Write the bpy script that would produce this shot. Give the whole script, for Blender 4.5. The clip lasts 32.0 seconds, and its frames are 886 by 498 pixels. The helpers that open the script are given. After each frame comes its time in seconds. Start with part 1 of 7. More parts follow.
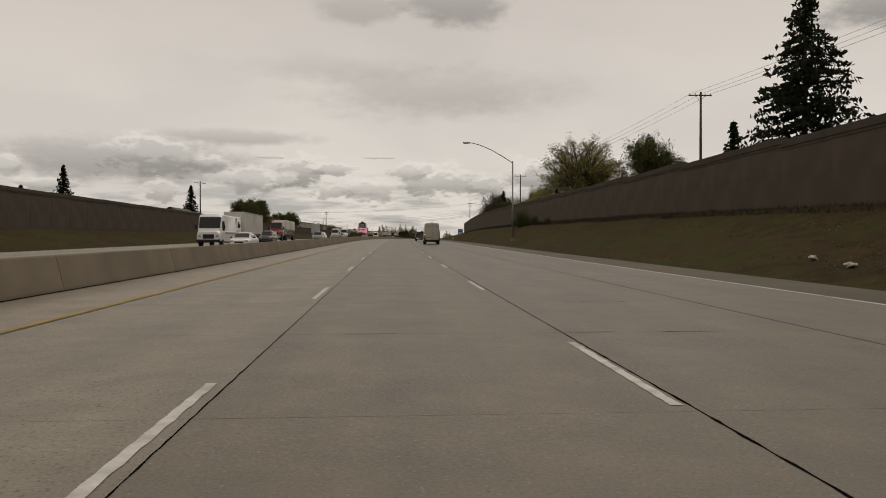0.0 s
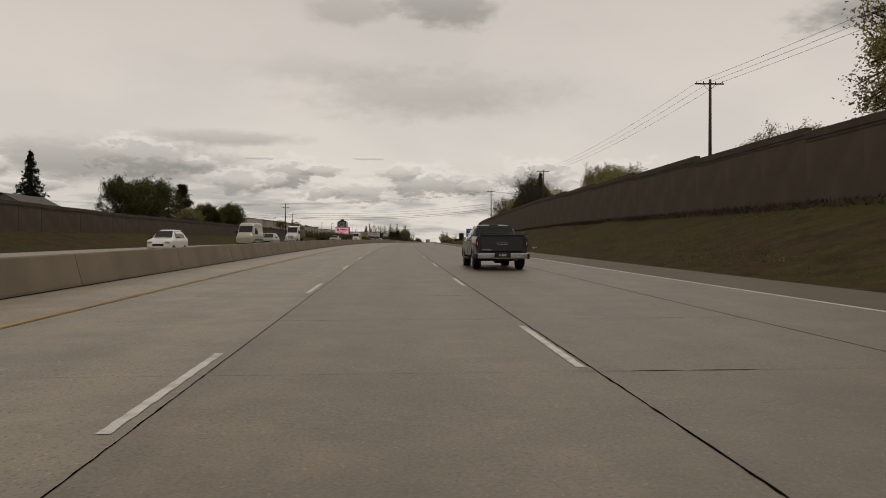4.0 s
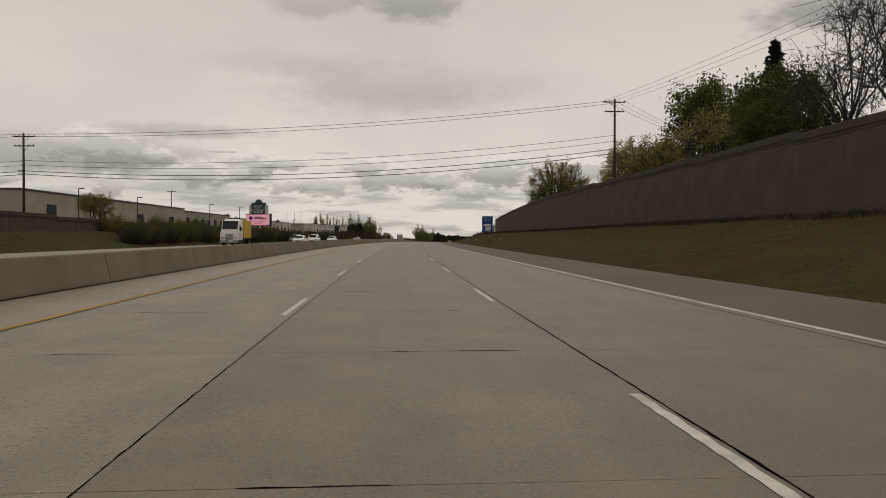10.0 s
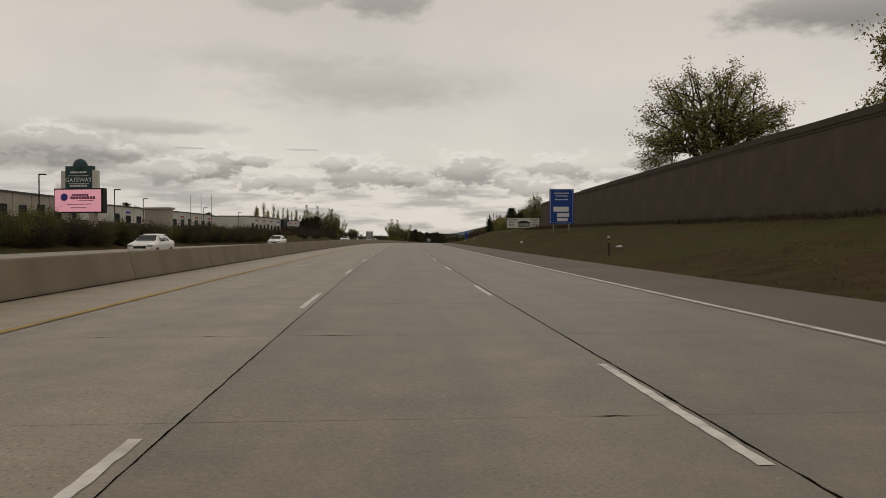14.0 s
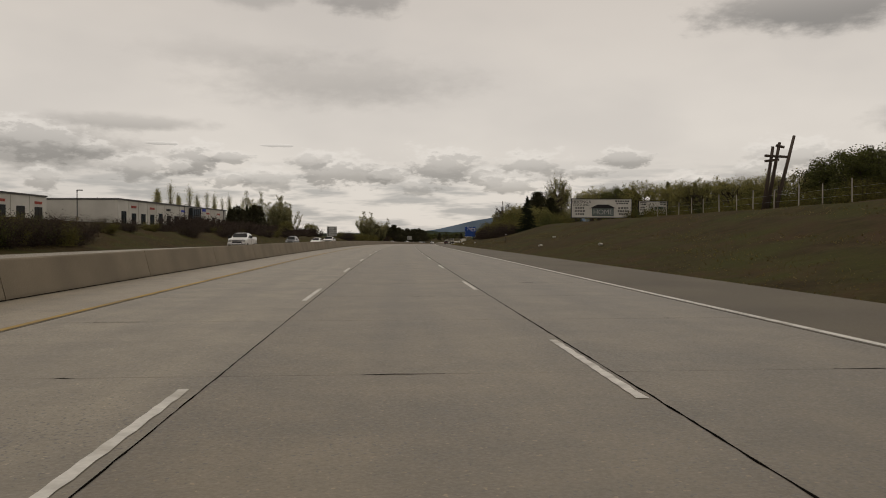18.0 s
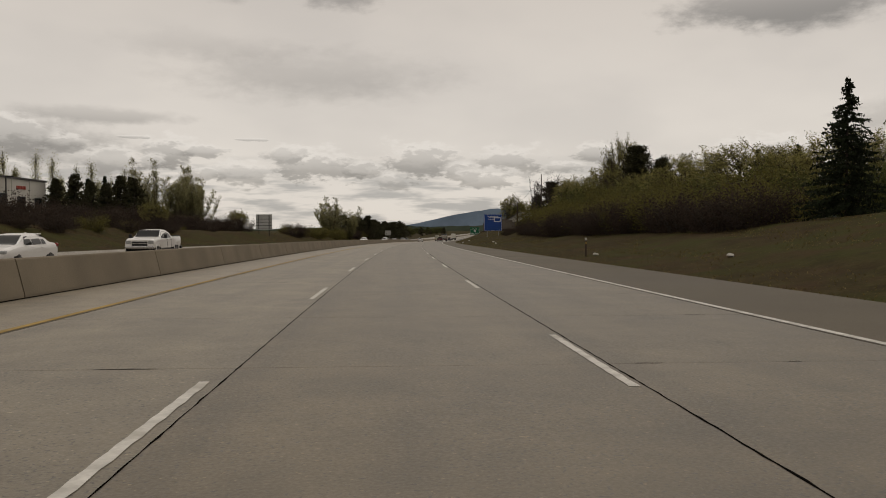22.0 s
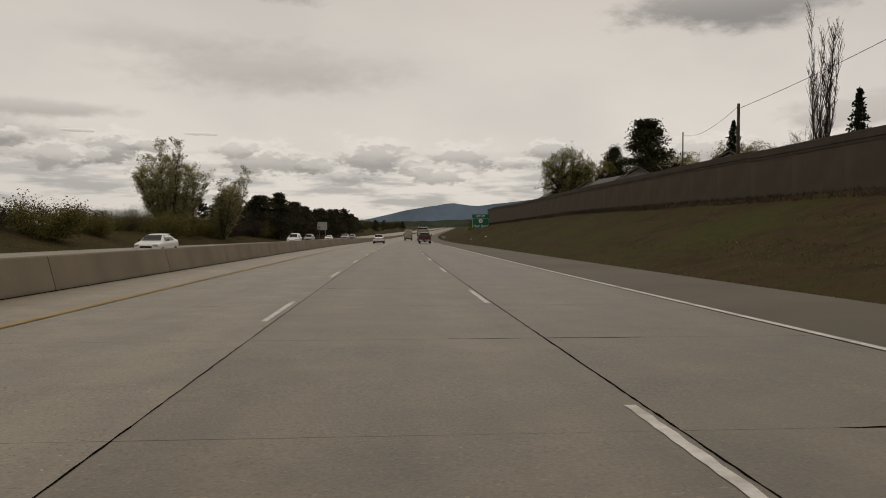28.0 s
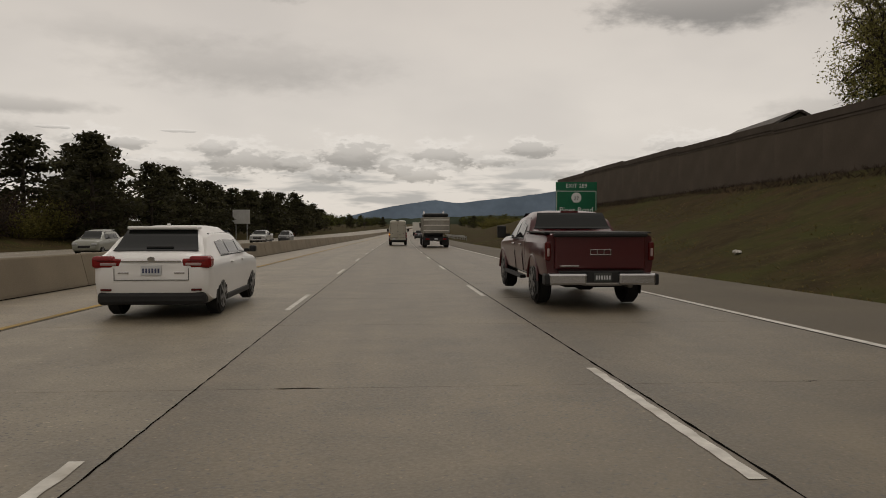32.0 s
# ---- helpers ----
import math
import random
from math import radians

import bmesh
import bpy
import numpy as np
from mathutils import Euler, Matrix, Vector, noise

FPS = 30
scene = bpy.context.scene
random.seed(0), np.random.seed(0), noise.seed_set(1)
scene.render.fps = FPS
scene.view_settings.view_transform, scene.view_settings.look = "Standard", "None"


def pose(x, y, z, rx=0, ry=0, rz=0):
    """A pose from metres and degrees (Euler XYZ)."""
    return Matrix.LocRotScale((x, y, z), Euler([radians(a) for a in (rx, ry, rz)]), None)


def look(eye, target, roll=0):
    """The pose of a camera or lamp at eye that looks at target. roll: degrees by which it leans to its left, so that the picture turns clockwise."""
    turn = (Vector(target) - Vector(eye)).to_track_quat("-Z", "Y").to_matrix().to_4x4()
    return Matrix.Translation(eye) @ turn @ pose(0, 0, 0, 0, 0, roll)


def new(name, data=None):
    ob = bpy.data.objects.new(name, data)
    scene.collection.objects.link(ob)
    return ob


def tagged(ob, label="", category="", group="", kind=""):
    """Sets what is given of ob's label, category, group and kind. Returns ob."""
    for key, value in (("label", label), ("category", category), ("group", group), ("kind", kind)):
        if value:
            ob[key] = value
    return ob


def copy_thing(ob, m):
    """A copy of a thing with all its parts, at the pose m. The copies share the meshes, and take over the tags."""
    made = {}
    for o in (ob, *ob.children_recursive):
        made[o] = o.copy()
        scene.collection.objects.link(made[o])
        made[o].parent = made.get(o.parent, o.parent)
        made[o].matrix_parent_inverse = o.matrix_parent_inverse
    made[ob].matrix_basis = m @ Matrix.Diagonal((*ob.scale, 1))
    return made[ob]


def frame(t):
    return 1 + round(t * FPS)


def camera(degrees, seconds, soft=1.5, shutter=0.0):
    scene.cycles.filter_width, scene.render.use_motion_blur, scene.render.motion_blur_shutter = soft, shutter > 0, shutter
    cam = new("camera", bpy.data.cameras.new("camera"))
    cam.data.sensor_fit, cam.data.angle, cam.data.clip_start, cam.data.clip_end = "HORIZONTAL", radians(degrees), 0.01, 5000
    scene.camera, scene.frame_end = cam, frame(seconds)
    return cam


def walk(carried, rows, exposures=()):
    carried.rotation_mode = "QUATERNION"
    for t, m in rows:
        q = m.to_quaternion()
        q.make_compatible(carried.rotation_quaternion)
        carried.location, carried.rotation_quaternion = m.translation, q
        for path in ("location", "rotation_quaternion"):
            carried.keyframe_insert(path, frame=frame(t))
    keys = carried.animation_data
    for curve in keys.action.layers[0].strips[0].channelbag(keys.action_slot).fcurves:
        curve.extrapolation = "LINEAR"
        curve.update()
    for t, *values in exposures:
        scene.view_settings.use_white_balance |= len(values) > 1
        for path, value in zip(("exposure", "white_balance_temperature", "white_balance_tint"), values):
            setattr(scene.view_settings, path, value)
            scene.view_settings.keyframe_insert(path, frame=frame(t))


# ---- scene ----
# Highway run: camera line, road spine, light, materials, then the place from the road outwards.
# ---- camera line ----
KNOT_T = (0, 3, 6, 9, 12, 15, 18, 21, 24, 27, 30, 32)
KNOT_YAW = (-3.99, -4.53, -5.37, -6.94, -8.40, -10.21, -11.46, -12.67, -14.58, -16.26, -17.74, -18.30)
KNOT_PITCH = (-0.33, -0.24, -0.33, -0.62, -0.74, -0.94, -1.10, -1.41, -1.61, -1.79, -1.80, -1.96)
RUN_T = (0, 6, 9, 13, 19, 23, 28, 32)
RUN_S = (0, 162.2, 244.0, 352.4, 514.5, 623.9, 759.2, 867.3)
SIDE_T = (0, 2, 3, 6, 9, 11, 13, 14.5, 16.5, 19, 21, 23, 25.5, 27.5, 30, 32)
SIDE = (-0.41, -0.16, -0.07, -0.14, -0.14, -0.29, -0.42, -0.31, -0.18, -0.26, -0.27, -0.36, -0.32, -0.06, 0.02, -0.17)
EYE, AIM, DIP = 1.316, 3.99, -1.0715


def glide(xk, yk, x):
    xk, yk = np.array(xk, float), np.array(yk, float)
    m = np.gradient(yk, xk)
    i = np.clip(np.searchsorted(xk, x, side="right") - 1, 0, len(xk) - 2)
    h = xk[i + 1] - xk[i]
    u = (x - xk[i]) / h
    return (2*u**3 - 3*u**2 + 1)*yk[i] + (u**3 - 2*u**2 + u)*h*m[i] + (-2*u**3 + 3*u**2)*yk[i+1] + (u**3 - u**2)*h*m[i+1]


TIMES = np.arange(0, 32.01, 0.1)
CS = glide(RUN_T, RUN_S, TIMES)
CYAW, CPITCH = glide(KNOT_T, KNOT_YAW, TIMES), glide(KNOT_T, KNOT_PITCH, TIMES)
CHEAD, CGRADE = np.radians(CYAW + AIM), np.radians(CPITCH - DIP)
_d, _h, _g = np.diff(CS), (CHEAD[1:] + CHEAD[:-1]) / 2, (CGRADE[1:] + CGRADE[:-1]) / 2
CX, CY, CZ = (np.r_[0, np.cumsum(v)] for v in (-np.sin(_h) * _d, np.cos(_h) * _d, np.tan(_g) * _d))

# the spine of the lane, from behind the start to far past the end
_back = np.arange(-400, 0, 4.0)
SP = [[0.0, s, s * math.tan(CGRADE[0]) * max(0, 1 + s / 400), s, 0.0] for s in _back]
SP += [list(r) for r in zip(CX, CY, CZ, CS, CHEAD)]
while SP[-1][3] < 4300:
    x, y, z, s, _ = SP[-1]
    st = 2.0 if s < 1400 else 20.0
    hd = float(np.interp(s + st, [867, 1300], [CHEAD[-1], CHEAD[-1] - radians(4)]))
    gr = float(np.interp(s + st, [867, 1250], [CGRADE[-1], 0]))
    SP.append([x - st * math.sin(hd), y + st * math.cos(hd), z + st * gr, s + st, hd])
SP = np.array(SP)


def heading(s):
    return float(np.interp(s, SP[:, 3], SP[:, 4]))


def at(s, off=0.0, z=0.0):
    """World point at s along the road, off metres to the right of the lane's middle, z over the road."""
    h = heading(s)
    x, y, zz = (float(np.interp(s, SP[:, 3], SP[:, k])) for k in range(3))
    return Vector((x + off * math.cos(h), y + off * math.sin(h), zz + z))


def grid_at(s, off):
    """Arrays of world x, y and road height for arrays of s and off."""
    h = np.interp(s, SP[:, 3], SP[:, 4])
    return (np.interp(s, SP[:, 3], SP[:, 0]) + off * np.cos(h), np.interp(s, SP[:, 3], SP[:, 1]) + off * np.sin(h), np.interp(s, SP[:, 3], SP[:, 2]))


def stand(s, off, z=0.0, turn=0.0):
    """Pose of a thing beside the road, its y axis along the road, turned by turn degrees."""
    p = at(s, off, z)
    return pose(p.x, p.y, p.z, 0, 0, math.degrees(heading(s)) + turn)


cam = camera(60.68, 32.0, soft=0.95)
ROWS = []
for i in range(0, 321, 5):
    side = float(np.interp(TIMES[i], SIDE_T, SIDE))
    ROWS.append((float(TIMES[i]), pose(CX[i] + side * math.cos(CHEAD[i]), CY[i] + side * math.sin(CHEAD[i]), CZ[i] + EYE, 90 + CPITCH[i], 0, CYAW[i])))
walk(cam, ROWS)

# ---- sky and sun ----
world = bpy.data.worlds.new("overcast_sky")
scene.world = world
world.use_nodes = True
wt = world.node_tree
wt.nodes.clear()


def wmath(op, a, b=None, c=None, clamp=False):
    n = wt.nodes.new("ShaderNodeMath")
    n.operation, n.use_clamp = op, clamp
    for i, v in enumerate((a, b, c)):
        if v is None:
            continue
        if isinstance(v, (int, float)):
            n.inputs[i].default_value = v
        else:
            wt.links.new(v, n.inputs[i])
    return n.outputs[0]


def wmix(fac, a, b):
    n = wt.nodes.new("ShaderNodeMix")
    n.data_type = "RGBA"
    for i, v in ((0, fac), (6, a), (7, b)):
        if isinstance(v, (tuple, float, int)):
            n.inputs[i].default_value = (*v, 1) if isinstance(v, tuple) else v
        else:
            wt.links.new(v, n.inputs[i])
    return n.outputs[2]


def wnoise(vec, scale, detail=5.0, rough=0.55):
    n = wt.nodes.new("ShaderNodeTexNoise")
    n.inputs["Scale"].default_value, n.inputs["Detail"].default_value, n.inputs["Roughness"].default_value = scale, detail, rough
    wt.links.new(vec, n.inputs["Vector"])
    return n.outputs["Fac"]


def wramp(v, lo, hi):
    n = wt.nodes.new("ShaderNodeMapRange")
    n.interpolation_type = "SMOOTHSTEP"
    wt.links.new(v, n.inputs[0])
    n.inputs[1].default_value, n.inputs[2].default_value = lo, hi
    return n.outputs[0]


tc = wt.nodes.new("ShaderNodeTexCoord")
sep = wt.nodes.new("ShaderNodeSeparateXYZ")
wt.links.new(tc.outputs["Generated"], sep.inputs[0])
az = wmath("MULTIPLY", wmath("ARCTAN2", sep.outputs[0], sep.outputs[1]), 57.2958)
el = wmath("MULTIPLY", wmath("ARCSINE", sep.outputs[2]), 57.2958)
flat = wt.nodes.new("ShaderNodeCombineXYZ")
wt.links.new(az, flat.inputs[0])
wt.links.new(wmath("MULTIPLY", el, 2.2), flat.inputs[1])
sheet = wt.nodes.new("ShaderNodeCombineXYZ")
wt.links.new(wmath("MULTIPLY", az, 0.16), sheet.inputs[0])
wt.links.new(el, sheet.inputs[1])
puff = wnoise(flat.outputs[0], 0.22, 6.0, 0.6)
fine = wnoise(flat.outputs[0], 0.7, 4.0, 0.6)
streak = wnoise(sheet.outputs[0], 0.9, 4.0, 0.55)
veil = wnoise(flat.outputs[0], 0.045, 4.0, 0.5)

ragged = wmath("ADD", wmath("MULTIPLY", wmath("SUBTRACT", puff, 0.5), 2.3), wmath("MULTIPLY", wmath("SUBTRACT", fine, 0.5), 1.5))
billow = wmath("ADD", wmath("MULTIPLY", wmath("SUBTRACT", wnoise(flat.outputs[0], 0.36, 3.0, 0.5), 0.5), 2.6), wmath("MULTIPLY", wmath("SUBTRACT", wnoise(flat.outputs[0], 1.15, 5.0, 0.6), 0.5), 2.1))
SKY_TOP, SKY_LOW, GREY, STREAK = (0.615, 0.552, 0.488), (0.76, 0.70, 0.63), (0.265, 0.245, 0.222), (0.315, 0.31, 0.30)
sky = wmix(wramp(el, 3.0, 24.0), SKY_LOW, SKY_TOP)
sky = wmix(wmath("MULTIPLY", wramp(veil, 0.35, 0.62), 0.28), sky, (0.44, 0.41, 0.385))
low = wmath("SUBTRACT", 1.0, wramp(el, 2.6, 6.2))
sky = wmix(wmath("MULTIPLY", wmath("MULTIPLY", low, wramp(streak, 0.44, 0.60)), 0.68), sky, STREAK)
# single clouds: bearing, height, half width, half height, density, softness
CLOUDS = [(5.0, 17.7, 4.4, 1.7, 0.62, 0.42), (-2.5, 17.2, 3.4, 1.2, 0.35, 0.5), (3.8, 11.3, 9.5, 1.9, 0.40, 0.75), (-3.5, 13.0, 7.0, 1.0, 0.22, 0.7), (-18.5, 5.9, 9.0, 1.7, 0.62, 0.45), (-10.8, 7.8, 6.0, 0.6, 0.45, 0.5),
          (-6.7, 5.2, 1.9, 0.95, 0.70, 0.30), (-10.8, 4.5, 2.4, 0.8, 0.55, 0.35), (3.9, 4.5, 3.2, 1.0, 0.62, 0.30), (-1.7, 3.9, 2.2, 0.8, 0.5, 0.35), (11.3, 4.9, 3.3, 1.1, 0.64, 0.30),
          (18.0, 4.9, 2.6, 0.9, 0.6, 0.30), (24.9, 5.4, 2.0, 0.65, 0.62, 0.30), (37.8, 15.3, 8.0, 1.9, 0.85, 0.45), (36.5, 5.2, 4.0, 0.8, 0.45, 0.35), (46.0, 7.5, 6.0, 1.2, 0.4, 0.4), (-13.2, 5.7, 1.5, 0.55, 0.6, 0.25), (-16.8, 5.9, 3.0, 1.2, 0.62, 0.28), (-4.3, 3.9, 1.5, 0.55, 0.5, 0.25), (7.6, 4.3, 1.4, 0.5, 0.5, 0.25),
          (-9.0, 6.4, 1.2, 0.10, 0.45, 0.25), (-1.0, 6.5, 1.3, 0.09, 0.4, 0.25), (14.6, 4.2, 1.6, 0.6, 0.5, 0.25)]
rc = random.Random(21)
for k in range(15):
    CLOUDS.append((-34 + 6.2 * k + rc.uniform(-2, 2), rc.uniform(3.0, 5.6), rc.uniform(1.0, 2.4), rc.uniform(0.35, 0.7), rc.uniform(0.35, 0.6), 0.3))
for a0, e0, ra, re, dens, soft in CLOUDS:
    u = wmath("MULTIPLY", wmath("SUBTRACT", az, a0), 1 / ra)
    v = wmath("MULTIPLY", wmath("SUBTRACT", el, e0), 1 / re)
    r = wmath("SQRT", wmath("ADD", wmath("MULTIPLY", u, u), wmath("MULTIPLY", v, v)))
    if soft < 0.4:  # flat base
        v = wmath("MULTIPLY_ADD", wmath("MINIMUM", v, 0.0), 0.35, v)
        soft *= 1.05
    torn = wmath("MULTIPLY", ragged if soft >= 0.4 else billow, 0.5 if soft >= 0.4 else 0.95)
    r = wmath("ADD", r, torn)
    if soft < 0.4:  # sunlit crown over the grey base
        v2 = wmath("ADD", v, -0.75)
        r2 = wmath("SQRT", wmath("ADD", wmath("MULTIPLY", u, u), wmath("MULTIPLY", v2, v2)))
        crown = wmath("SUBTRACT", 1.0, wramp(wmath("ADD", r2, torn), 0.45, 1.1))
        sky = wmix(wmath("MULTIPLY", crown, 0.7), sky, (0.79, 0.735, 0.67))
    shape = wmath("SUBTRACT", 1.0, wramp(r, 0.95 - soft, 0.95 + soft * 0.6))
    base = wmath("SUBTRACT", 1.12, wmath("MULTIPLY", wramp(v, -0.7, 0.9), 0.55))
    sky = wmix(wmath("MULTIPLY", wmath("MULTIPLY", shape, dens), base), sky, GREY)
sky = wmix(wramp(el, -3.0, -0.5), (0.16, 0.15, 0.13), sky)
air = wt.nodes.new("ShaderNodeTexSky")
air.sky_type, air.sun_disc, air.sun_elevation, air.sun_rotation = "NISHITA", False, radians(52), radians(25)
haze = wt.nodes.new("ShaderNodeVectorMath")
haze.operation = "SCALE"
wt.links.new(air.outputs[0], haze.inputs[0])
haze.inputs["Scale"].default_value = 0.05
sky = wmix(0.06, sky, haze.outputs[0])
bg = wt.nodes.new("ShaderNodeBackground")
wt.links.new(sky, bg.inputs[0])
bg.inputs[1].default_value = 1.0
out = wt.nodes.new("ShaderNodeOutputWorld")
wt.links.new(bg.outputs[0], out.inputs[0])

sun = new("sun", bpy.data.lights.new("sun", "SUN"))
sun.data.energy, sun.data.angle, sun.data.color = 0.55, radians(30), (1.0, 0.94, 0.86)
sun.matrix_world = look((0, 0, 100), (-25, -50, 0))
scene.view_settings.exposure = 0.0

# ---- materials ----
def material(name, colour, rough=0.8, metal=0.0, vary=0.25, scale=3.0, fine=40.0, bump=0.15, spec=0.3, dirt=None, coat=0.0, stretch=(1, 1, 1), fresh=None, where="Object"):
    """A surface with a coarse and a fine variation of its colour, fine relief, and stains of a second colour."""
    m = bpy.data.materials.new(name)
    m.use_nodes = True
    t = m.node_tree
    b = t.nodes["Principled BSDF"]
    b.inputs["Metallic"].default_value = metal
    b.inputs["Specular IOR Level"].default_value = spec
    b.inputs["Coat Weight"].default_value = coat
    tcn = t.nodes.new("ShaderNodeTexCoord")
    mp = t.nodes.new("ShaderNodeMapping")
    mp.inputs["Scale"].default_value = stretch
    if where == "World":
        t.links.new(t.nodes.new("ShaderNodeNewGeometry").outputs["Position"], mp.inputs[0])
    else:
        t.links.new(tcn.outputs["Object"], mp.inputs[0])

    def noise_of(sc, det):
        n = t.nodes.new("ShaderNodeTexNoise")
        n.inputs["Scale"].default_value, n.inputs["Detail"].default_value = sc, det
        t.links.new(mp.outputs[0], n.inputs["Vector"])
        return n.outputs["Fac"]

    def mixed(fac, a, bb, mode="MIX"):
        n = t.nodes.new("ShaderNodeMix")
        n.data_type, n.blend_type = "RGBA", mode
        for i, v in ((0, fac), (6, a), (7, bb)):
            if isinstance(v, (tuple, float, int)):
                n.inputs[i].default_value = (*v, 1) if isinstance(v, tuple) else v
            else:
                t.links.new(v, n.inputs[i])
        return n.outputs[2]

    def ramp(v, lo, hi, a=0.0, c=1.0):
        n = t.nodes.new("ShaderNodeMapRange")
        t.links.new(v, n.inputs[0])
        for i, w in enumerate((lo, hi, a, c)):
            n.inputs[i + 1].default_value = w
        return n.outputs[0]

    big, small = noise_of(scale, 4), noise_of(fine, 5)
    dark = tuple(c * (1 - vary) for c in colour)
    light = tuple(min(1, c * (1 + vary)) for c in colour)
    col = mixed(ramp(big, 0.3, 0.7), dark, light)
    col = mixed(ramp(small, 0.3, 0.75, 0.0, vary * 1.2), col, tuple(c * 0.45 for c in colour))
    info = t.nodes.new("ShaderNodeObjectInfo")
    col = mixed(ramp(info.outputs["Random"], 0, 1, 0.0, vary * 0.8), col, fresh or dark)
    if dirt:
        col = mixed(ramp(noise_of(scale * 0.37, 6), 0.5, 0.68, 0, 0.75), col, dirt)
    t.links.new(col, b.inputs["Base Color"])
    spread = 0.02 if coat else 0.12
    t.links.new(ramp(small, 0.2, 0.8, max(0.02, rough - spread), min(1, rough + spread)), b.inputs["Roughness"])
    if bump:
        bp = t.nodes.new("ShaderNodeBump")
        bp.inputs["Strength"].default_value, bp.inputs["Distance"].default_value = bump, 0.02
        t.links.new(small, bp.inputs["Height"])
        t.links.new(bp.outputs[0], b.inputs["Normal"])
    return m


def glow(name, colour, power):
    m = bpy.data.materials.new(name)
    m.use_nodes = True
    b = m.node_tree.nodes["Principled BSDF"]
    b.inputs["Base Color"].default_value = (*colour, 1)
    b.inputs["Emission Color"].default_value, b.inputs["Emission Strength"].default_value = (*colour, 1), power
    return m


def glass(name, colour, rough=0.05):
    m = bpy.data.materials.new(name)
    m.use_nodes = True
    b = m.node_tree.nodes["Principled BSDF"]
    b.inputs["Base Color"].default_value = (*colour, 1)
    b.inputs["Roughness"].default_value, b.inputs["Specular IOR Level"].default_value = rough, 0.36
    return m


def paving(name, colour, worn):
    """Concrete lane slabs: wheel paths along the lane by UV (metres across and along), aggregate, oil stains."""
    m = material(name, colour, 0.52, vary=0.15, scale=0.5, fine=38.0, bump=0.14, spec=0.8, where="World")
    t = m.node_tree
    b = t.nodes["Principled BSDF"]
    link = b.inputs["Base Color"].links[0]
    base = link.from_socket
    uv = t.nodes.new("ShaderNodeTexCoord")
    sp = t.nodes.new("ShaderNodeSeparateXYZ")
    t.links.new(uv.outputs["UV"], sp.inputs[0])
    stretch = t.nodes.new("ShaderNodeMapping")
    stretch.inputs["Scale"].default_value = (1.6, 0.06, 1)
    geo = t.nodes.new("ShaderNodeNewGeometry")
    ps = t.nodes.new("ShaderNodeSeparateXYZ")
    t.links.new(geo.outputs["Position"], ps.inputs[0])
    run = t.nodes.new("ShaderNodeCombineXYZ")
    t.links.new(sp.outputs[0], run.inputs[0])
    t.links.new(ps.outputs[1], run.inputs[1])
    t.links.new(run.outputs[0], stretch.inputs[0])
    n = t.nodes.new("ShaderNodeTexNoise")
    n.inputs["Scale"].default_value, n.inputs["Detail"].default_value = 1.4, 6
    t.links.new(stretch.outputs[0], n.inputs["Vector"])
    w = t.nodes.new("ShaderNodeMath")
    w.operation = "COSINE"
    k = t.nodes.new("ShaderNodeMath")
    k.operation = "MULTIPLY"
    k.inputs[1].default_value = 2 * math.pi / 1.83
    t.links.new(sp.outputs[0], k.inputs[0])
    t.links.new(k.outputs[0], w.inputs[0])
    a = t.nodes.new("ShaderNodeMath")
    a.operation = "MULTIPLY_ADD"
    a.inputs[1].default_value = 0.13
    t.links.new(w.outputs[0], a.inputs[0])
    t.links.new(n.outputs["Fac"], a.inputs[2])
    r = t.nodes.new("ShaderNodeMapRange")
    t.links.new(a.outputs[0], r.inputs[0])
    for i, v in enumerate((0.35, 0.85, 0.0, worn)):
        r.inputs[i + 1].default_value = v
    mx = t.nodes.new("ShaderNodeMix")
    mx.data_type = "RGBA"
    t.links.new(r.outputs[0], mx.inputs[0])
    t.links.new(base, mx.inputs[6])
    mx.inputs[7].default_value = (*(c * 0.55 for c in colour), 1)
    # scattered dark chips
    v = t.nodes.new("ShaderNodeTexNoise")
    v.inputs["Scale"].default_value, v.inputs["Detail"].default_value = 30.0, 1
    t.links.new(geo.outputs["Position"], v.inputs["Vector"])
    area = t.nodes.new("ShaderNodeTexNoise")
    area.inputs["Scale"].default_value, area.inputs["Detail"].default_value = 0.55, 3
    t.links.new(geo.outputs["Position"], area.inputs["Vector"])
    both = t.nodes.new("ShaderNodeMath")
    both.operation = "MULTIPLY_ADD"
    both.inputs[1].default_value = 0.22
    t.links.new(area.outputs["Fac"], both.inputs[0])
    t.links.new(v.outputs["Fac"], both.inputs[2])
    r2 = t.nodes.new("ShaderNodeMapRange")
    t.links.new(both.outputs[0], r2.inputs[0])
    for i, q in enumerate((0.745, 0.79, 0.0, 0.8)):
        r2.inputs[i + 1].default_value = q
    mx2 = t.nodes.new("ShaderNodeMix")
    mx2.data_type = "RGBA"
    t.links.new(r2.outputs[0], mx2.inputs[0])
    t.links.new(mx.outputs[2], mx2.inputs[6])
    mx2.inputs[7].default_value = (0.055, 0.05, 0.042, 1)
    # pale grit and broad blotches
    grit = t.nodes.new("ShaderNodeTexNoise")
    grit.inputs["Scale"].default_value, grit.inputs["Detail"].default_value = 23.0, 1
    t.links.new(geo.outputs["Position"], grit.inputs["Vector"])
    r3 = t.nodes.new("ShaderNodeMapRange")
    t.links.new(grit.outputs["Fac"], r3.inputs[0])
    for i, q in enumerate((0.70, 0.76, 0.0, 0.7)):
        r3.inputs[i + 1].default_value = q
    mx3 = t.nodes.new("ShaderNodeMix")
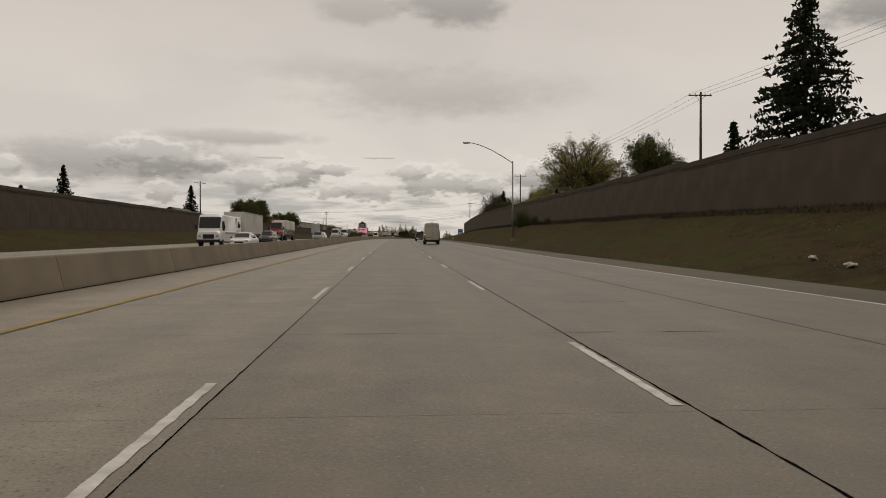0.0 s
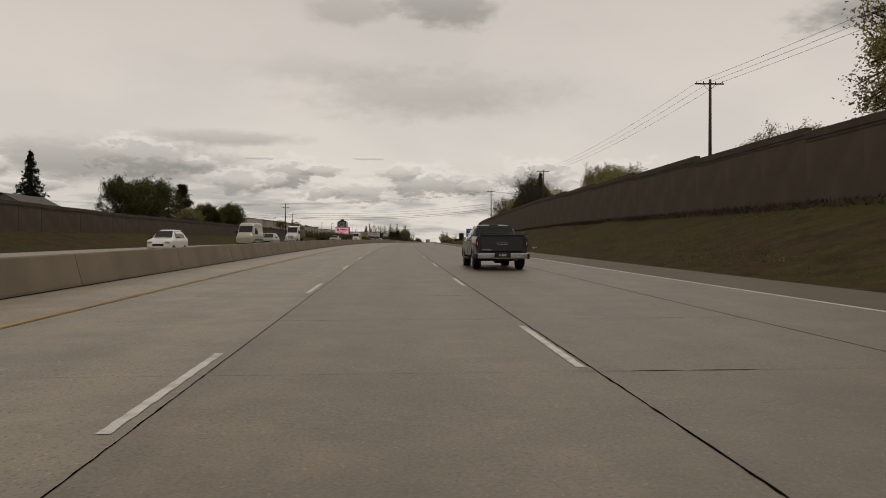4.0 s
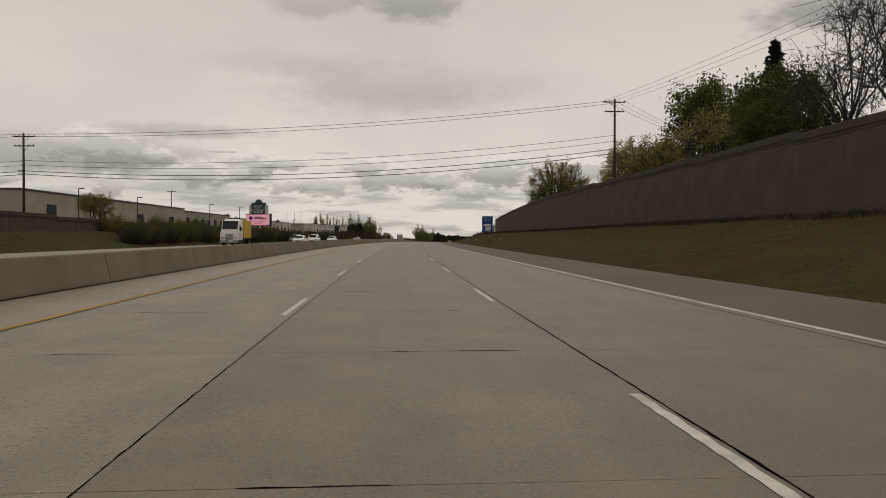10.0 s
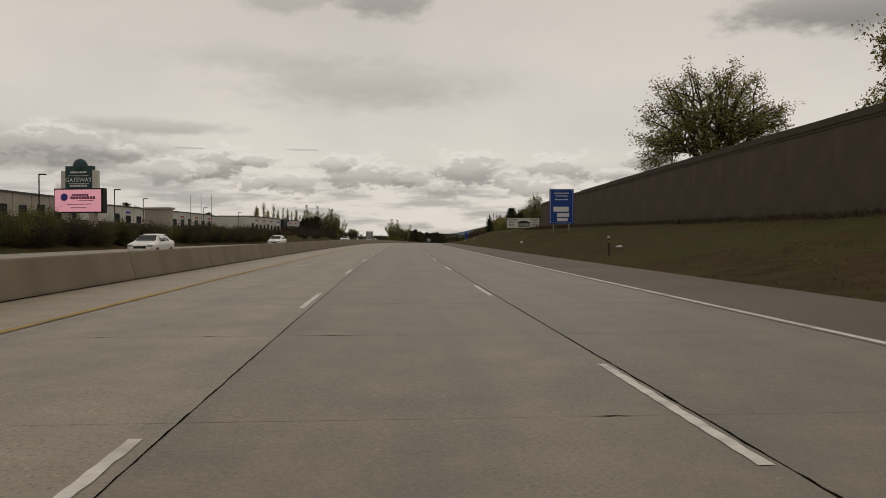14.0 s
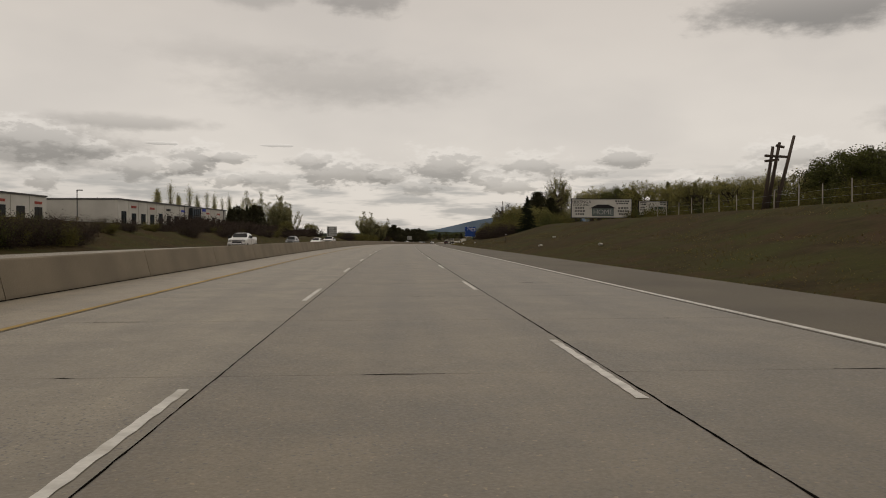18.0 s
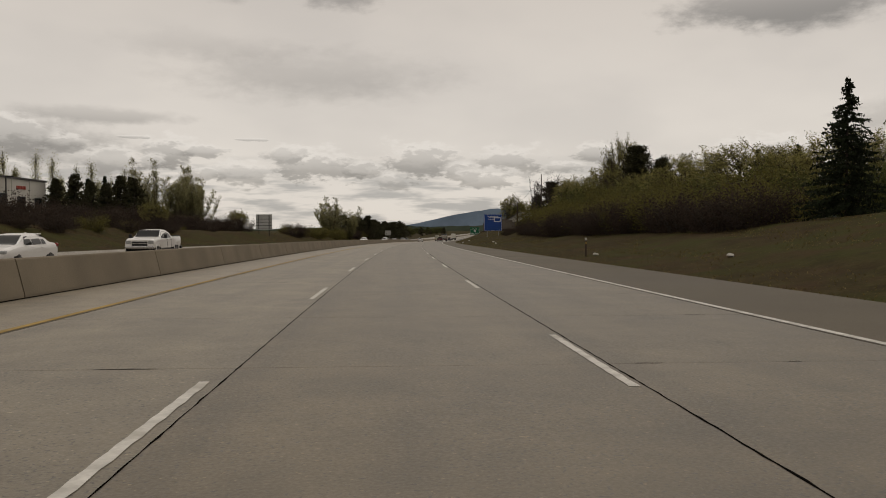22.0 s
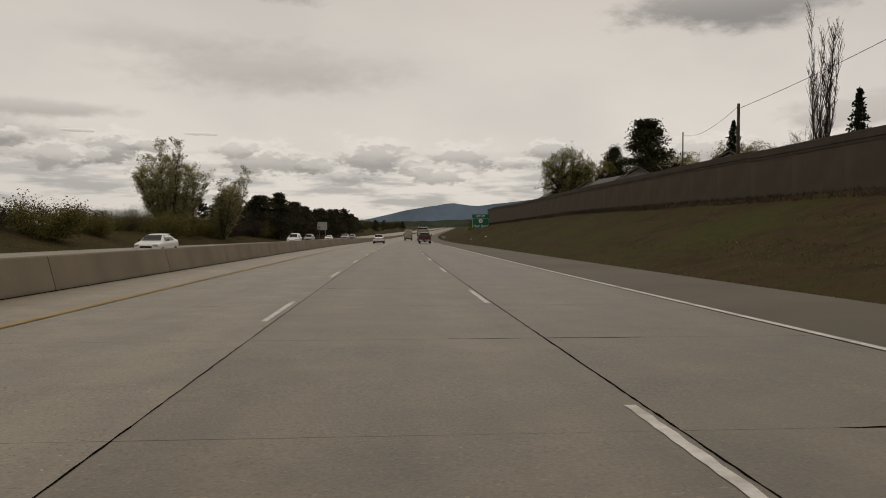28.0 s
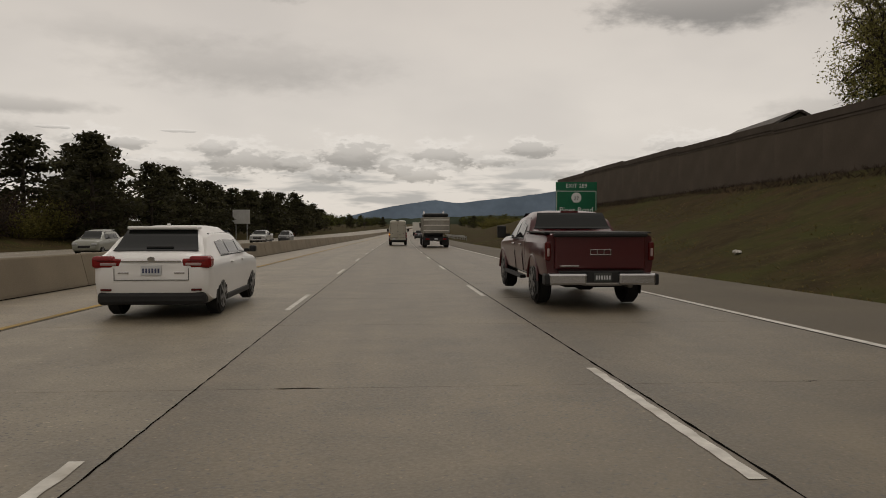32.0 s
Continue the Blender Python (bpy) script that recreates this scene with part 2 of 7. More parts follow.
    mx3.data_type = "RGBA"
    t.links.new(r3.outputs[0], mx3.inputs[0])
    t.links.new(mx2.outputs[2], mx3.inputs[6])
    mx3.inputs[7].default_value = (*(c * 1.9 for c in colour), 1)
    blot = t.nodes.new("ShaderNodeTexNoise")
    blot.inputs["Scale"].default_value, blot.inputs["Detail"].default_value, blot.inputs["Roughness"].default_value = 1.3, 5, 0.62
    t.links.new(geo.outputs["Position"], blot.inputs["Vector"])
    r4 = t.nodes.new("ShaderNodeMapRange")
    t.links.new(blot.outputs["Fac"], r4.inputs[0])
    for i, q in enumerate((0.32, 0.70, 0.80, 1.22)):
        r4.inputs[i + 1].default_value = q
    hv = t.nodes.new("ShaderNodeHueSaturation")
    t.links.new(r4.outputs[0], hv.inputs["Value"])
    t.links.new(mx3.outputs[2], hv.inputs["Color"])
    t.links.new(hv.outputs[0], b.inputs["Base Color"])
    return m


M_SLAB = paving("lane_concrete", (0.132, 0.104, 0.061), 0.65)
M_SLAB_LEFT = paving("inner_lane_concrete", (0.186, 0.155, 0.103), 0.6)
M_SLAB_OUTER = paving("outer_lane_concrete", (0.122, 0.097, 0.058), 0.7)
M_INNER = paving("inner_shoulder_concrete", (0.208, 0.170, 0.110), 0.5)
M_JOINT = material("joint_filler", (0.065, 0.057, 0.045), 0.9, vary=0.8, scale=1.3, fine=9)
M_SHOULDER = material("shoulder_concrete", (0.108, 0.091, 0.063), 0.75, vary=0.25, scale=0.25, fine=45, bump=0.3, dirt=(0.098, 0.084, 0.063))
M_SEAM = material("tar_seam", (0.008, 0.0075, 0.007), 0.9, vary=0.3, scale=4, fine=60, spec=0.0)
M_WHITE = material("lane_paint", (0.60, 0.58, 0.53), 0.7, vary=0.2, scale=5, fine=24, bump=0.2, dirt=(0.32, 0.295, 0.245))
M_YELLOW = material("yellow_paint", (0.38, 0.255, 0.07), 0.8, vary=0.28, scale=0.9, fine=9, dirt=(0.19, 0.148, 0.085))


def turf(name):
    """Rough roadside turf: brown thatch, green and bare-earth patches at three sizes."""
    m = material(name, (0.058, 0.044, 0.021), 1.0, vary=0.45, scale=0.9, fine=9.0, bump=0.9, spec=0.03, where="World")
    t = m.node_tree
    b = t.nodes["Principled BSDF"]
    geo = t.nodes.new("ShaderNodeNewGeometry")
    col = b.inputs["Base Color"].links[0].from_socket
    for sc, lo, hi, amount, tint in ((0.16, 0.45, 0.60, 0.8, (0.047, 0.050, 0.0145)), (0.40, 0.50, 0.63, 0.75, (0.060, 0.038, 0.0215)), (1.4, 0.54, 0.68, 0.6, (0.030, 0.0255, 0.0145)), (2.3, 0.56, 0.68, 0.55, (0.072, 0.062, 0.026))):
        n = t.nodes.new("ShaderNodeTexNoise")
        n.inputs["Scale"].default_value, n.inputs["Detail"].default_value, n.inputs["Roughness"].default_value = sc, 5, 0.62
        t.links.new(geo.outputs["Position"], n.inputs["Vector"])
        r = t.nodes.new("ShaderNodeMapRange")
        t.links.new(n.outputs["Fac"], r.inputs[0])
        for i, q in enumerate((lo, hi, 0.0, amount)):
            r.inputs[i + 1].default_value = q
        x = t.nodes.new("ShaderNodeMix")
        x.data_type = "RGBA"
        t.links.new(r.outputs[0], x.inputs[0])
        t.links.new(col, x.inputs[6])
        x.inputs[7].default_value = (*tint, 1)
        col = x.outputs[2]
    t.links.new(col, b.inputs["Base Color"])
    return m


M_GROUND = turf("dry_grass_ground")
M_BARRIER = material("median_concrete", (0.203, 0.169, 0.120), 0.9, vary=0.14, scale=0.7, fine=30, bump=0.3, dirt=(0.140, 0.115, 0.082))
M_WALL = material("noise_wall_concrete", (0.104, 0.085, 0.067), 0.95, vary=0.16, scale=0.35, fine=14, bump=0.5, spec=0.1, dirt=(0.070, 0.058, 0.047))
M_CAP = material("wall_coping", (0.086, 0.071, 0.058), 0.95, vary=0.2, scale=0.6, fine=18, bump=0.4, spec=0.1)
M_WHITEPAINT = material("white_car_paint", (0.72, 0.71, 0.69), 0.32, vary=0.05, scale=1.0, fine=8, bump=0.0, spec=0.5, coat=0.4)
M_CREAM = material("cream_van_paint", (0.37, 0.35, 0.285), 0.34, vary=0.06, scale=1.2, fine=9, bump=0.0, spec=0.5, coat=0.3, dirt=(0.31, 0.288, 0.23))
M_MAROON = material("maroon_car_paint", (0.058, 0.005, 0.007), 0.3, vary=0.10, scale=1.0, fine=9, bump=0.0, spec=0.4, coat=0.5)
M_DARK = material("dark_car_paint", (0.020, 0.022, 0.026), 0.3, vary=0.1, scale=1.0, fine=9, bump=0.0, spec=0.5, coat=0.5)
M_SILVER = material("silver_car_paint", (0.34, 0.34, 0.33), 0.33, metal=0.4, vary=0.06, scale=1.0, fine=9, bump=0.0, spec=0.5, coat=0.4)
M_OLIVE = material("sage_car_paint", (0.20, 0.205, 0.17), 0.33, vary=0.06, scale=1.0, fine=9, bump=0.0, spec=0.5, coat=0.4)
M_RED = material("red_truck_paint", (0.17, 0.014, 0.010), 0.3, vary=0.08, scale=1.0, fine=9, bump=0.0, spec=0.5, coat=0.5)
M_BOX = material("ribbed_box_white", (0.60, 0.58, 0.53), 0.55, vary=0.08, scale=0.7, fine=20, bump=0.05, dirt=(0.48, 0.45, 0.39))
M_DUMP = material("dump_bed_steel", (0.30, 0.285, 0.25), 0.5, metal=0.5, vary=0.2, scale=1.0, fine=20, bump=0.1, dirt=(0.18, 0.15, 0.12))
M_BLACK = material("black_trim", (0.018, 0.018, 0.018), 0.6, vary=0.2, scale=3, fine=40, bump=0.1)
M_TYRE = material("tyre_rubber", (0.017, 0.017, 0.017), 0.85, vary=0.25, scale=6, fine=50, bump=0.2)
M_RIM = material("alloy_rim", (0.20, 0.20, 0.20), 0.4, metal=0.7, vary=0.1, scale=6, fine=40, bump=0.0)
M_CHROME = material("chrome_bumper", (0.52, 0.52, 0.53), 0.16, metal=0.9, vary=0.02, scale=1, fine=1.5, bump=0.0)
M_GLASS = glass("tinted_glass", (0.010, 0.012, 0.012), 0.06)
M_SHOPGLASS = glass("shop_window_glass", (0.015, 0.019, 0.022), 0.12)
M_TAIL = material("tail_lamp_red", (0.20, 0.008, 0.008), 0.25, vary=0.2, scale=14, fine=60, bump=0.0, spec=0.3, coat=0.15)
M_TAILDARK = material("smoked_tail_lamp", (0.085, 0.006, 0.006), 0.25, vary=0.2, scale=14, fine=60, bump=0.0, spec=0.3, coat=0.15)
M_AMBER = glow("indicator_amber", (0.95, 0.42, 0.06), 0.9)
M_MOULD = material("grey_moulding", (0.055, 0.053, 0.047), 0.6, vary=0.15, scale=3, fine=40, bump=0.1)
M_TAILW = material("tail_lamp_clear", (0.36, 0.26, 0.25), 0.2, vary=0.1, scale=14, fine=60, bump=0.0, spec=0.6)
M_LAMPGLASS = material("headlamp_lens", (0.34, 0.35, 0.35), 0.15, vary=0.1, scale=14, fine=60, bump=0.0, spec=0.7)
M_PLATE = material("number_plate", (0.55, 0.56, 0.57), 0.5, vary=0.08, scale=10, fine=60, bump=0.0)
M_PLATEDARK = material("dark_number_plate", (0.055, 0.06, 0.055), 0.5, vary=0.08, scale=10, fine=60, bump=0.0)
M_PLATEINK = material("plate_bars", (0.05, 0.06, 0.12), 0.5, vary=0.1, scale=10, fine=60, bump=0.0)
M_UNDER = material("underbody", (0.02, 0.019, 0.018), 0.8, vary=0.3, scale=5, fine=30)
M_STEEL = material("galvanised_steel", (0.30, 0.30, 0.29), 0.5, metal=0.6, vary=0.15, scale=2, fine=30, bump=0.05)
M_POLE = material("weathered_pole_wood", (0.070, 0.052, 0.040), 0.95, vary=0.3, scale=1.5, fine=14, bump=0.5, stretch=(4, 4, 0.4))
M_WIRE = material("cable_black", (0.015, 0.015, 0.015), 0.7, vary=0.1, scale=1, fine=10, bump=0.0)
M_BARK = material("tree_bark", (0.055, 0.043, 0.034), 0.95, vary=0.35, scale=2.0, fine=14, bump=0.6, stretch=(3, 3, 0.6))
M_STUCCO = material("white_stucco", (0.56, 0.54, 0.49), 0.9, vary=0.07, scale=0.35, fine=25, bump=0.2, dirt=(0.47, 0.44, 0.39))
M_STUCCO2 = material("tan_stucco", (0.36, 0.325, 0.27), 0.9, vary=0.10, scale=0.35, fine=25, bump=0.2, dirt=(0.29, 0.26, 0.21))
M_ROOF = material("roof_edge_metal", (0.07, 0.065, 0.06), 0.6, vary=0.2, scale=1, fine=20)
M_SHINGLE = material("roof_shingle", (0.12, 0.11, 0.10), 0.95, vary=0.25, scale=1.5, fine=16, bump=0.5)
M_SIDING = material("house_siding", (0.40, 0.38, 0.34), 0.85, vary=0.08, scale=0.8, fine=16, bump=0.2)
M_GREEN = material("road_sign_green", (0.010, 0.125, 0.060), 0.45, vary=0.08, scale=0.8, fine=30, bump=0.0)
M_BLUE = material("service_sign_blue", (0.011, 0.052, 0.25), 0.45, vary=0.08, scale=0.8, fine=30, bump=0.0)
M_LETTER = material("sign_letter_white", (0.72, 0.73, 0.72), 0.5, vary=0.06, scale=3, fine=30, bump=0.0)
M_ALU = material("bare_sign_back", (0.46, 0.46, 0.44), 0.5, metal=0.35, vary=0.12, scale=0.8, fine=20, bump=0.05, dirt=(0.36, 0.35, 0.32))
M_PICTURE = material("faded_sign_picture", (0.12, 0.145, 0.135), 0.6, vary=0.2, scale=1.5, fine=9, bump=0.0)
M_TEAL = material("sign_teal_panel", (0.022, 0.055, 0.058), 0.5, vary=0.1, scale=1, fine=20, bump=0.0)
M_LED = glow("led_screen_pink", (0.66, 0.30, 0.36), 0.55)
M_LEDINK = material("led_ink", (0.16, 0.03, 0.08), 0.5, vary=0.1, scale=3, fine=20, bump=0.0)
M_LEDBLUE = material("led_blue_mark", (0.06, 0.05, 0.30), 0.5, vary=0.1, scale=3, fine=20, bump=0.0)
# the blue of the air between is mixed into the far forest's colour
M_MOUNT = material("far_mountain_haze_blue", (0.115, 0.150, 0.195), 1.0, vary=0.22, scale=0.004, fine=0.03, bump=0.0, spec=0.0)
M_RIDGE = material("far_wooded_ridge", (0.045, 0.055, 0.040), 1.0, vary=0.35, scale=0.01, fine=0.1, bump=0.0, spec=0.0)
M_LITTER = material("pale_litter", (0.62, 0.60, 0.55), 0.8, vary=0.2, scale=9, fine=40)
M_REDSIGN = material("shop_sign_red", (0.32, 0.05, 0.03), 0.5, vary=0.1, scale=3, fine=20, bump=0.0)
M_BLUESIGN = material("shop_sign_blue", (0.02, 0.05, 0.42), 0.5, vary=0.1, scale=3, fine=20, bump=0.0)
M_YELLOWBOX = material("yellow_truck_box", (0.55, 0.36, 0.02), 0.5, vary=0.1, scale=1, fine=20, bump=0.0)


def leafy(name, colour, vary=0.45):
    m = material(name, colour, 0.75, vary=vary, scale=0.35, fine=3.0, bump=0.0, spec=0.15)
    t = m.node_tree
    b = t.nodes["Principled BSDF"]
    geo = t.nodes.new("ShaderNodeNewGeometry")
    hs = t.nodes.new("ShaderNodeHueSaturation")
    r = t.nodes.new("ShaderNodeMapRange")
    t.links.new(geo.outputs["Random Per Island"], r.inputs[0])
    r.inputs[3].default_value, r.inputs[4].default_value = 0.55, 1.5
    t.links.new(r.outputs[0], hs.inputs["Value"])
    t.links.new(b.inputs["Base Color"].links[0].from_socket, hs.inputs["Color"])
    t.links.new(hs.outputs[0], b.inputs["Base Color"])
    tl = t.nodes.new("ShaderNodeBsdfTranslucent")
    t.links.new(hs.outputs[0], tl.inputs["Color"])
    mix = t.nodes.new("ShaderNodeMixShader")
    mix.inputs[0].default_value = 0.45
    t.links.new(b.outputs[0], mix.inputs[1])
    t.links.new(tl.outputs[0], mix.inputs[2])
    t.links.new(mix.outputs[0], t.nodes["Material Output"].inputs["Surface"])
    return m


M_LEAF = leafy("spring_leaves", (0.250, 0.228, 0.078))
M_LEAFDARK = leafy("dark_leaves", (0.092, 0.098, 0.030))
M_LEAFPALE = leafy("pale_catkins", (0.36, 0.34, 0.17))
M_NEEDLE = leafy("conifer_needles", (0.026, 0.034, 0.017))
M_PINE = leafy("pine_needles", (0.052, 0.050, 0.025))
M_SHRUB = leafy("shrub_leaves", (0.150, 0.135, 0.038))
M_TWIG = leafy("bare_brush_twigs", (0.062, 0.045, 0.034))
M_GRASS = leafy("bank_grass_blades", (0.155, 0.122, 0.052), 0.3)

M_WEED = leafy("bank_weed_leaves", (0.135, 0.122, 0.045), 0.3)

# ---- building helpers ----
def mesh_of(bm, name, mat, smooth=False):
    me = bpy.data.meshes.new(name)
    bm.normal_update()
    bm.to_mesh(me)
    bm.free()
    if smooth:
        for p in me.polygons:
            p.use_smooth = True
    for mm in mat if isinstance(mat, (list, tuple)) else [mat]:
        me.materials.append(mm)
    return me


def part(name, bm, mat, parent, label="", smooth=False):
    """One mesh object under a thing or under a part."""
    ob = new(name, mesh_of(bm, name, mat, smooth))
    ob.parent = parent
    if label:
        tagged(ob, label)
    return ob


def share(name, me, parent, m=None):
    ob = new(name, me)
    ob.parent = parent
    if m is not None:
        ob.matrix_basis = m
    return ob


def thing(name, m, label, category, group="", kind=""):
    ob = new(name)
    ob.empty_display_size = 0.3
    ob.matrix_basis = m
    return tagged(ob, label, category, group, kind)


def raw(name, verts, faces, mat, smooth=False):
    me = bpy.data.meshes.new(name)
    me.from_pydata([tuple(v) for v in verts], [], [tuple(f) for f in faces])
    me.materials.append(mat)
    if smooth:
        me.polygons.foreach_set("use_smooth", [True] * len(me.polygons))
    me.update()
    return me


def box(bm, c, d, bevel=0.0, m=None, taper=1.0):
    r = bmesh.ops.create_cube(bm, size=1.0)
    vs = r["verts"]
    for v in vs:
        k = taper if v.co.z > 0 else 1.0
        v.co = Vector((v.co.x * d[0] * k, v.co.y * d[1] * k, v.co.z * d[2]))
    if bevel:
        es = {e for v in vs for e in v.link_edges}
        nb = bmesh.ops.bevel(bm, geom=list(es), offset=bevel, segments=2, affect="EDGES", profile=0.5)
        vs = list({v for f in nb["faces"] for v in f.verts} | {v for v in vs if v.is_valid})
    for v in vs:
        v.co = (m @ v.co if m is not None else v.co) + Vector(c)
    return vs


def rod(bm, a, b, ra, rb=None, seg=8, caps=True):
    a, b = Vector(a), Vector(b)
    d = b - a
    r = bmesh.ops.create_cone(bm, cap_ends=caps, segments=seg, radius1=ra, radius2=ra if rb is None else rb, depth=d.length)
    q = Vector((0, 0, 1)).rotation_difference(d.normalized()).to_matrix()
    for v in r["verts"]:
        v.co = q @ v.co + (a + b) / 2
    return r["verts"]


def tube(bm, pts, r, seg=6):
    for a, b in zip(pts[:-1], pts[1:]):
        rod(bm, a, b, r, r, seg, False)


def quad(bm, *pts):
    return bm.faces.new([bm.verts.new(p) for p in pts])


def words(text, size, m, mat, parent, name="lettering", depth=0.01):
    cu = bpy.data.curves.new("text", "FONT")
    cu.body, cu.size, cu.extrude, cu.align_x, cu.align_y = text, size, depth, "CENTER", "CENTER"
    tmp = bpy.data.objects.new("text", cu)
    scene.collection.objects.link(tmp)
    me = bpy.data.meshes.new_from_object(tmp)
    bpy.data.objects.remove(tmp)
    me.materials.clear()
    me.materials.append(mat)
    return share(name, me, parent, m)


FACE = pose(0, 0, 0, 90, 0, 0)  # turns flat lettering upright, towards -y


# ---- ground and roads ----
def bank_right(s):
    """Height of the bank's top edge beside the right wall line."""
    return np.interp(s, [-100, 0, 60, 130, 200, 260, 380, 440, 515, 600, 640, 700, 740, 780, 850, 960, 985, 1060, 1200, 1500], [2.4, 2.4, 3.0, 3.1, 2.9, 2.5, 2.3, 2.5, 2.9, 3.3, 2.0, 1.7, 2.4, 3.2, 4.2, 4.5, 4.0, 2.2, 0.8, 0.4])


def bank_far_right(s):
    return np.interp(s, [-100, 480, 530, 600, 640, 700, 745, 800, 960, 990, 1060, 1200, 1700], [4.6, 4.6, 3.4, 3.5, 2.6, 2.6, 4.5, 5.2, 5.4, 4.4, 2.4, 1.0, 0.5])


def toe_right(s):
    return np.interp(s, [-100, 16, 98, 178, 258, 367, 1500], [11.2, 11.2, 11.6, 10.4, 9.2, 9.3, 9.1])


def edge_right(s):
    return np.interp(s, [-100, 14, 94, 174, 253, 361, 1500], [9.0, 8.9, 8.8, 7.6, 5.85, 5.65, 5.5])


def ground_height(s, off):
    s, off = np.asarray(s, float), np.asarray(off, float)
    toe = toe_right(s)
    z = np.where((off > -28.5) & (off < toe - 0.1), -0.22, 0.0)
    up = np.clip((off - toe - 0.4) / (21.5 - toe - 0.4), 0, 1)
    right = bank_right(s) * up ** 1.15 + np.clip((off - 22.5) / 6, 0, 1) * (bank_far_right(s) - bank_right(s))
    z = np.where(off >= toe - 0.1, right - 0.03, z)
    lt = np.interp(s, [-100, 300, 420, 520, 700, 780, 900, 1100, 1500], [2.0, 1.6, 2.0, 2.3, 2.4, 2.6, 1.8, 1.2, 0.2])
    lf = np.interp(s, [-100, 300, 430, 740, 800, 1000], [2.0, 2.0, 4.4, 4.4, 3.0, 1.5])
    left = lt * np.clip((-30.5 - off) / 7.5, 0, 1) + np.clip((-44 - off) / 12, 0, 1) * (lf - lt)
    z = np.where(off <= -28.5, left, z)
    far = np.clip((s - 1500) / 800, 0, 1)
    return z * (1 - far) + far * np.where((off > -28.5) & (off < toe - 0.1), -0.22, 0.0)


g_s = np.r_[np.arange(-400, 0, 40), np.arange(0, 1200, 6), np.arange(1200, 1600, 20), np.arange(1600, 4300, 90)]
g_o = np.r_[-2600, -1400, -700, -380, -220, -150, -110, -85, -70, -60, -54, -49, -45, -42, -40, -38, -36, -34.5, -33, -31.5, -30, -28.6, -28.4, -18, -8.4, 0, 5, 8.8, 9.6, 10.4, 11.2, 11.9, 12.8, 14, 15.5, 17, 18.5, 20, 21.2, 22.2, 23.5, 25, 27, 30, 35, 42, 55, 75, 110, 180, 320, 600, 1100, 1900]
gs, go = np.meshgrid(g_s, g_o, indexing="ij")
gx, gy, gz = grid_at(gs, go)
gh = ground_height(gs, go)
rough = np.random.default_rng(5).normal(0, 0.05, gh.shape) * ((go > 12.5) | (go < -31.5)) * (np.abs(go) < 120)
gv = np.stack([gx, gy, gz + gh + rough], -1).reshape(-1, 3)
nc = len(g_o)
gf = [(i * nc + j, i * nc + j + 1, (i + 1) * nc + j + 1, (i + 1) * nc + j) for i in range(len(g_s) - 1) for j in range(nc - 1)]
ground = new("ground", raw("ground", gv, gf, M_GROUND, True))
tagged(ground, "dry brown and green roadside grass ground with earth banks", "ground", kind="structure")


def ribbon(name, s, lo, hi, z, mat, thick=0.0):
    """A strip along the road between the offsets lo and hi, with UVs in metres."""
    s = np.asarray(s, float)
    lo, hi = np.broadcast_to(lo, s.shape), np.broadcast_to(hi, s.shape)
    v, f, uv = [], [], []
    for o in (lo, hi):
        x, y, zz = grid_at(s, o)
        v.append(np.stack([x, y, zz + z], -1))
    n = len(s)
    vs = np.concatenate(v)
    fs = [(i, n + i, n + i + 1, i + 1) for i in range(n - 1)]
    if thick:
        vs = np.concatenate([vs, vs - (0, 0, thick)])
        m = 2 * n
        fs += [(i, i + 1, m + i + 1, m + i) for i in range(n - 1)] + [(n + i + 1, n + i, m + n + i, m + n + i + 1) for i in range(n - 1)]
        fs += [(0, m, m + n, n), (n - 1, 2 * n - 1, m + 2 * n - 1, m + n - 1)]
    me = raw(name, vs, fs, mat)
    ul = me.uv_layers.new(name="UVMap")
    allo, alls = np.r_[lo, hi, lo, hi], np.r_[s, s, s, s]
    for lp in me.loops:
        ul.data[lp.index].uv = (allo[lp.vertex_index], alls[lp.vertex_index])
    return me


LANE = 3.66
HALF = LANE / 2
S_ALL = np.r_[np.arange(-200, 1300, 5.0), np.arange(1300, 2600, 40.0)]
road = thing("road", Matrix(), "worn grey concrete motorway with jointed lanes and tar seams", "road", kind="structure")
tagged(share("road_bed", ribbon("road_bed", S_ALL, -5.6, edge_right(S_ALL) + 0.1, -0.006, M_JOINT, 0.2), road), "grey grit in the joints")
SEAM_R = HALF + 0.065  # the seam runs a little right of the lane line
S_SEAM = np.r_[np.arange(-20, 900, 0.14), np.arange(900, 1300, 5.0)]
seam_rng = np.random.default_rng(41)
for off, w in ((-1.83, 0.0075), (SEAM_R, 0.0105)):
    wa, wb = (w * np.clip(seam_rng.normal(1.0, 0.45, len(S_SEAM)), 0.35, 2.2) for _ in range(2))
    tagged(share("tar_seam", ribbon("tar_seam", S_SEAM, off - wa, off + wb, 0.002, M_SEAM), road), "black tar seam between lanes")
tagged(share("right_shoulder", ribbon("right_shoulder", S_ALL, np.maximum(edge_right(S_ALL) + 0.12, 5.53), toe_right(S_ALL), -0.006, M_SHOULDER, 0.25), road), "brownish dusty shoulder concrete")
tagged(share("left_shoulder", ribbon("left_shoulder", S_ALL, -9.0, -5.53, -0.004, M_INNER, 0.25), road), "dust-stained inner shoulder concrete")
share("merge_strip", ribbon("merge_strip", S_ALL, 5.53, np.maximum(edge_right(S_ALL) + 0.12, 5.56), -0.001, M_SLAB_OUTER, 0.2), road)
opposite = thing("opposite_road", Matrix(), "pale concrete carriageway behind the median barrier", "road", kind="structure")
share("carriageway", ribbon("carriageway", S_ALL, -28.3, -9.3, -0.002, M_SLAB_LEFT, 0.25), opposite)
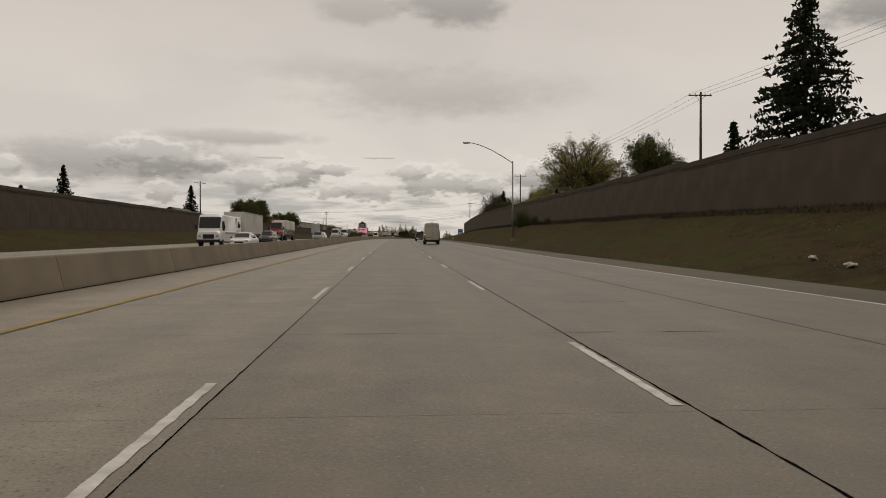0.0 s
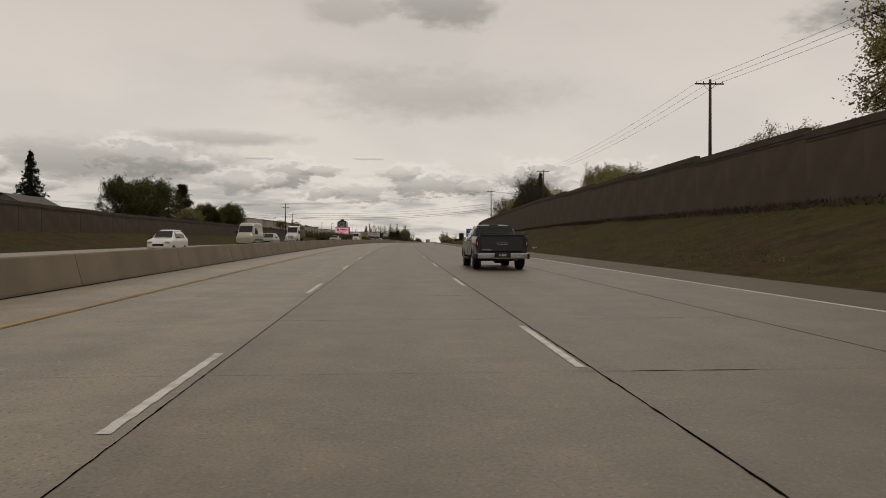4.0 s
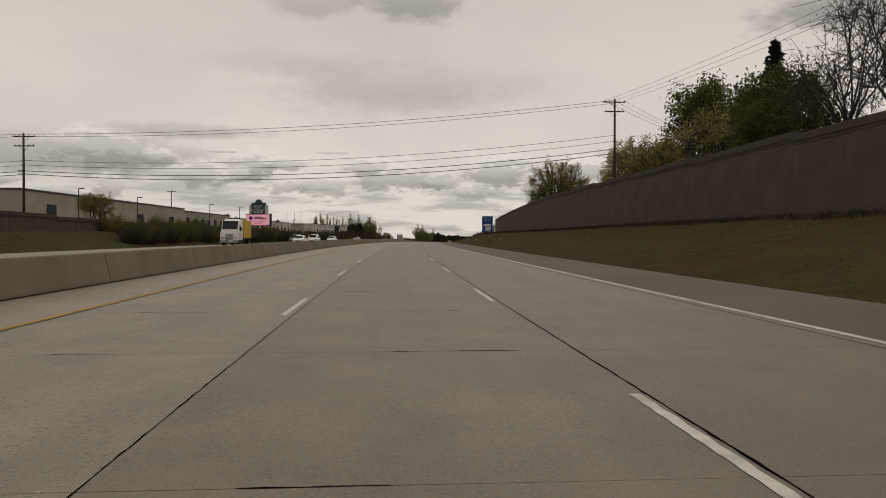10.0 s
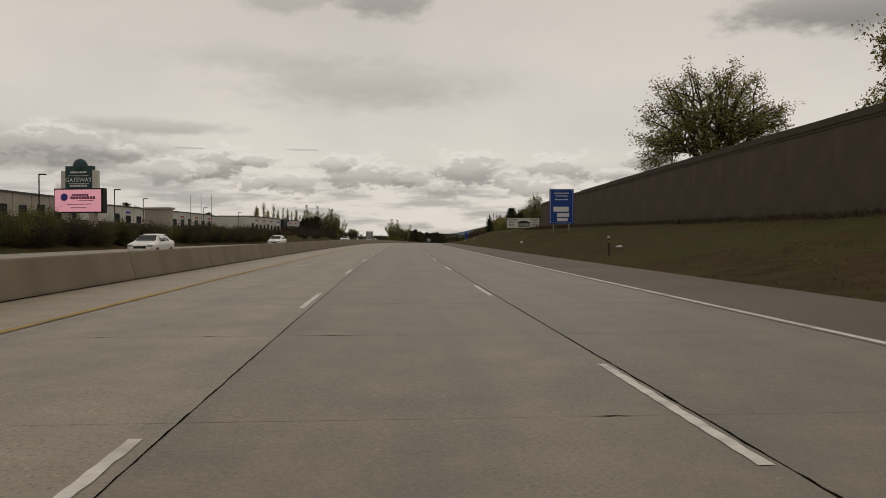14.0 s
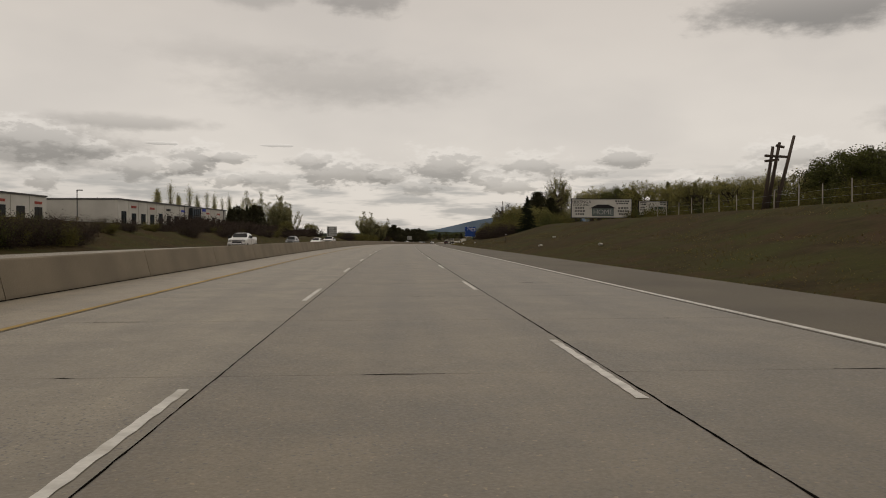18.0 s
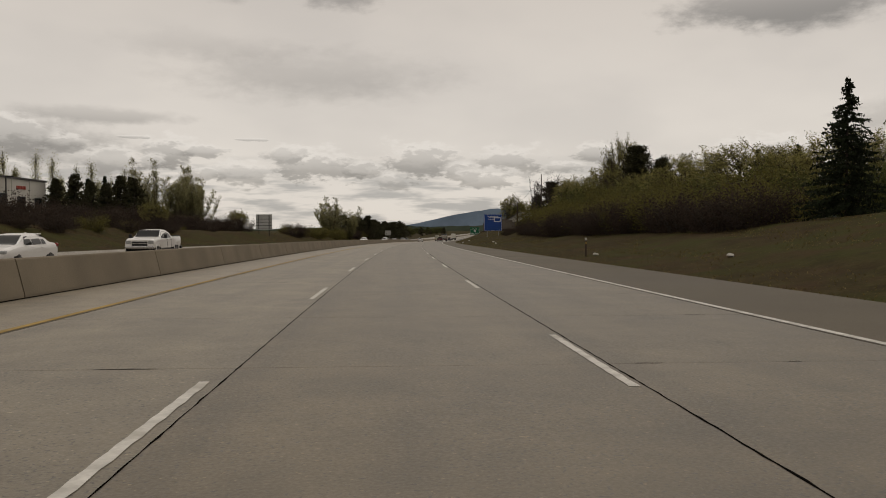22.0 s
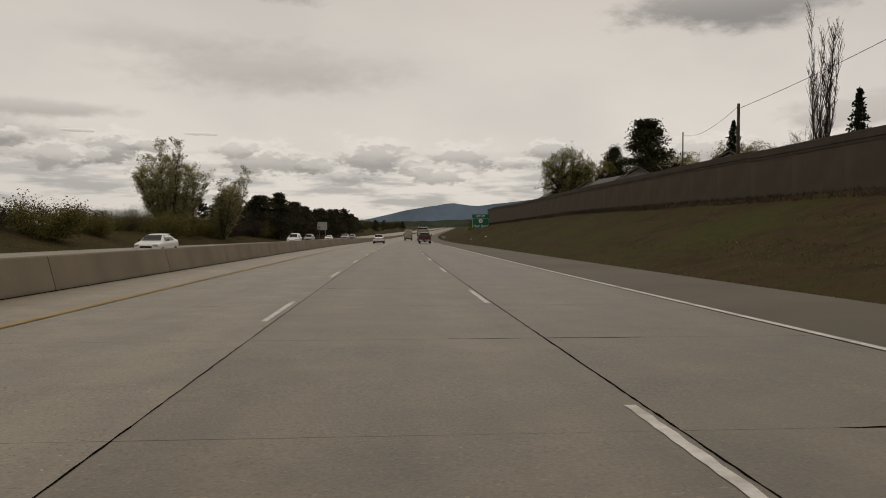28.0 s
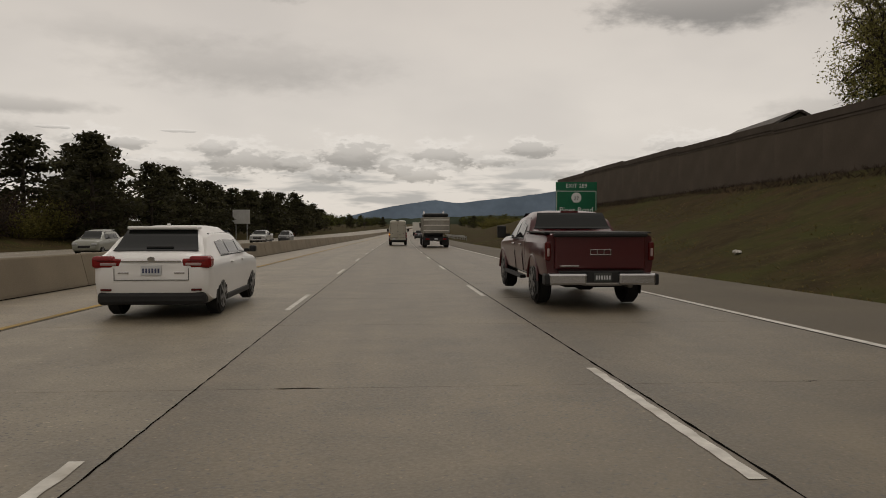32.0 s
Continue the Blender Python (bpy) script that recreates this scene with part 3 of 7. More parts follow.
tagged(share("edge_line", ribbon("edge_line", S_ALL, -26.0, -25.85, 0.003, M_WHITE), opposite), "white edge line")
tagged(share("inner_line", ribbon("inner_line", S_ALL, -11.6, -11.45, 0.003, M_YELLOW), opposite), "yellow edge line")

# lane slabs: the middle lane slab by slab, the lanes beside it joined
SLAB = 4.57
slab_bm = bmesh.new()
box(slab_bm, (0.0325, SLAB / 2, -0.1), (LANE + 0.057, SLAB - 0.007, 0.2))
slab_uv = slab_bm.loops.layers.uv.new("UVMap")
for fc in slab_bm.faces:
    for lp in fc.loops:
        lp[slab_uv].uv = (lp.vert.co.x, lp.vert.co.y)
slab_me = mesh_of(slab_bm, "slab", M_SLAB)
SLAB_0 = 5.5 - 4 * SLAB


def slab_pose(s, off):
    a, b = at(s, off), at(s + SLAB, off)
    d = b - a
    return pose(a.x, a.y, a.z, math.degrees(math.atan2(d.z, math.hypot(d.x, d.y))), 0, math.degrees(math.atan2(-d.x, d.y)))


def slab_run(name, s0, s1, off, mat=M_SLAB, wider=0.0):
    """Joined slabs of a lane between two stations."""
    v, f, uv = [], [], []
    k = s0
    w, q = LANE / 2 - 0.004 + wider / 2, 0.0035
    while k < s1:
        n = len(v)
        for ss, oo in ((k + q, off - w), (k + q, off + w), (k + SLAB - q, off + w), (k + SLAB - q, off - w)):
            v.append(at(ss, oo, 0.0))
        for ss, oo in ((k + q, off - w), (k + q, off + w), (k + SLAB - q, off + w), (k + SLAB - q, off - w)):
            v.append(at(ss, oo, -0.1))
        f += [(n, n + 1, n + 2, n + 3), (n, n + 4, n + 5, n + 1), (n + 1, n + 5, n + 6, n + 2), (n + 2, n + 6, n + 7, n + 3), (n + 3, n + 7, n + 4, n)]
        uv += [(-w, k), (w, k), (w, k + SLAB), (-w, k + SLAB)] * 2
        k += SLAB
    me = raw(name, v, f, mat)
    ul = me.uv_layers.new(name="UVMap")
    for lp in me.loops:
        ul.data[lp.index].uv = uv[lp.vertex_index]
    return tagged(share(name, me, road), kind="stuff")


slab_run("left_lane_slabs", SLAB_0 - 20 * SLAB, 1150, -LANE, M_SLAB_LEFT)
slab_run("right_lane_slabs", SLAB_0 - 20 * SLAB, 1150, LANE + 0.0325, M_SLAB_OUTER, -0.065)
slab_run("far_lane_slabs", SLAB_0 + 195 * SLAB, 1150, 0.0325, M_SLAB, 0.065)
slab_run("near_lane_slabs", SLAB_0 - 20 * SLAB, SLAB_0 - 0.1, 0.0325, M_SLAB, 0.065)
tagged(share("far_pavement", ribbon("far_pavement", np.arange(1150, 2600, 30.0), -5.5, 5.5, 0.0, M_SLAB), road), kind="stuff")

# paint
tagged(share("right_edge_line", ribbon("right_edge_line", S_ALL, edge_right(S_ALL) - 0.065, edge_right(S_ALL) + 0.065, 0.005, M_WHITE), road), "solid white edge line")
tagged(share("left_edge_line", ribbon("left_edge_line", S_ALL, -5.69, -5.55, 0.005, M_YELLOW), road), "worn solid yellow edge line")
dash_bm = bmesh.new()
for k in range(20):
    y0, y1 = -3.4 + k * 0.17, -3.4 + (k + 1) * 0.17
    quad(dash_bm, (-0.054 + 0.008 * (k % 2), y0, 0), (0.052 - 0.007 * (k % 3), y0, 0), (0.052 - 0.007 * ((k + 1) % 3), y1, 0), (-0.054 + 0.008 * ((k + 1) % 2), y1, 0))
bmesh.ops.remove_doubles(dash_bm, verts=dash_bm.verts, dist=0.001)
dash_me = mesh_of(dash_bm, "lane_dash", M_WHITE)
PERIOD = 12.19
dashes = thing("lane_markings", Matrix(), "broken white lane lines on grey concrete", "road marking", kind="structure")
for base, off in ((9.1, HALF - 0.035), (6.8, -HALF - 0.15)):
    for k in range(-2, 84):
        s = base + k * PERIOD + (float(np.interp(base + k * PERIOD, [250, 360, 520, 640, 790, 900], [0, -0.25, -0.55, -0.68, -0.55, -0.5])) if off < 0 else 0.0)
        a, b = at(s - 3.4, off), at(s, off)
        d = b - a
        share("lane_dash", dash_me, dashes, pose(b.x, b.y, b.z + 0.005, math.degrees(math.atan2(d.z, math.hypot(d.x, d.y))), 0, math.degrees(heading(s))))

# cracked joints: ragged dark gaps where the filler has gone
crack_rng = np.random.default_rng(58)
cv, cf = [], []
for k in range(-4, 210):
    for lane in (-1, 0, 1):
        for _ in range(int(crack_rng.integers(0, 3))):
            mid, half = lane * LANE + crack_rng.uniform(-1.5, 1.5), crack_rng.uniform(0.05, 0.42)
            n0, m = len(cv), 6
            for j in range(m):
                o = np.clip(mid + half * (2 * j / (m - 1) - 1), lane * LANE - 1.8, lane * LANE + 1.8)
                w = (0.004 + 0.016 * crack_rng.random()) * (0.35 if j in (0, m - 1) else 1.0)
                sj = SLAB_0 + k * SLAB + crack_rng.normal(0, 0.006)
                cv += [at(sj - w, o, 0.0025), at(sj + w, o, 0.0025)]
            cf += [(n0 + 2 * j, n0 + 2 * j + 2, n0 + 2 * j + 3, n0 + 2 * j + 1) for j in range(m - 1)]
tagged(share("joint_cracks", raw("joint_cracks", cv, cf, M_SEAM), road), "dark ragged cracks along the cross joints", kind="stuff")

# ---- median barrier ----
SEG = 9.15
prof = [(0.30, 0.0), (0.295, 0.06), (0.20, 0.45), (0.115, 0.80), (0.095, 0.83)]
ring = [(x, z) for x, z in prof] + [(-x, z) for x, z in reversed(prof)]
bv = [(x, y, z) for y in (0.009, SEG - 0.009) for x, z in ring]
n = len(ring)
bf = [(i, (i + 1) % n, n + (i + 1) % n, n + i) for i in range(n)] + [tuple(range(n))[::-1], tuple(range(n, 2 * n))]
seg_me = raw("barrier_segment", bv, bf, M_BARRIER)
barrier = thing("median_barrier", Matrix(), "tan concrete median barrier of jointed segments, dust-stained", "barrier", kind="structure")
for k in range(-6, 119):
    a, b = at(k * SEG, -8.35), at((k + 1) * SEG, -8.35)
    d = b - a
    share("barrier_segment", seg_me, barrier, pose(a.x, a.y, a.z - 0.005, math.degrees(math.atan2(d.z, math.hypot(d.x, d.y))), 0, math.degrees(math.atan2(-d.x, d.y))))
fb = ribbon("far_barrier", np.arange(119 * SEG, 2500, 30.0), -8.5, -8.2, 0.83, M_BARRIER, 0.85)
tagged(share("far_barrier", fb, barrier), kind="stuff")


# thin dark ribbon: shadow line at the barrier foot laid in as colour, with grit
tagged(share("barrier_dirt", ribbon("barrier_dirt", S_ALL[S_ALL < 1400], -8.04, -7.93, 0.004, M_SEAM), road), "dark strip for the shadow line and grit along the barrier foot")

# ---- noise walls ----
def noise_wall(name, s0, s1, off_fn, top_fn, tall, label):
    w = thing(name, Matrix(), label, "noise wall", kind="structure")
    bm = bmesh.new()
    box(bm, (0, 2.5, -tall / 2), (0.22, 4.992, tall))
    box(bm, (0, 2.5, -1.3), (0.236, 4.992, 0.9))
    pm = mesh_of(bm, "panel", M_WALL)
    bm = bmesh.new()
    box(bm, (0, 2.5, 0.0), (0.40, 5.0, 0.42), 0.03)
    box(bm, (0, 2.5, -0.28), (0.30, 4.99, 0.16))
    cm = mesh_of(bm, "coping", M_CAP)
    k, i = s0, 0
    while k < s1:
        j = s0 + (i // 3) * 15.0
        o, top = float(off_fn(k)), float(top_fn(j + 7.5))
        a, b = at(k, o, 0), at(k + 5, float(off_fn(k + 5)), 0)
        mid = at(j + 7.5, o, 0).z
        yaw = math.degrees(math.atan2(-(b.x - a.x), b.y - a.y))
        share("panel", pm, w, pose(a.x, a.y, mid + top - 0.3, 0, 0, yaw))
        share("coping", cm, w, pose(a.x, a.y, mid + top - 0.21, 0, 0, yaw))
        k, i = k + 5.0, i + 1
    return w


noise_wall("wall_east", -63, 511, lambda s: np.interp(s, [0, 400, 512], [22, 22, 23.5]), lambda s: np.interp(s, [-60, 130, 230, 300, 390, 460, 512], [6.7, 6.9, 7.2, 6.9, 7.5, 7.3, 7.1]), 6.0, "dark brown concrete noise wall with coping on a grass bank")
noise_wall("wall_east_far", 745, 968, lambda s: 22.0, lambda s: np.interp(s, [745, 778, 800, 833, 846, 900, 950, 1130], [3.9, 5.3, 6.4, 6.8, 7.0, 7.5, 8.5, 8.6]), 6.0, "dark brown concrete noise wall above a grass slope")
noise_wall("wall_west", -60, 395, lambda s: -40.0, lambda s: np.interp(s, [-60, 80, 150, 220, 330, 395], [6.3, 6.2, 5.5, 4.5, 4.2, 3.0]), 5.0, "brown concrete noise wall beyond the opposite carriageway")

# ---- plants ----
def tubes_mesh(segs, name, mat, sides=5):
    v, f = [], []
    full = sides
    for a, b, ra, rb in segs:
        sides = full if ra > 0.035 else 3
        a, b = np.array(a, float), np.array(b, float)
        d = b - a
        d = d / (np.linalg.norm(d) + 1e-9)
        u = np.cross(d, (0.3, 0.9, 0.1))
        u /= np.linalg.norm(u) + 1e-9
        w = np.cross(d, u)
        n = len(v)
        for p, r in ((a, ra), (b, rb)):
            for k in range(sides):
                t = 2 * math.pi * k / sides
                v.append(p + r * (math.cos(t) * u + math.sin(t) * w))
        f += [(n + k, n + (k + 1) % sides, n + sides + (k + 1) % sides, n + sides + k) for k in range(sides)]
    return raw(name, v, f, mat, True)


def leaves_mesh(pts, size, name, mat, rng, slim=0.6, up=0.0, corners=4):
    """A small leaf clump (one quad, or one triangle) at every point, each turned its own way."""
    pts = np.asarray(pts, float)
    n = len(pts)
    d = rng.normal(size=(n, 3)) + (0, 0, up)
    d /= np.linalg.norm(d, axis=1)[:, None]
    e = np.cross(d, rng.normal(size=(n, 3)))
    e /= np.linalg.norm(e, axis=1)[:, None] + 1e-9
    sz = size * rng.uniform(0.6, 1.4, n)[:, None]
    a, b = d * sz * 0.5, e * sz * 0.5 * slim
    ring_of = [pts - a, pts + b, pts + a, pts - b] if corners == 4 else [pts - a + b, pts + a, pts - a - b]
    v = np.stack(ring_of, 1).reshape(-1, 3)
    return raw(name, v, np.arange(corners * n).reshape(-1, corners).tolist(), mat)


def limb_tree(rng, height, spread, stems=3, limbs=13, low=0.16, fork=0.24, thick=1.0, twigs=5, shell=0.80, full=2.0):
    """Limbs that reach into a rounded, uneven dome: segments and the points of the outer twigs."""
    segs, tips = [], []
    c, rx, rz = np.array([0, 0, height * (0.5 + low * 0.5)]), height * 0.46 * spread, height * (0.5 - low * 0.5)

    def bend(a, b, ra, rb, n=4, lift=0.12):
        p = np.array(a, float)
        ln = np.linalg.norm(b - a)
        for k in range(1, n + 1):
            u = k / n
            q = a * (1 - u) + b * u + np.array([0, 0, lift * ln * math.sin(math.pi * u)]) + rng.normal(0, 0.025 * ln, 3) * (u < 1)
            segs.append((p, q, ra + (rb - ra) * (k - 1) / n, ra + (rb - ra) * u))
            p = q
        return p
    feet = []
    for k in range(stems):
        t = 2 * math.pi * (k + rng.uniform(0, 0.5)) / stems
        top = np.array([math.cos(t) * rx * 0.14 * (stems > 1), math.sin(t) * rx * 0.14 * (stems > 1), height * fork * rng.uniform(0.8, 1.25)])
        bend(np.array([0.10 * math.cos(t), 0.10 * math.sin(t), -0.3]), top, height * 0.020 * thick, height * 0.014 * thick, 3, 0.0)
        feet.append(top)
    for k in range(limbs):
        t, e = 2 * math.pi * (k * 0.618 + rng.uniform(-0.06, 0.06)), math.asin(rng.uniform(-0.45, 1.0))
        d = np.array([math.cos(t) * math.cos(e), math.sin(t) * math.cos(e), math.sin(e)])
        end = c + d * (rx, rx, rz) * rng.uniform(0.50, 0.72)
        foot = min(feet, key=lambda q: np.linalg.norm(q[:2] - end[:2]))
        bend(foot, end, height * 0.011 * thick, height * 0.006 * thick, 4, 0.08)
        for j in range(6):
            d2 = d + rng.normal(0, 0.42, 3)
            d2 /= np.linalg.norm(d2)
            d2 /= (math.hypot(d2[0], d2[1]) ** full + abs(d2[2]) ** full) ** (1 / full)
            end2 = c + d2 * (rx, rx, rz) * rng.uniform(shell, 1.0)
            a2 = foot + (end - foot) * rng.uniform(0.55, 1.0)
            bend(a2, end2, height * 0.0055 * thick, height * 0.0022 * thick, 3, 0.05)
            for q in range(twigs):
                a3 = a2 + (end2 - a2) * rng.uniform(0.35, 1.0)
                end3 = a3 + rng.normal(0, 1, 3) * height * 0.05 + d2 * height * 0.025
                segs.append((a3, end3, height * 0.0018, height * 0.0007))
                tips += [end3, (a3 + end3) / 2]
            tips.append(end2)
    tips = np.array(tips)
    return segs, tips


def broad_tree(name, seed, height, leaf, count, size, label, spread=1.0, stems=3, limbs=13, low=0.16, scatter=0.022, thick=1.0, twigs=5, shell=0.80, leafy=0.62, full=2.0):
    rng = np.random.default_rng(seed)
    segs, tips = limb_tree(rng, height, spread, stems, limbs, low, 0.24, thick, twigs, shell, full)
    t = thing(name, pose(0, 0, -500), label, "tree")
    share("trunk", tubes_mesh(segs, "trunk", M_BARK, 4), t)
    if count:
        tips = tips[rng.random(len(tips)) < leafy]  # leafy and bare twigs
        pts = tips[rng.integers(0, len(tips), count)] + rng.normal(0, height * scatter, (count, 3))
        share("crown", leaves_mesh(pts, size, "crown", leaf, rng, 0.7, 0.0, 3 if size < 0.3 else 4), t)
    return t


def conifer(name, seed, height, width, leaf, label, dense=1.0, bare=0.06):
    rng = np.random.default_rng(seed)
    segs, pts = [((0, 0, 0), (0, 0, height * 0.55), height * 0.016, height * 0.010), ((0, 0, height * 0.55), (0, 0, height), height * 0.010, 0.02)], []
    levels = int(height * 2.4 * dense)
    for i in range(levels):
        z = height * (bare + (0.985 - bare) * i / levels)
        reach = width * (1 - (z / height) ** 1.1) * rng.uniform(0.8, 1.1) + 0.12
        for k in range(9):
            t = rng.uniform(0, 2 * math.pi)
            r = reach * rng.uniform(0.6, 1.08)
            tip = np.array([math.cos(t) * r, math.sin(t) * r, z - r * rng.uniform(0.02, 0.30)])
            if k < 4:
                segs.append(((0, 0, z), tip, 0.04, 0.01))
            side = np.array([-math.sin(t), math.cos(t), 0])
            for u in np.linspace(0.2, 1.0, max(3, int(r * 3.4))):
                w = 0.10 + 0.16 * r * u * (1.1 - u) * 2
                for _ in range(2):
                    pts.append(np.array([0, 0, z]) * (1 - u) + tip * u + side * rng.uniform(-w, w) + (0, 0, rng.normal(0, 0.08)))
    t = thing(name, pose(0, 0, -500), label, "tree")
    share("trunk", tubes_mesh(segs, "trunk", M_BARK, 4), t)
    share("crown", leaves_mesh(np.array(pts), 0.60, "crown", leaf, rng, 0.45, -0.3), t)
    return t


def pine(name, seed, height, label, limbs=120, per=24, size=0.36):
    rng = np.random.default_rng(seed)
    segs, pts = [((0, 0, 0), (0.1, 0, height * 0.5), height * 0.018, height * 0.013), ((0.1, 0, height * 0.5), (0, 0.1, height * 0.97), height * 0.013, 0.04)], []
    for i in range(limbs):
        f = rng.uniform(0.07, 0.98)
        z = height * f
        reach = height * 0.33 * min(1.0, (1.04 - f) * 1.7) * rng.uniform(0.55, 1.05)
        t = rng.uniform(0, 2 * math.pi)
        tip = np.array([math.cos(t) * reach, math.sin(t) * reach, z + reach * rng.uniform(-0.15, 0.30)])
        segs.append(((0, 0, z), tip, 0.06, 0.02))
        for u in (0.35, 0.55, 0.72, 0.86, 1.0):
            c = np.array([0, 0, z]) * (1 - u) + tip * u
            pts.append(c + rng.normal(0, 1, (per, 3)) * (0.48, 0.48, 0.26))
    t = thing(name, pose(0, 0, -500), label, "tree")
    share("trunk", tubes_mesh(segs, "trunk", M_BARK, 5), t)
    share("crown", leaves_mesh(np.concatenate(pts), size, "crown", M_PINE, rng, 0.5, 0.4), t)
    return t


def poplar(name, seed, height, leaf, count, label, flare=1.0):
    rng = np.random.default_rng(seed)
    segs, tips = [((0, 0, 0), (0, 0, height * 0.9), height * 0.014, 0.03)], []
    for i in range(34):
        z0 = height * rng.uniform(0.06, 0.8)
        t = rng.uniform(0, 2 * math.pi)
        lean = rng.uniform(0.16, 0.42) * flare
        ln = height * rng.uniform(0.14, 0.32) * (1.1 - z0 / height)
        p = np.array([0, 0, z0])
        for k in range(4):
            q = p + np.array([math.cos(t) * lean * (1 - k * 0.2), math.sin(t) * lean * (1 - k * 0.2), 1.0]) * ln / 3
            segs.append((p, q, 0.05 - 0.01 * k, 0.042 - 0.01 * k))
            p = q
            tips.append(p)
    tips = np.array(tips)
    tips[:, 2] = np.minimum(tips[:, 2], height)
    t = thing(name, pose(0, 0, -500), label, "tree")
    share("trunk", tubes_mesh(segs, "trunk", M_BARK, 4), t)
    pts = tips[rng.integers(0, len(tips), count)] + rng.normal(0, 0.35, (count, 3)) * (1, 1, 1.6)
    share("crown", leaves_mesh(pts, 0.19, "crown", leaf, rng, 0.7, 0.0, 3), t)
    return t


def bare_poplar(name, seed, height, label, spread=1.0, leaf=None, count=0, size=0.2):
    """Many upright stems from one foot with steep fine branches, bare or in thin leaf."""
    rng = np.random.default_rng(seed)
    segs, tips = [], []
    for i in range(12):
        t, lean = rng.uniform(0, 2 * math.pi), height * rng.uniform(0.01, 0.095) * spread
        top = height * (rng.uniform(0.5, 0.95) if i else 1.0)
        p = np.array([0.25 * math.cos(t), 0.25 * math.sin(t), -0.2])
        for k in range(8):
            u = (k + 1) / 8
            b = 1 - (1 - u) ** 2
            q = np.array([math.cos(t) * lean * b, math.sin(t) * lean * b, top * u]) + rng.normal(0, 0.07, 3) * (1, 1, 0)
            segs.append((p, q, 0.0055 * height * (1.05 - u + 1 / 8), 0.0055 * height * (1.05 - u)))
            for _ in range(6):
                a = p + (q - p) * rng.uniform(0, 1)
                t2, ln = rng.uniform(0, 2 * math.pi), height * rng.uniform(0.04, 0.11)
                out = 0.28 * spread ** 0.7
                c = a + np.array([math.cos(t2) * out, math.sin(t2) * out, 1]) * ln
                segs.append((a, c, 0.022, 0.009))
                for _ in range(3):
                    d = a + (c - a) * rng.uniform(0.3, 1)
                    t3 = rng.uniform(0, 2 * math.pi)
                    e = d + np.array([math.cos(t3) * 0.4, math.sin(t3) * 0.4, 1]) * height * 0.03
                    segs.append((d, e, 0.011, 0.006))
                    tips += [e, (d + e) / 2]
            p = q
    t = thing(name, pose(0, 0, -500), label, "tree")
    share("branchwork", tubes_mesh(segs, "branchwork", M_BARK, 3), t)
    if count:
        tips = np.array(tips)
        pts = tips[rng.integers(0, len(tips), count)] + rng.normal(0, 0.16, (count, 3))
        share("crown", leaves_mesh(pts, size, "crown", leaf, rng, 0.7, 0.0, 3 if size < 0.3 else 4), t)
    return t


def shrub(name, seed, height, width, leaf, count, label, size=0.22):
    rng = np.random.default_rng(seed)
    segs, pts = [], []
    for i in range(26):
        t, r = rng.uniform(0, 2 * math.pi), width * math.sqrt(rng.uniform(0, 1))
        top = np.array([math.cos(t) * r, math.sin(t) * r, height * rng.uniform(0.5, 1.0) * (1 - 0.45 * (r / width) ** 2)])
        base = np.array([math.cos(t) * r * 0.35, math.sin(t) * r * 0.35, -0.1])
        mid = (base + top) / 2 + rng.normal(0, 0.12, 3)
        segs += [(base, mid, 0.03, 0.022), (mid, top, 0.022, 0.006)]
        m = count // 26
        u = rng.uniform(0.12, 1.0, m)[:, None]
        pts.append(base * (1 - u) + top * u + rng.normal(0, 0.20 * width / 1.5, (m, 3)))
    pts = np.concatenate(pts)
    pts[:, 2] = np.maximum(pts[:, 2], 0.02)
    t = thing(name, pose(0, 0, -500), label, "shrub")
    share("branchwork", tubes_mesh(segs, "branchwork", M_BARK, 4), t)
    share("foliage", leaves_mesh(pts, size, "foliage", leaf, rng, 0.7, 0.0, 3), t)
    return t


def ground_at(s, off):
    return float(ground_height(np.array(s), np.array(off)))


PLANTED = set()


def plant(src, s, off, top=None, base=None, turn=0.0, wide=1.0, label=""):
    """Set a plant beside the road, scaled so that its tip stands top metres over the road."""
    z = (ground_at(s, off) if base is None else base) - 0.06
    tall = src["tall"]
    k = (top - z) / tall if top is not None else 1.0
    m = stand(s, off, z, turn)
    if src not in PLANTED:
        PLANTED.add(src)
        ob = src
        ob.matrix_basis = m
    else:
        ob = copy_thing(src, m)
    ob.scale = (k * wide, k * wide, k)
    if label:
        tagged(ob, label)
    return ob


def tall(ob, h):
    ob["tall"] = h
    return ob


L_SPRING = "broad-leaved tree in thin yellow-green spring leaf"
T_A = tall(broad_tree("broadleaf_tree", 11, 12, M_LEAF, 15000, 0.18, L_SPRING + " with open branches", 0.95), 12)
T_B = tall(broad_tree("broadleaf_tree", 23, 12, M_LEAF, 15000, 0.185, L_SPRING + ", many-stemmed", 1.15, 5, 15, 0.08), 12)
T_C = tall(broad_tree("broadleaf_tree", 31, 11, M_LEAFDARK, 17000, 0.23, "dense dark green broad-leaved tree", 0.95, 2, 15, 0.06, 0.03), 11)
T_D = tall(broad_tree("bare_tree", 47, 12, M_TWIG, 1400, 0.12, "almost bare tree with fine budding twigs", 0.75, 2, 13, 0.16, 0.022, 0.55, 9), 12)
T_P = tall(bare_poplar("broadleaf_tree", 53, 13, "tall pale upright tree with early catkins and leaves", 3.2, M_LEAFPALE, 17000, 0.18), 13)
T_E = tall(broad_tree("broadleaf_tree", 57, 12, M_LEAF, 25000, 0.16, "rounded open tree in thin green leaf", 0.98, 2, 24, 0.10, 0.021, 1.2, 6, 0.88, 0.78, 3.2), 12)
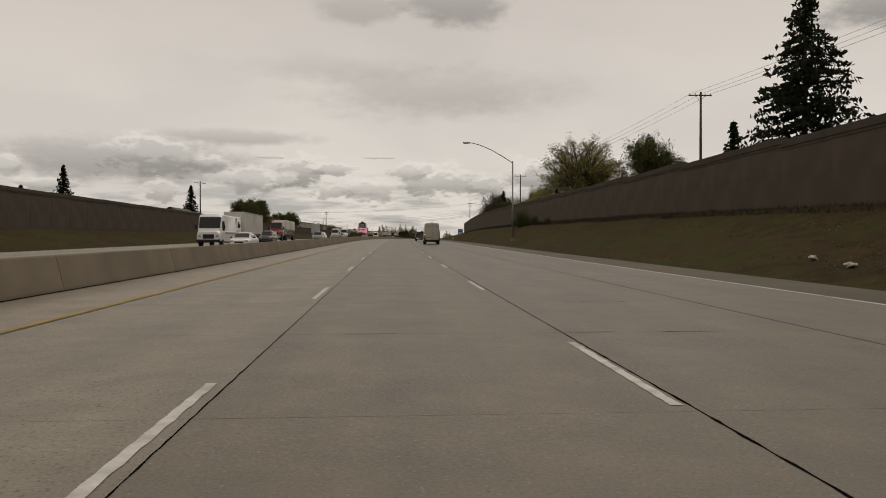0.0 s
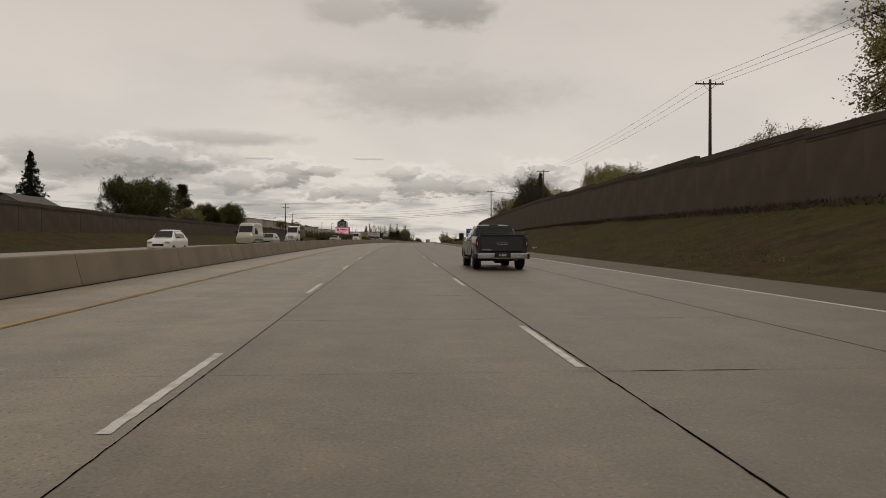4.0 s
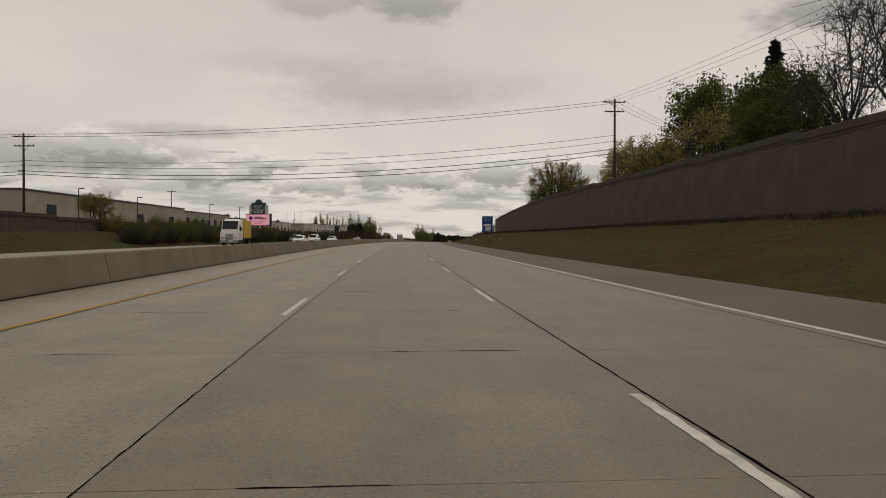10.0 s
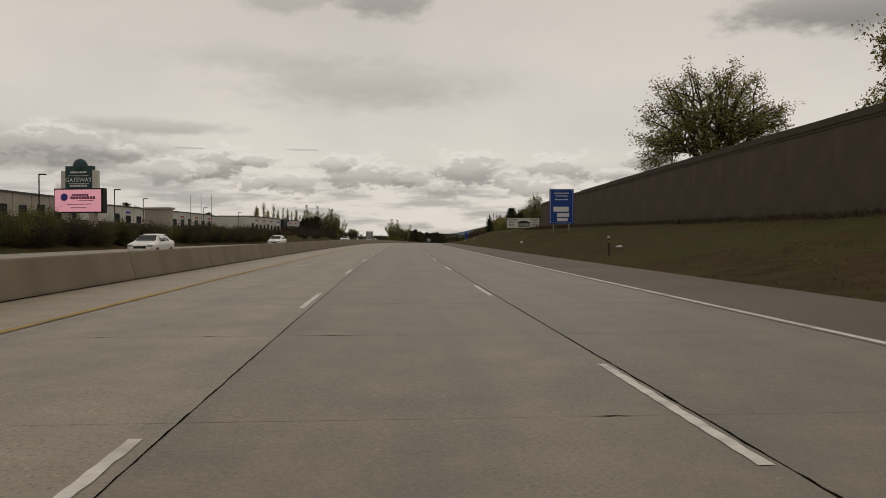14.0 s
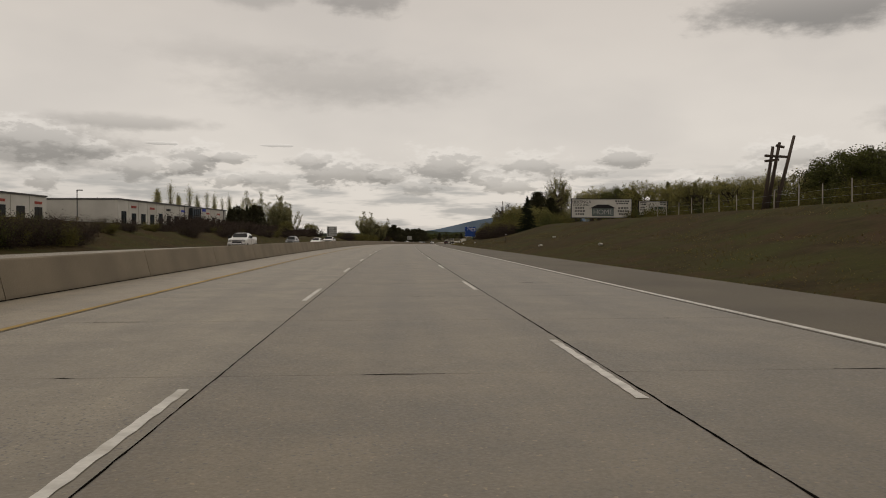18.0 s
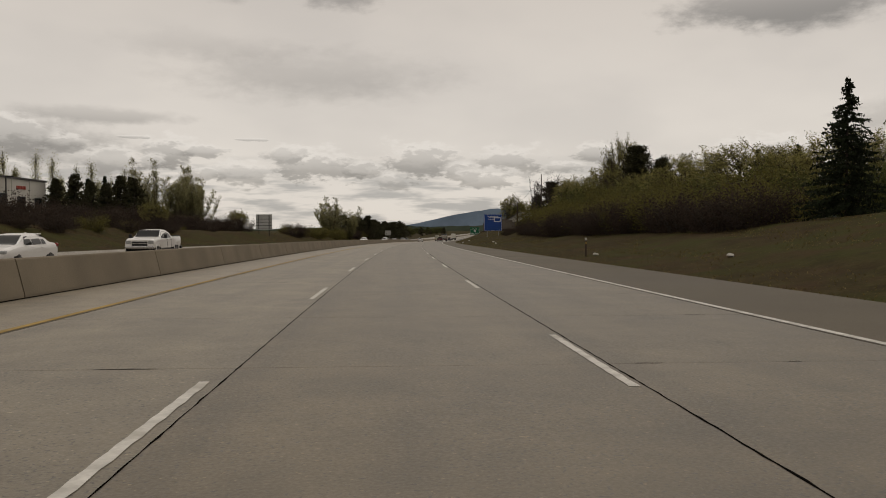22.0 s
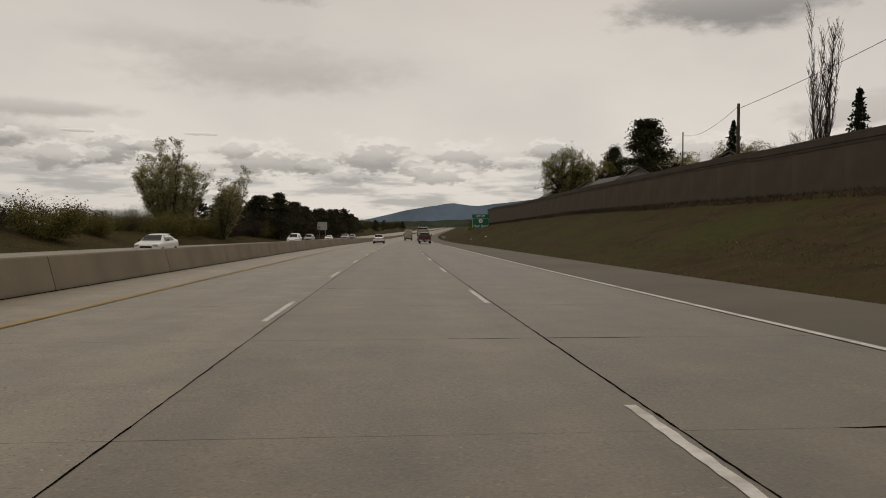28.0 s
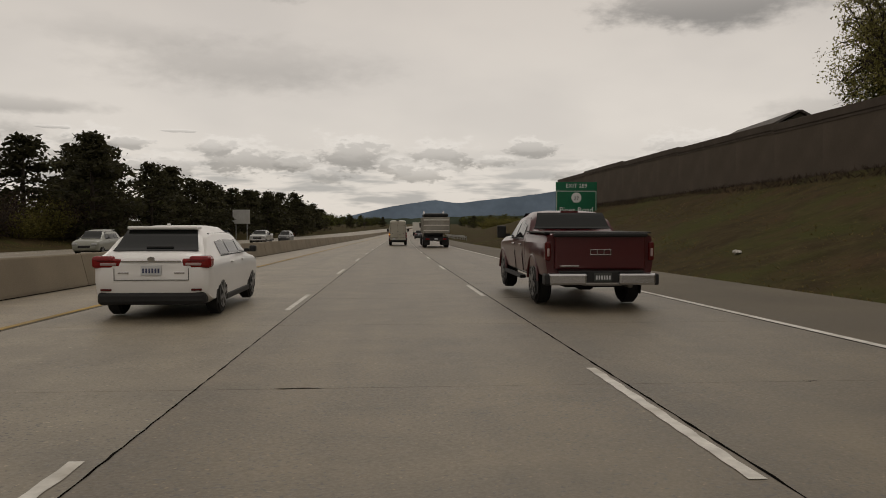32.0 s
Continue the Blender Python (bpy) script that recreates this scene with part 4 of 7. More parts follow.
C_A = tall(conifer("spruce_tree", 61, 16, 4.6, M_NEEDLE, "dark green pointed spruce tree"), 16)
C_B = tall(conifer("spruce_tree", 67, 10, 2.7, M_NEEDLE, "small dark pointed conifer"), 10)
C_C = tall(conifer("fir_tree", 71, 20, 8.3, M_NEEDLE, "large dark fir with ragged drooping boughs", 0.9, 0.05), 20)
P_A = tall(pine("pine_tree", 73, 13, "dark rounded pine with open clumps of needles"), 13)
P_B = tall(pine("pine_tree", 79, 12, "dark bushy pine beside the road"), 12)
P_F = tall(pine("pine_tree", 75, 13, "dark rounded pine in the far roadside row", 62, 8, 0.62), 13)
P_G = tall(pine("pine_tree", 77, 12, "dark bushy pine in the far roadside row", 60, 8, 0.62), 12)
T_F = tall(broad_tree("broadleaf_tree", 33, 11, M_LEAFDARK, 1900, 0.50, "distant dark green broad-leaved tree", 0.95, 1, 9, 0.06, 0.03), 11)
O_A = tall(poplar("poplar_tree", 83, 14, M_LEAFPALE, 1500, "narrow upright poplar, nearly bare"), 14)
O_B = tall(poplar("poplar_tree", 89, 14, M_LEAFPALE, 7000, "narrow upright poplar in pale spring leaf"), 14)
O_C = tall(bare_poplar("poplar_tree", 91, 14, "tall bare poplar of many upright stems"), 14)
S_A = tall(shrub("shrub", 97, 3.0, 2.2, M_SHRUB, 5200, "olive green roadside shrub", 0.12), 3.0)
S_B = tall(shrub("shrub", 101, 4.0, 2.6, M_SHRUB, 9000, "tall olive green roadside thicket", 0.12), 4.0)
S_C = tall(shrub("brush", 103, 2.2, 2.0, M_TWIG, 4200, "leafless reddish-brown roadside brush", 0.095), 2.2)
S_D = tall(shrub("shrub", 107, 3.2, 2.0, M_LEAFDARK, 6500, "dense dark evergreen bush", 0.13), 3.2)

RIGHT = [(C_C, 112.4, 62, 40.5), (C_B, 66, 30, 11.6), (C_B, 72, 33, 10), (T_E, 151, 36.6, 19.9, 1.15), (T_A, 158, 39, 18.5), (T_C, 120, 40, 16.9), (T_C, 131, 46, 15.5), (C_B, 148, 31, 10.5),
         (T_A, 294, 53, 20), (T_B, 283, 50, 17.5), (T_A, 329, 54.5, 23.4, 0.75), (T_B, 314, 53, 21.5, 0.75), (T_D, 318, 32.4, 20.6, 0.8), (T_D, 327, 34, 21.3, 0.8), (C_A, 351, 40, 22.7), (T_C, 343, 37, 17.5),
         (T_C, 369, 39.6, 21.6), (T_B, 358, 37, 17.0), (T_A, 380, 36, 15), (T_E, 470, 37, 20.9, 1.13), (T_A, 448, 54, 25.5), (T_B, 440, 50, 22.5), (T_A, 421, 48, 17.5), (T_B, 183, 40, 13), (T_A, 195, 42, 12.5), (C_B, 205, 36, 10.5), (T_C, 338, 33, 13.5),
         (C_A, 560, 70, 12.5), (T_A, 575, 80, 13.5), (T_B, 600, 95, 14.5), (T_A, 650, 50, 14), (T_C, 662, 48, 13), (T_B, 690, 55, 15.5), (T_A, 700, 52, 14.5), (C_C, 635.6, 23.5, 9.8, 0.9), (P_A, 716.8, 36.0, 15.6, 1.15), (P_B, 716.5, 40.0, 13.9, 1.0), (C_B, 807.7, 52.2, 23.2, 1.0),
         (C_A, 718, 56, 15.7), (C_A, 783, 93, 24.6), (T_E, 789.9, 51.8, 25.6, 0.6), (T_D, 776, 47, 21), (T_B, 752, 34, 14), (T_A, 744, 30, 12.4), (T_D, 758.2, 29.2, 14.9, 1.25), (T_D, 763, 33, 14.0, 1.1), (T_B, 764, 35, 14.6, 0.8), (T_B, 781, 46.6, 19.5, 1.0), (T_B, 690, 33, 10.4), (T_B, 705, 33, 10.8),
         (O_C, 815, 31.8, 18.2), (C_A, 873, 70, 24.3), (C_A, 842, 37, 14.2), (T_E, 912.5, 32.8, 18.7, 0.84), (T_C, 914.5, 34.0, 14.6, 1.15), (T_A, 915, 38.6, 17.6, 1.1), (P_A, 912, 49, 24.6, 1.2), (P_B, 918, 44, 20), (T_A, 905, 66, 20), (T_A, 930, 62, 21), (T_D, 838, 44, 13.5),
         (P_B, 924, 52, 18), (T_B, 598, 44, 10.1, 1.4), (T_B, 597, 47.5, 10.3, 1.4), (T_A, 588, 45, 9.4, 1.4), (T_B, 587, 49, 9.8, 1.4), (T_B, 576, 46, 9.4, 1.5), (T_A, 575, 51, 9.5, 1.5), (T_C, 560, 44, 9.6, 1.4), (T_C, 553, 42, 9.2, 1.4), (T_C, 545, 42, 9.0, 1.4),
         (T_B, 566, 48, 9.3, 1.5), (C_B, 617, 50, 11.1), (T_B, 631, 52, 12.3, 1.3), (T_A, 622, 50, 11.4, 1.3), (T_B, 731, 60, 18.6, 1.3), (T_A, 757, 60, 20, 1.2), (O_C, 647, 38.6, 10.2), (O_C, 655, 42, 10.5)]
for k, (src, s, off, top, *w) in enumerate(RIGHT):
    plant(src, s, off, top, turn=67.0 * k, wide=w[0] if w else 1.0 + 0.12 * math.sin(k * 2.3))
LEFT = [(C_A, 139, -60, 13.9), (C_B, 128, -62, 9.5), (C_B, 133, -66, 9.2), (C_B, 120, -64, 9.6), (C_A, 260, -74, 18.7), (T_C, 346, -58, 12.2), (T_C, 340.5, -56.6, 11.2), (T_C, 352, -60, 11.4), (T_C, 317.4, -56.6, 10.8), (T_C, 326, -57.5, 9.6), (P_A, 318, -63.4, 16.0), (T_B, 296, -54, 9.0),
        (T_C, 280.4, -58, 14.5), (T_C, 271, -57, 13.2), (T_C, 262.6, -58, 13.4), (P_B, 308, -66, 13.0), (T_A, 406, -56, 9.2), (T_A, 386, -46, 8.0),
        (T_P, 791, -71, 20.4), (T_P, 789, -67.5, 19.8), (T_P, 791.5, -64, 18.6), (T_P, 788, -61.2, 18.4), (T_P, 786, -58.6, 18.2), (T_P, 784.7, -55.9, 17.9), (T_P, 783, -53.2, 15.8),
        (T_P, 892, -39, 16.6), (T_P, 884, -38, 15.8), (T_P, 900, -33.5, 13.2), (O_A, 894, -37, 14.5), (P_A, 949, -32, 12.0), (P_B, 957, -34, 11.5), (P_A, 943, -36, 11), (P_B, 968, -32, 10.5), (P_A, 979, -33, 11), (P_B, 990, -33, 10), (P_A, 1003, -34, 10.5), (P_B, 1018, -33, 10),
        (P_A, 1032, -33, 10.5), (P_B, 1050, -32, 11), (P_A, 1066, -32, 11.5), (P_B, 1078, -30, 12), (P_A, 1094, -32, 11), (P_B, 1112, -34, 10), (P_A, 1135, -35, 10), (P_B, 1160, -36, 9.5), (T_C, 1190, -40, 9), (T_C, 1225, -40, 8), (P_A, 930, -40, 9.5), (P_B, 915, -42, 9.0),
        (T_A, 716, -40, 7.0), (T_A, 801, -50, 9.0), (T_A, 795, -47, 8.0)]
LEFT += [(O_A if k % 3 else O_B, 706 + 5.6 * k + 1.5 * math.sin(k * 2.2), -75 + 1.2 * (k % 3), 17.9 + 2.0 * math.sin(k * 1.9)) for k in range(15)]
LEFT += [(C_B if k % 3 else P_G, 722 + 2.1 * k, -58 - 1.3 * (k % 3), 10.8 + 0.16 * k + 0.9 * math.sin(k * 2.7)) for k in range(18)]
for k, (src, s, off, top) in enumerate(LEFT):
    src = {P_A: P_F, P_B: P_G, T_C: T_F}.get(src, src) if s > 905 else src
    plant(src, s, off, top, turn=53.0 * k, wide=(1.4 if s > 910 and src in (P_F, P_G) else 1.55 if src is T_P and s > 850 else 1.0) + 0.12 * math.sin(k * 1.7))
for k in range(34):
    s = 925 + 8.6 * k
    plant((P_F, P_G, T_F)[k % 3], s, -38 - 3.0 * (k % 4), 10.3 + 1.8 * math.sin(k * 2.1), turn=71.0 * k, wide=1.5)
for k in range(30):
    plant((T_F, P_G, T_F)[k % 3], 1180 + 17 * k, -44 - 5 * (k % 5), 8.5 + 2.0 * math.sin(k * 1.3), turn=31.0 * k, wide=1.3)
for k in range(22):
    plant((T_F, T_F, P_F)[k % 3], 1150 + 24 * k, 34 + 6 * (k % 4), 7.0 + 0.15 * k + 1.0 * math.sin(k * 1.7), turn=47.0 * k, wide=1.3)
for k in range(14):
    plant((T_F, P_G)[k % 2], 640 + 14 * k, -100 - 8 * (k % 3), 13 + 2 * math.sin(k * 1.1), turn=29.0 * k, wide=1.2)
# thickets and brush
rs = random.Random(17)
for k in range(36):
    s = 642 + k * 2.55
    plant(S_B if k % 3 else S_A, s, 23.5 + rs.uniform(-2.5, 2.5), float(np.interp(s, [642, 660, 690, 720, 760], [5.0, 6.0, 6.6, 7.6, 9.0])) * rs.uniform(0.82, 1.06), turn=rs.uniform(0, 360), wide=1.1)
for k in range(28):
    s = 640 + k * 3.3
    plant(S_B if k % 2 else S_D, s, 31 + rs.uniform(-3, 3), float(np.interp(s, [640, 665, 690, 720, 750], [6.8, 7.8, 9.0, 9.8, 12.0])) * rs.uniform(0.86, 1.06), turn=rs.uniform(0, 360), wide=1.2)
for k in range(24):
    plant((S_B, S_D, S_A)[k % 3], 538 + 3.6 * k, 40 + rs.uniform(-1.5, 1.5), rs.uniform(5.8, 7.0), turn=rs.uniform(0, 360), wide=1.3)
for k in range(39):
    plant(S_C, 641 + 2.3 * k + rs.uniform(-1, 1), 20.3 + rs.uniform(-0.8, 0.8), rs.uniform(3.4, 5.0), turn=rs.uniform(0, 360), wide=1.1)
for k in range(7):
    plant(S_C, 737 + k * 4.6 + rs.uniform(-1, 1), 19.5 + rs.uniform(-2, 2), rs.uniform(2.7, 3.6), turn=rs.uniform(0, 360), wide=0.8)
for k in range(97):
    plant((S_C, S_D, S_C, S_A)[k % 4], 362 + 2.1 * k + rs.uniform(-0.6, 0.6), -32.6 + rs.uniform(-0.7, 0.7), rs.uniform(2.7, 3.7), turn=rs.uniform(0, 360), wide=1.1)
for k in range(26):
    plant(S_D if k % 3 else S_B, 372 + k * 3.4, -36.5 + rs.uniform(-2, 2), rs.uniform(3.4, 5.0), turn=rs.uniform(0, 360), wide=1.2)
for k in range(46):
    plant(S_C, 640 + 3.3 * k, -46.5 + rs.uniform(-2, 2), rs.uniform(5.4, 6.8), turn=rs.uniform(0, 360), wide=1.1)
for k in range(44):
    plant(S_C if k % 4 else S_A, 520 + k * 5.2, -38 + rs.uniform(-3, 3), rs.uniform(3.3, 4.4), turn=rs.uniform(0, 360), wide=1.3)
for k in range(40):
    plant((S_C, S_A, S_B)[k % 3], 806 + k * 3.9, -37 + rs.uniform(-4, 3), rs.uniform(4.0, 6.0), turn=rs.uniform(0, 360), wide=1.2)
for s, off, top in ((121, 20, 5.9), (119.8, 19.6, 4.6), (112.6, 20.6, 4.3), (104, 20.8, 3.8), (133, 20.4, 4.2)):
    plant(S_D, s, off, top, turn=s * 3, wide=0.72)
for k in range(9):
    plant(S_A, 1036 + 9 * k, 25 + 4 * (k % 3), 4.6 + 0.5 * (k % 4), turn=40 * k, wide=1.5)

# grass blades and weeds over the near banks
rng = np.random.default_rng(3)


def blades(name, count, s0, s1, o0, o1, tallness, label, mat, foot=None):
    s = rng.uniform(s0, s1, count)
    u = rng.uniform(0, 1, count) ** 1.4
    lo = toe_right(s) + 0.15 if o0 > 0 else np.full(count, o0)
    lo = lo if foot is None else np.full(count, foot)
    o = lo + (o1 - lo) * u
    x, y, z = grid_at(s, o)
    z = z + ground_height(s, o) - 0.03
    h = tallness * rng.uniform(0.4, 1.3, count)
    t = rng.uniform(0, 2 * math.pi, count)
    w = 0.016 + 0.026 * rng.random(count)
    lean = rng.normal(0, 0.9, (count, 2)) * h[:, None]
    a = np.stack([x - w * np.cos(t), y - w * np.sin(t), z], 1)
    b = np.stack([x + w * np.cos(t), y + w * np.sin(t), z], 1)
    c = np.stack([x + lean[:, 0], y + lean[:, 1], z + h], 1)
    v = np.stack([a, b, c], 1).reshape(-1, 3)
    ob = new(name, raw(name, v, np.arange(3 * count).reshape(-1, 3).tolist(), mat))
    return tagged(ob, label, "grass", kind="stuff")


blades("bank_grass", 150000, -5, 960, 1, 22, 0.075, "dry brown and green grass blades on the road bank", M_GRASS)
blades("bank_weeds", 26000, -5, 960, 1, 20, 0.07, "low tufts of green weeds on the road bank", M_WEED)
blades("wall_foot_weeds", 26000, -5, 512, 1, 21.85, 0.26, "dead brown weeds along the foot of the noise wall", M_TWIG, 20.3)
blades("wall_foot_weeds", 12000, 742, 966, 1, 21.85, 0.26, "dead brown weeds along the foot of the noise wall", M_TWIG, 20.3)
blades("far_bank_grass", 22000, 400, 1000, -31, -39, 0.2, "dull brown grass on the opposite bank", M_GRASS)

# ---- far hills ----
HILL = at(867)


def ridge(name, bearings, dist, z_low, mat, label, rough_k):
    v, f = [], []
    rg = np.random.default_rng(9)
    az = np.linspace(bearings[0][0], bearings[-1][0], 160)
    el = np.interp(az, [b[0] for b in bearings], [b[1] for b in bearings])
    el = el + np.convolve(rg.normal(0, rough_k, 160), np.ones(5) / 5, "same")
    for a, e in zip(az, el):
        for dd, zz in ((0, z_low), (250, None), (520, z_low - 40)):
            d = dist + dd
            h = (dist + 250) * math.tan(radians(e)) if zz is None else zz
            v.append((HILL.x + d * math.sin(radians(a)), HILL.y + d * math.cos(radians(a)), HILL.z + h))
    for i in range(159):
        for k in range(2):
            f.append((3 * i + k, 3 * i + 3 + k, 3 * i + 4 + k, 3 * i + 1 + k))
    ob = new(name, raw(name, v, f, mat, True))
    return tagged(ob, label, "mountain", kind="structure")


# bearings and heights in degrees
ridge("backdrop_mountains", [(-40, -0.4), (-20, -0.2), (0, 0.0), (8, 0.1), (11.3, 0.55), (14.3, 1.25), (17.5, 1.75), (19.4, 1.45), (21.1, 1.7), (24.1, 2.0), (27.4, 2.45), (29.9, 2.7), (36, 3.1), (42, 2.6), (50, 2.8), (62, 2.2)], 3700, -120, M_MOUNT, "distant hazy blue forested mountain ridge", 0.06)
ridge("backdrop_ridge", [(-45, 0.10), (-25, 0.2), (-5, 0.15), (5, 0.2), (9, 0.35), (12, 0.25), (16, 0.35), (20, 0.5), (25, 0.65), (35, 0.6), (50, 0.5)], 2700, -70, M_RIDGE, "low dark wooded rise in the distance", 0.12)


# ---- poles, lamps and cables ----
def utility_pole(s, off, top, arms=2, turn=0.0, label="brown timber utility pole with crossarm"):
    z = ground_at(s, off)
    p = thing("utility_pole", stand(s, off, z, turn), label, "utility pole")
    h = top - z
    bm = bmesh.new()
    rod(bm, (0, 0, -0.2), (0, 0, h), 0.17, 0.11, 10)
    part("post", bm, M_POLE, p, smooth=True)
    for k in range(arms):
        zz = h - 0.35 - 1.1 * k
        bm = bmesh.new()
        box(bm, (0, 0.14, zz), (2.6 - 0.3 * k, 0.10, 0.12), 0.01)
        arm = part("crossarm", bm, M_POLE, p)
        for x in (-1.15, -0.55, 0.55, 1.15):
            bm = bmesh.new()
            rod(bm, (x * (1 - 0.1 * k), 0.14, zz + 0.06), (x * (1 - 0.1 * k), 0.14, zz + 0.24), 0.045, 0.03, 6)
            part("insulator", bm, M_STEEL, arm)
        bm = bmesh.new()
        rod(bm, (-0.6, 0.16, zz), (0, 0.16, zz - 0.6), 0.02, 0.02, 5)
        rod(bm, (0.6, 0.16, zz), (0, 0.16, zz - 0.6), 0.02, 0.02, 5)
        part("brace", bm, M_STEEL, p)
    return p


utility_pole(80, 32.7, 16.7, 1)
utility_pole(173, 27.5, 15.0, 1)
utility_pole(268, 29.1, 15.6, 1)
utility_pole(358.4, 24.6, 17.2, 2, label="tall timber utility pole with double crossarms")
utility_pole(361, -44, 13.2, 2, label="timber utility pole with crossarms and transformer")
utility_pole(169, -44, 12.9, 1, 40)
utility_pole(491, -72, 15.0, 1)
utility_pole(448.7, 47.7, 21.9, 0, label="plain timber pole behind the noise wall")
utility_pole(819.4, 27.5, 11.9, 0, label="plain timber pole above the noise wall")
utility_pole(776.1, 29.1, 16.2, 0, label="tall thin timber pole above the bank")
utility_pole(905, 54, 21.4, 0, label="plain timber pole behind the noise wall")
utility_pole(806, 60, 12.5, 1)
z_st = ground_at(547.3, 30.0)
stack = thing("timber_pole_stack", stand(547.3, 30.0, z_st), "leaning bundle of old timber poles with crossarms", "timber poles")
for a, b in (((-0.5, 0, -0.2), (0.35, 0.1, 5.2)), ((-0.05, 0.3, -0.2), (1.15, 0.6, 5.6)), ((0.4, -0.2, -0.2), (2.8, 1.4, 6.25))):
    bm = bmesh.new()
    rod(bm, a, b, 0.17, 0.12, 9)
    part("pole", bm, M_POLE, stack, smooth=True)
for x, y, z, w, tilt in ((0.55, -0.05, 4.4, 1.9, 3), (0.1, -0.25, 4.05, 1.2, -6), (0.85, -0.1, 5.2, 0.7, 12)):
    bm = bmesh.new()
    box(bm, (0, 0, 0), (w, 0.14, 0.2), 0.02, pose(0, 0, 0, 0, tilt, 0).to_3x3())
    part("crossarm", bm, M_POLE, stack).location = (x, y, z)

# pasture fence along the bank's top
fence = thing("wire_fence", Matrix(), "pale fence posts with thin wires along the bank top", "fence")
fence_tops = []
for k in range(17):
    p = at(516 + 3.3 * k, 28.0 + 0.1 * math.sin(k * 2.0))
    zg = ground_at(516 + 3.3 * k, 28.0)
    hh = 1.5 + 0.25 * math.sin(k * 3.1)
    bm = bmesh.new()
    rod(bm, (p.x, p.y, p.z + zg - 0.1), (p.x + 0.03 * math.sin(k), p.y, p.z + zg + hh), 0.045, 0.04, 7)
    part("post", bm, M_STUCCO2, fence)
    fence_tops.append((p.x, p.y, p.z + zg))
for hgt in (0.5, 1.0):
    bm = bmesh.new()
    for a, b in zip(fence_tops[:-1], fence_tops[1:]):
        rod(bm, (a[0], a[1], a[2] + hgt), (b[0], b[1], b[2] + hgt), 0.006, 0.006, 4)
    part("wire", bm, M_STEEL, fence)


def cable(a, b, sag, r=0.02):
    a, b = Vector(a), Vector(b)
    pts = []
    for k in range(21):
        u = k / 20
        p = a.lerp(b, u)
        p.z -= sag * 4 * u * (1 - u)
        pts.append(p)
    side = (b - a).cross(Vector((0, 0, 1))).normalized() * r
    v = [p + o for p in pts for o in (side, Vector((0, 0, r)), -side, Vector((0, 0, -r)))]
    f = [(4 * i + k, 4 * i + (k + 1) % 4, 4 * i + 4 + (k + 1) % 4, 4 * i + 4 + k) for i in range(20) for k in range(4)]
    return tagged(new("overhead_cable", raw("overhead_cable", v, f, M_WIRE)), "thin black overhead power cable between poles", "cable", "overhead cables")


for dz, sag, r in ((-0.15, 1.0, 0.022), (-0.5, 1.1, 0.02), (-4.3, 1.4, 0.022), (-5.0, 1.5, 0.022), (-5.9, 1.6, 0.035), (-6.4, 1.7, 0.035)):
    cable(at(358.4 + 0.2 * dz, 24.6, 17.2 + dz), at(361 + 0.2 * dz, -44, 13.2 + dz * 0.75), sag, r)
    cable(at(361, -44, 13.2 + dz * 0.75), at(372, -130, 15 + dz * 0.75), sag, r)
for k in (-1.1, 0.0, 1.1):
    cable(at(80, 32.7 + k, 16.5), at(173, 27.5 + k, 14.8), 1.0, 0.013)
    cable(at(-20, 36 + k, 17.0), at(80, 32.7 + k, 16.5), 1.0, 0.013)
    cable(at(173, 27.5 + k, 14.8), at(268, 29.1 + k, 15.4), 1.0, 0.013)
    cable(at(268, 29.1 + k, 15.4), at(358.4, 24.6 + k, 17.0), 1.0, 0.013)
    cable(at(358.4, 24.6 + k, 17.0), at(420, 62 + k, 20), 1.0)
cable(at(819.4, 27.5, 11.7), at(906, 54, 21.2), 1.2)
cable(at(819.4, 27.5, 11.5), at(776.1, 29.1, 16.0), 0.8)


def highway_lamp(s, off):
    z = ground_at(s, off)
    p = thing("street_lamp", stand(s, off, z, 0), "tall grey highway lamp with a long curved arm", "street lamp")
    bm = bmesh.new()
    rod(bm, (0, 0, 0), (0, 0, 0.3), 0.22, 0.22, 12)
    part("base", bm, M_STEEL, p)
    bm = bmesh.new()
    rod(bm, (0, 0, 0.3), (0, 0, 10.2 - z), 0.13, 0.075, 10)
    part("pole", bm, M_STEEL, p, smooth=True)
    bm = bmesh.new()
    pts = [(0, 0, 10.0 - z), (-1.2, 0, 10.75 - z), (-2.6, 0, 11.55 - z), (-3.9, 0, 12.1 - z), (-4.9, 0, 12.38 - z), (-5.3, 0, 12.4 - z)]
    tube(bm, pts, 0.05, 8)
    part("arm", bm, M_STEEL, p, smooth=True)
    bm = bmesh.new()
    box(bm, (-5.65, 0, 12.40 - z), (0.85, 0.34, 0.17), 0.06)
    head = part("lamp_head", bm, M_STEEL, p)
    bm = bmesh.new()
    box(bm, (-5.68, 0, 12.30 - z), (0.55, 0.26, 0.05), 0.02)
    part("lens", bm, M_LAMPGLASS, head)
    return p


highway_lamp(91.6, 14.0)


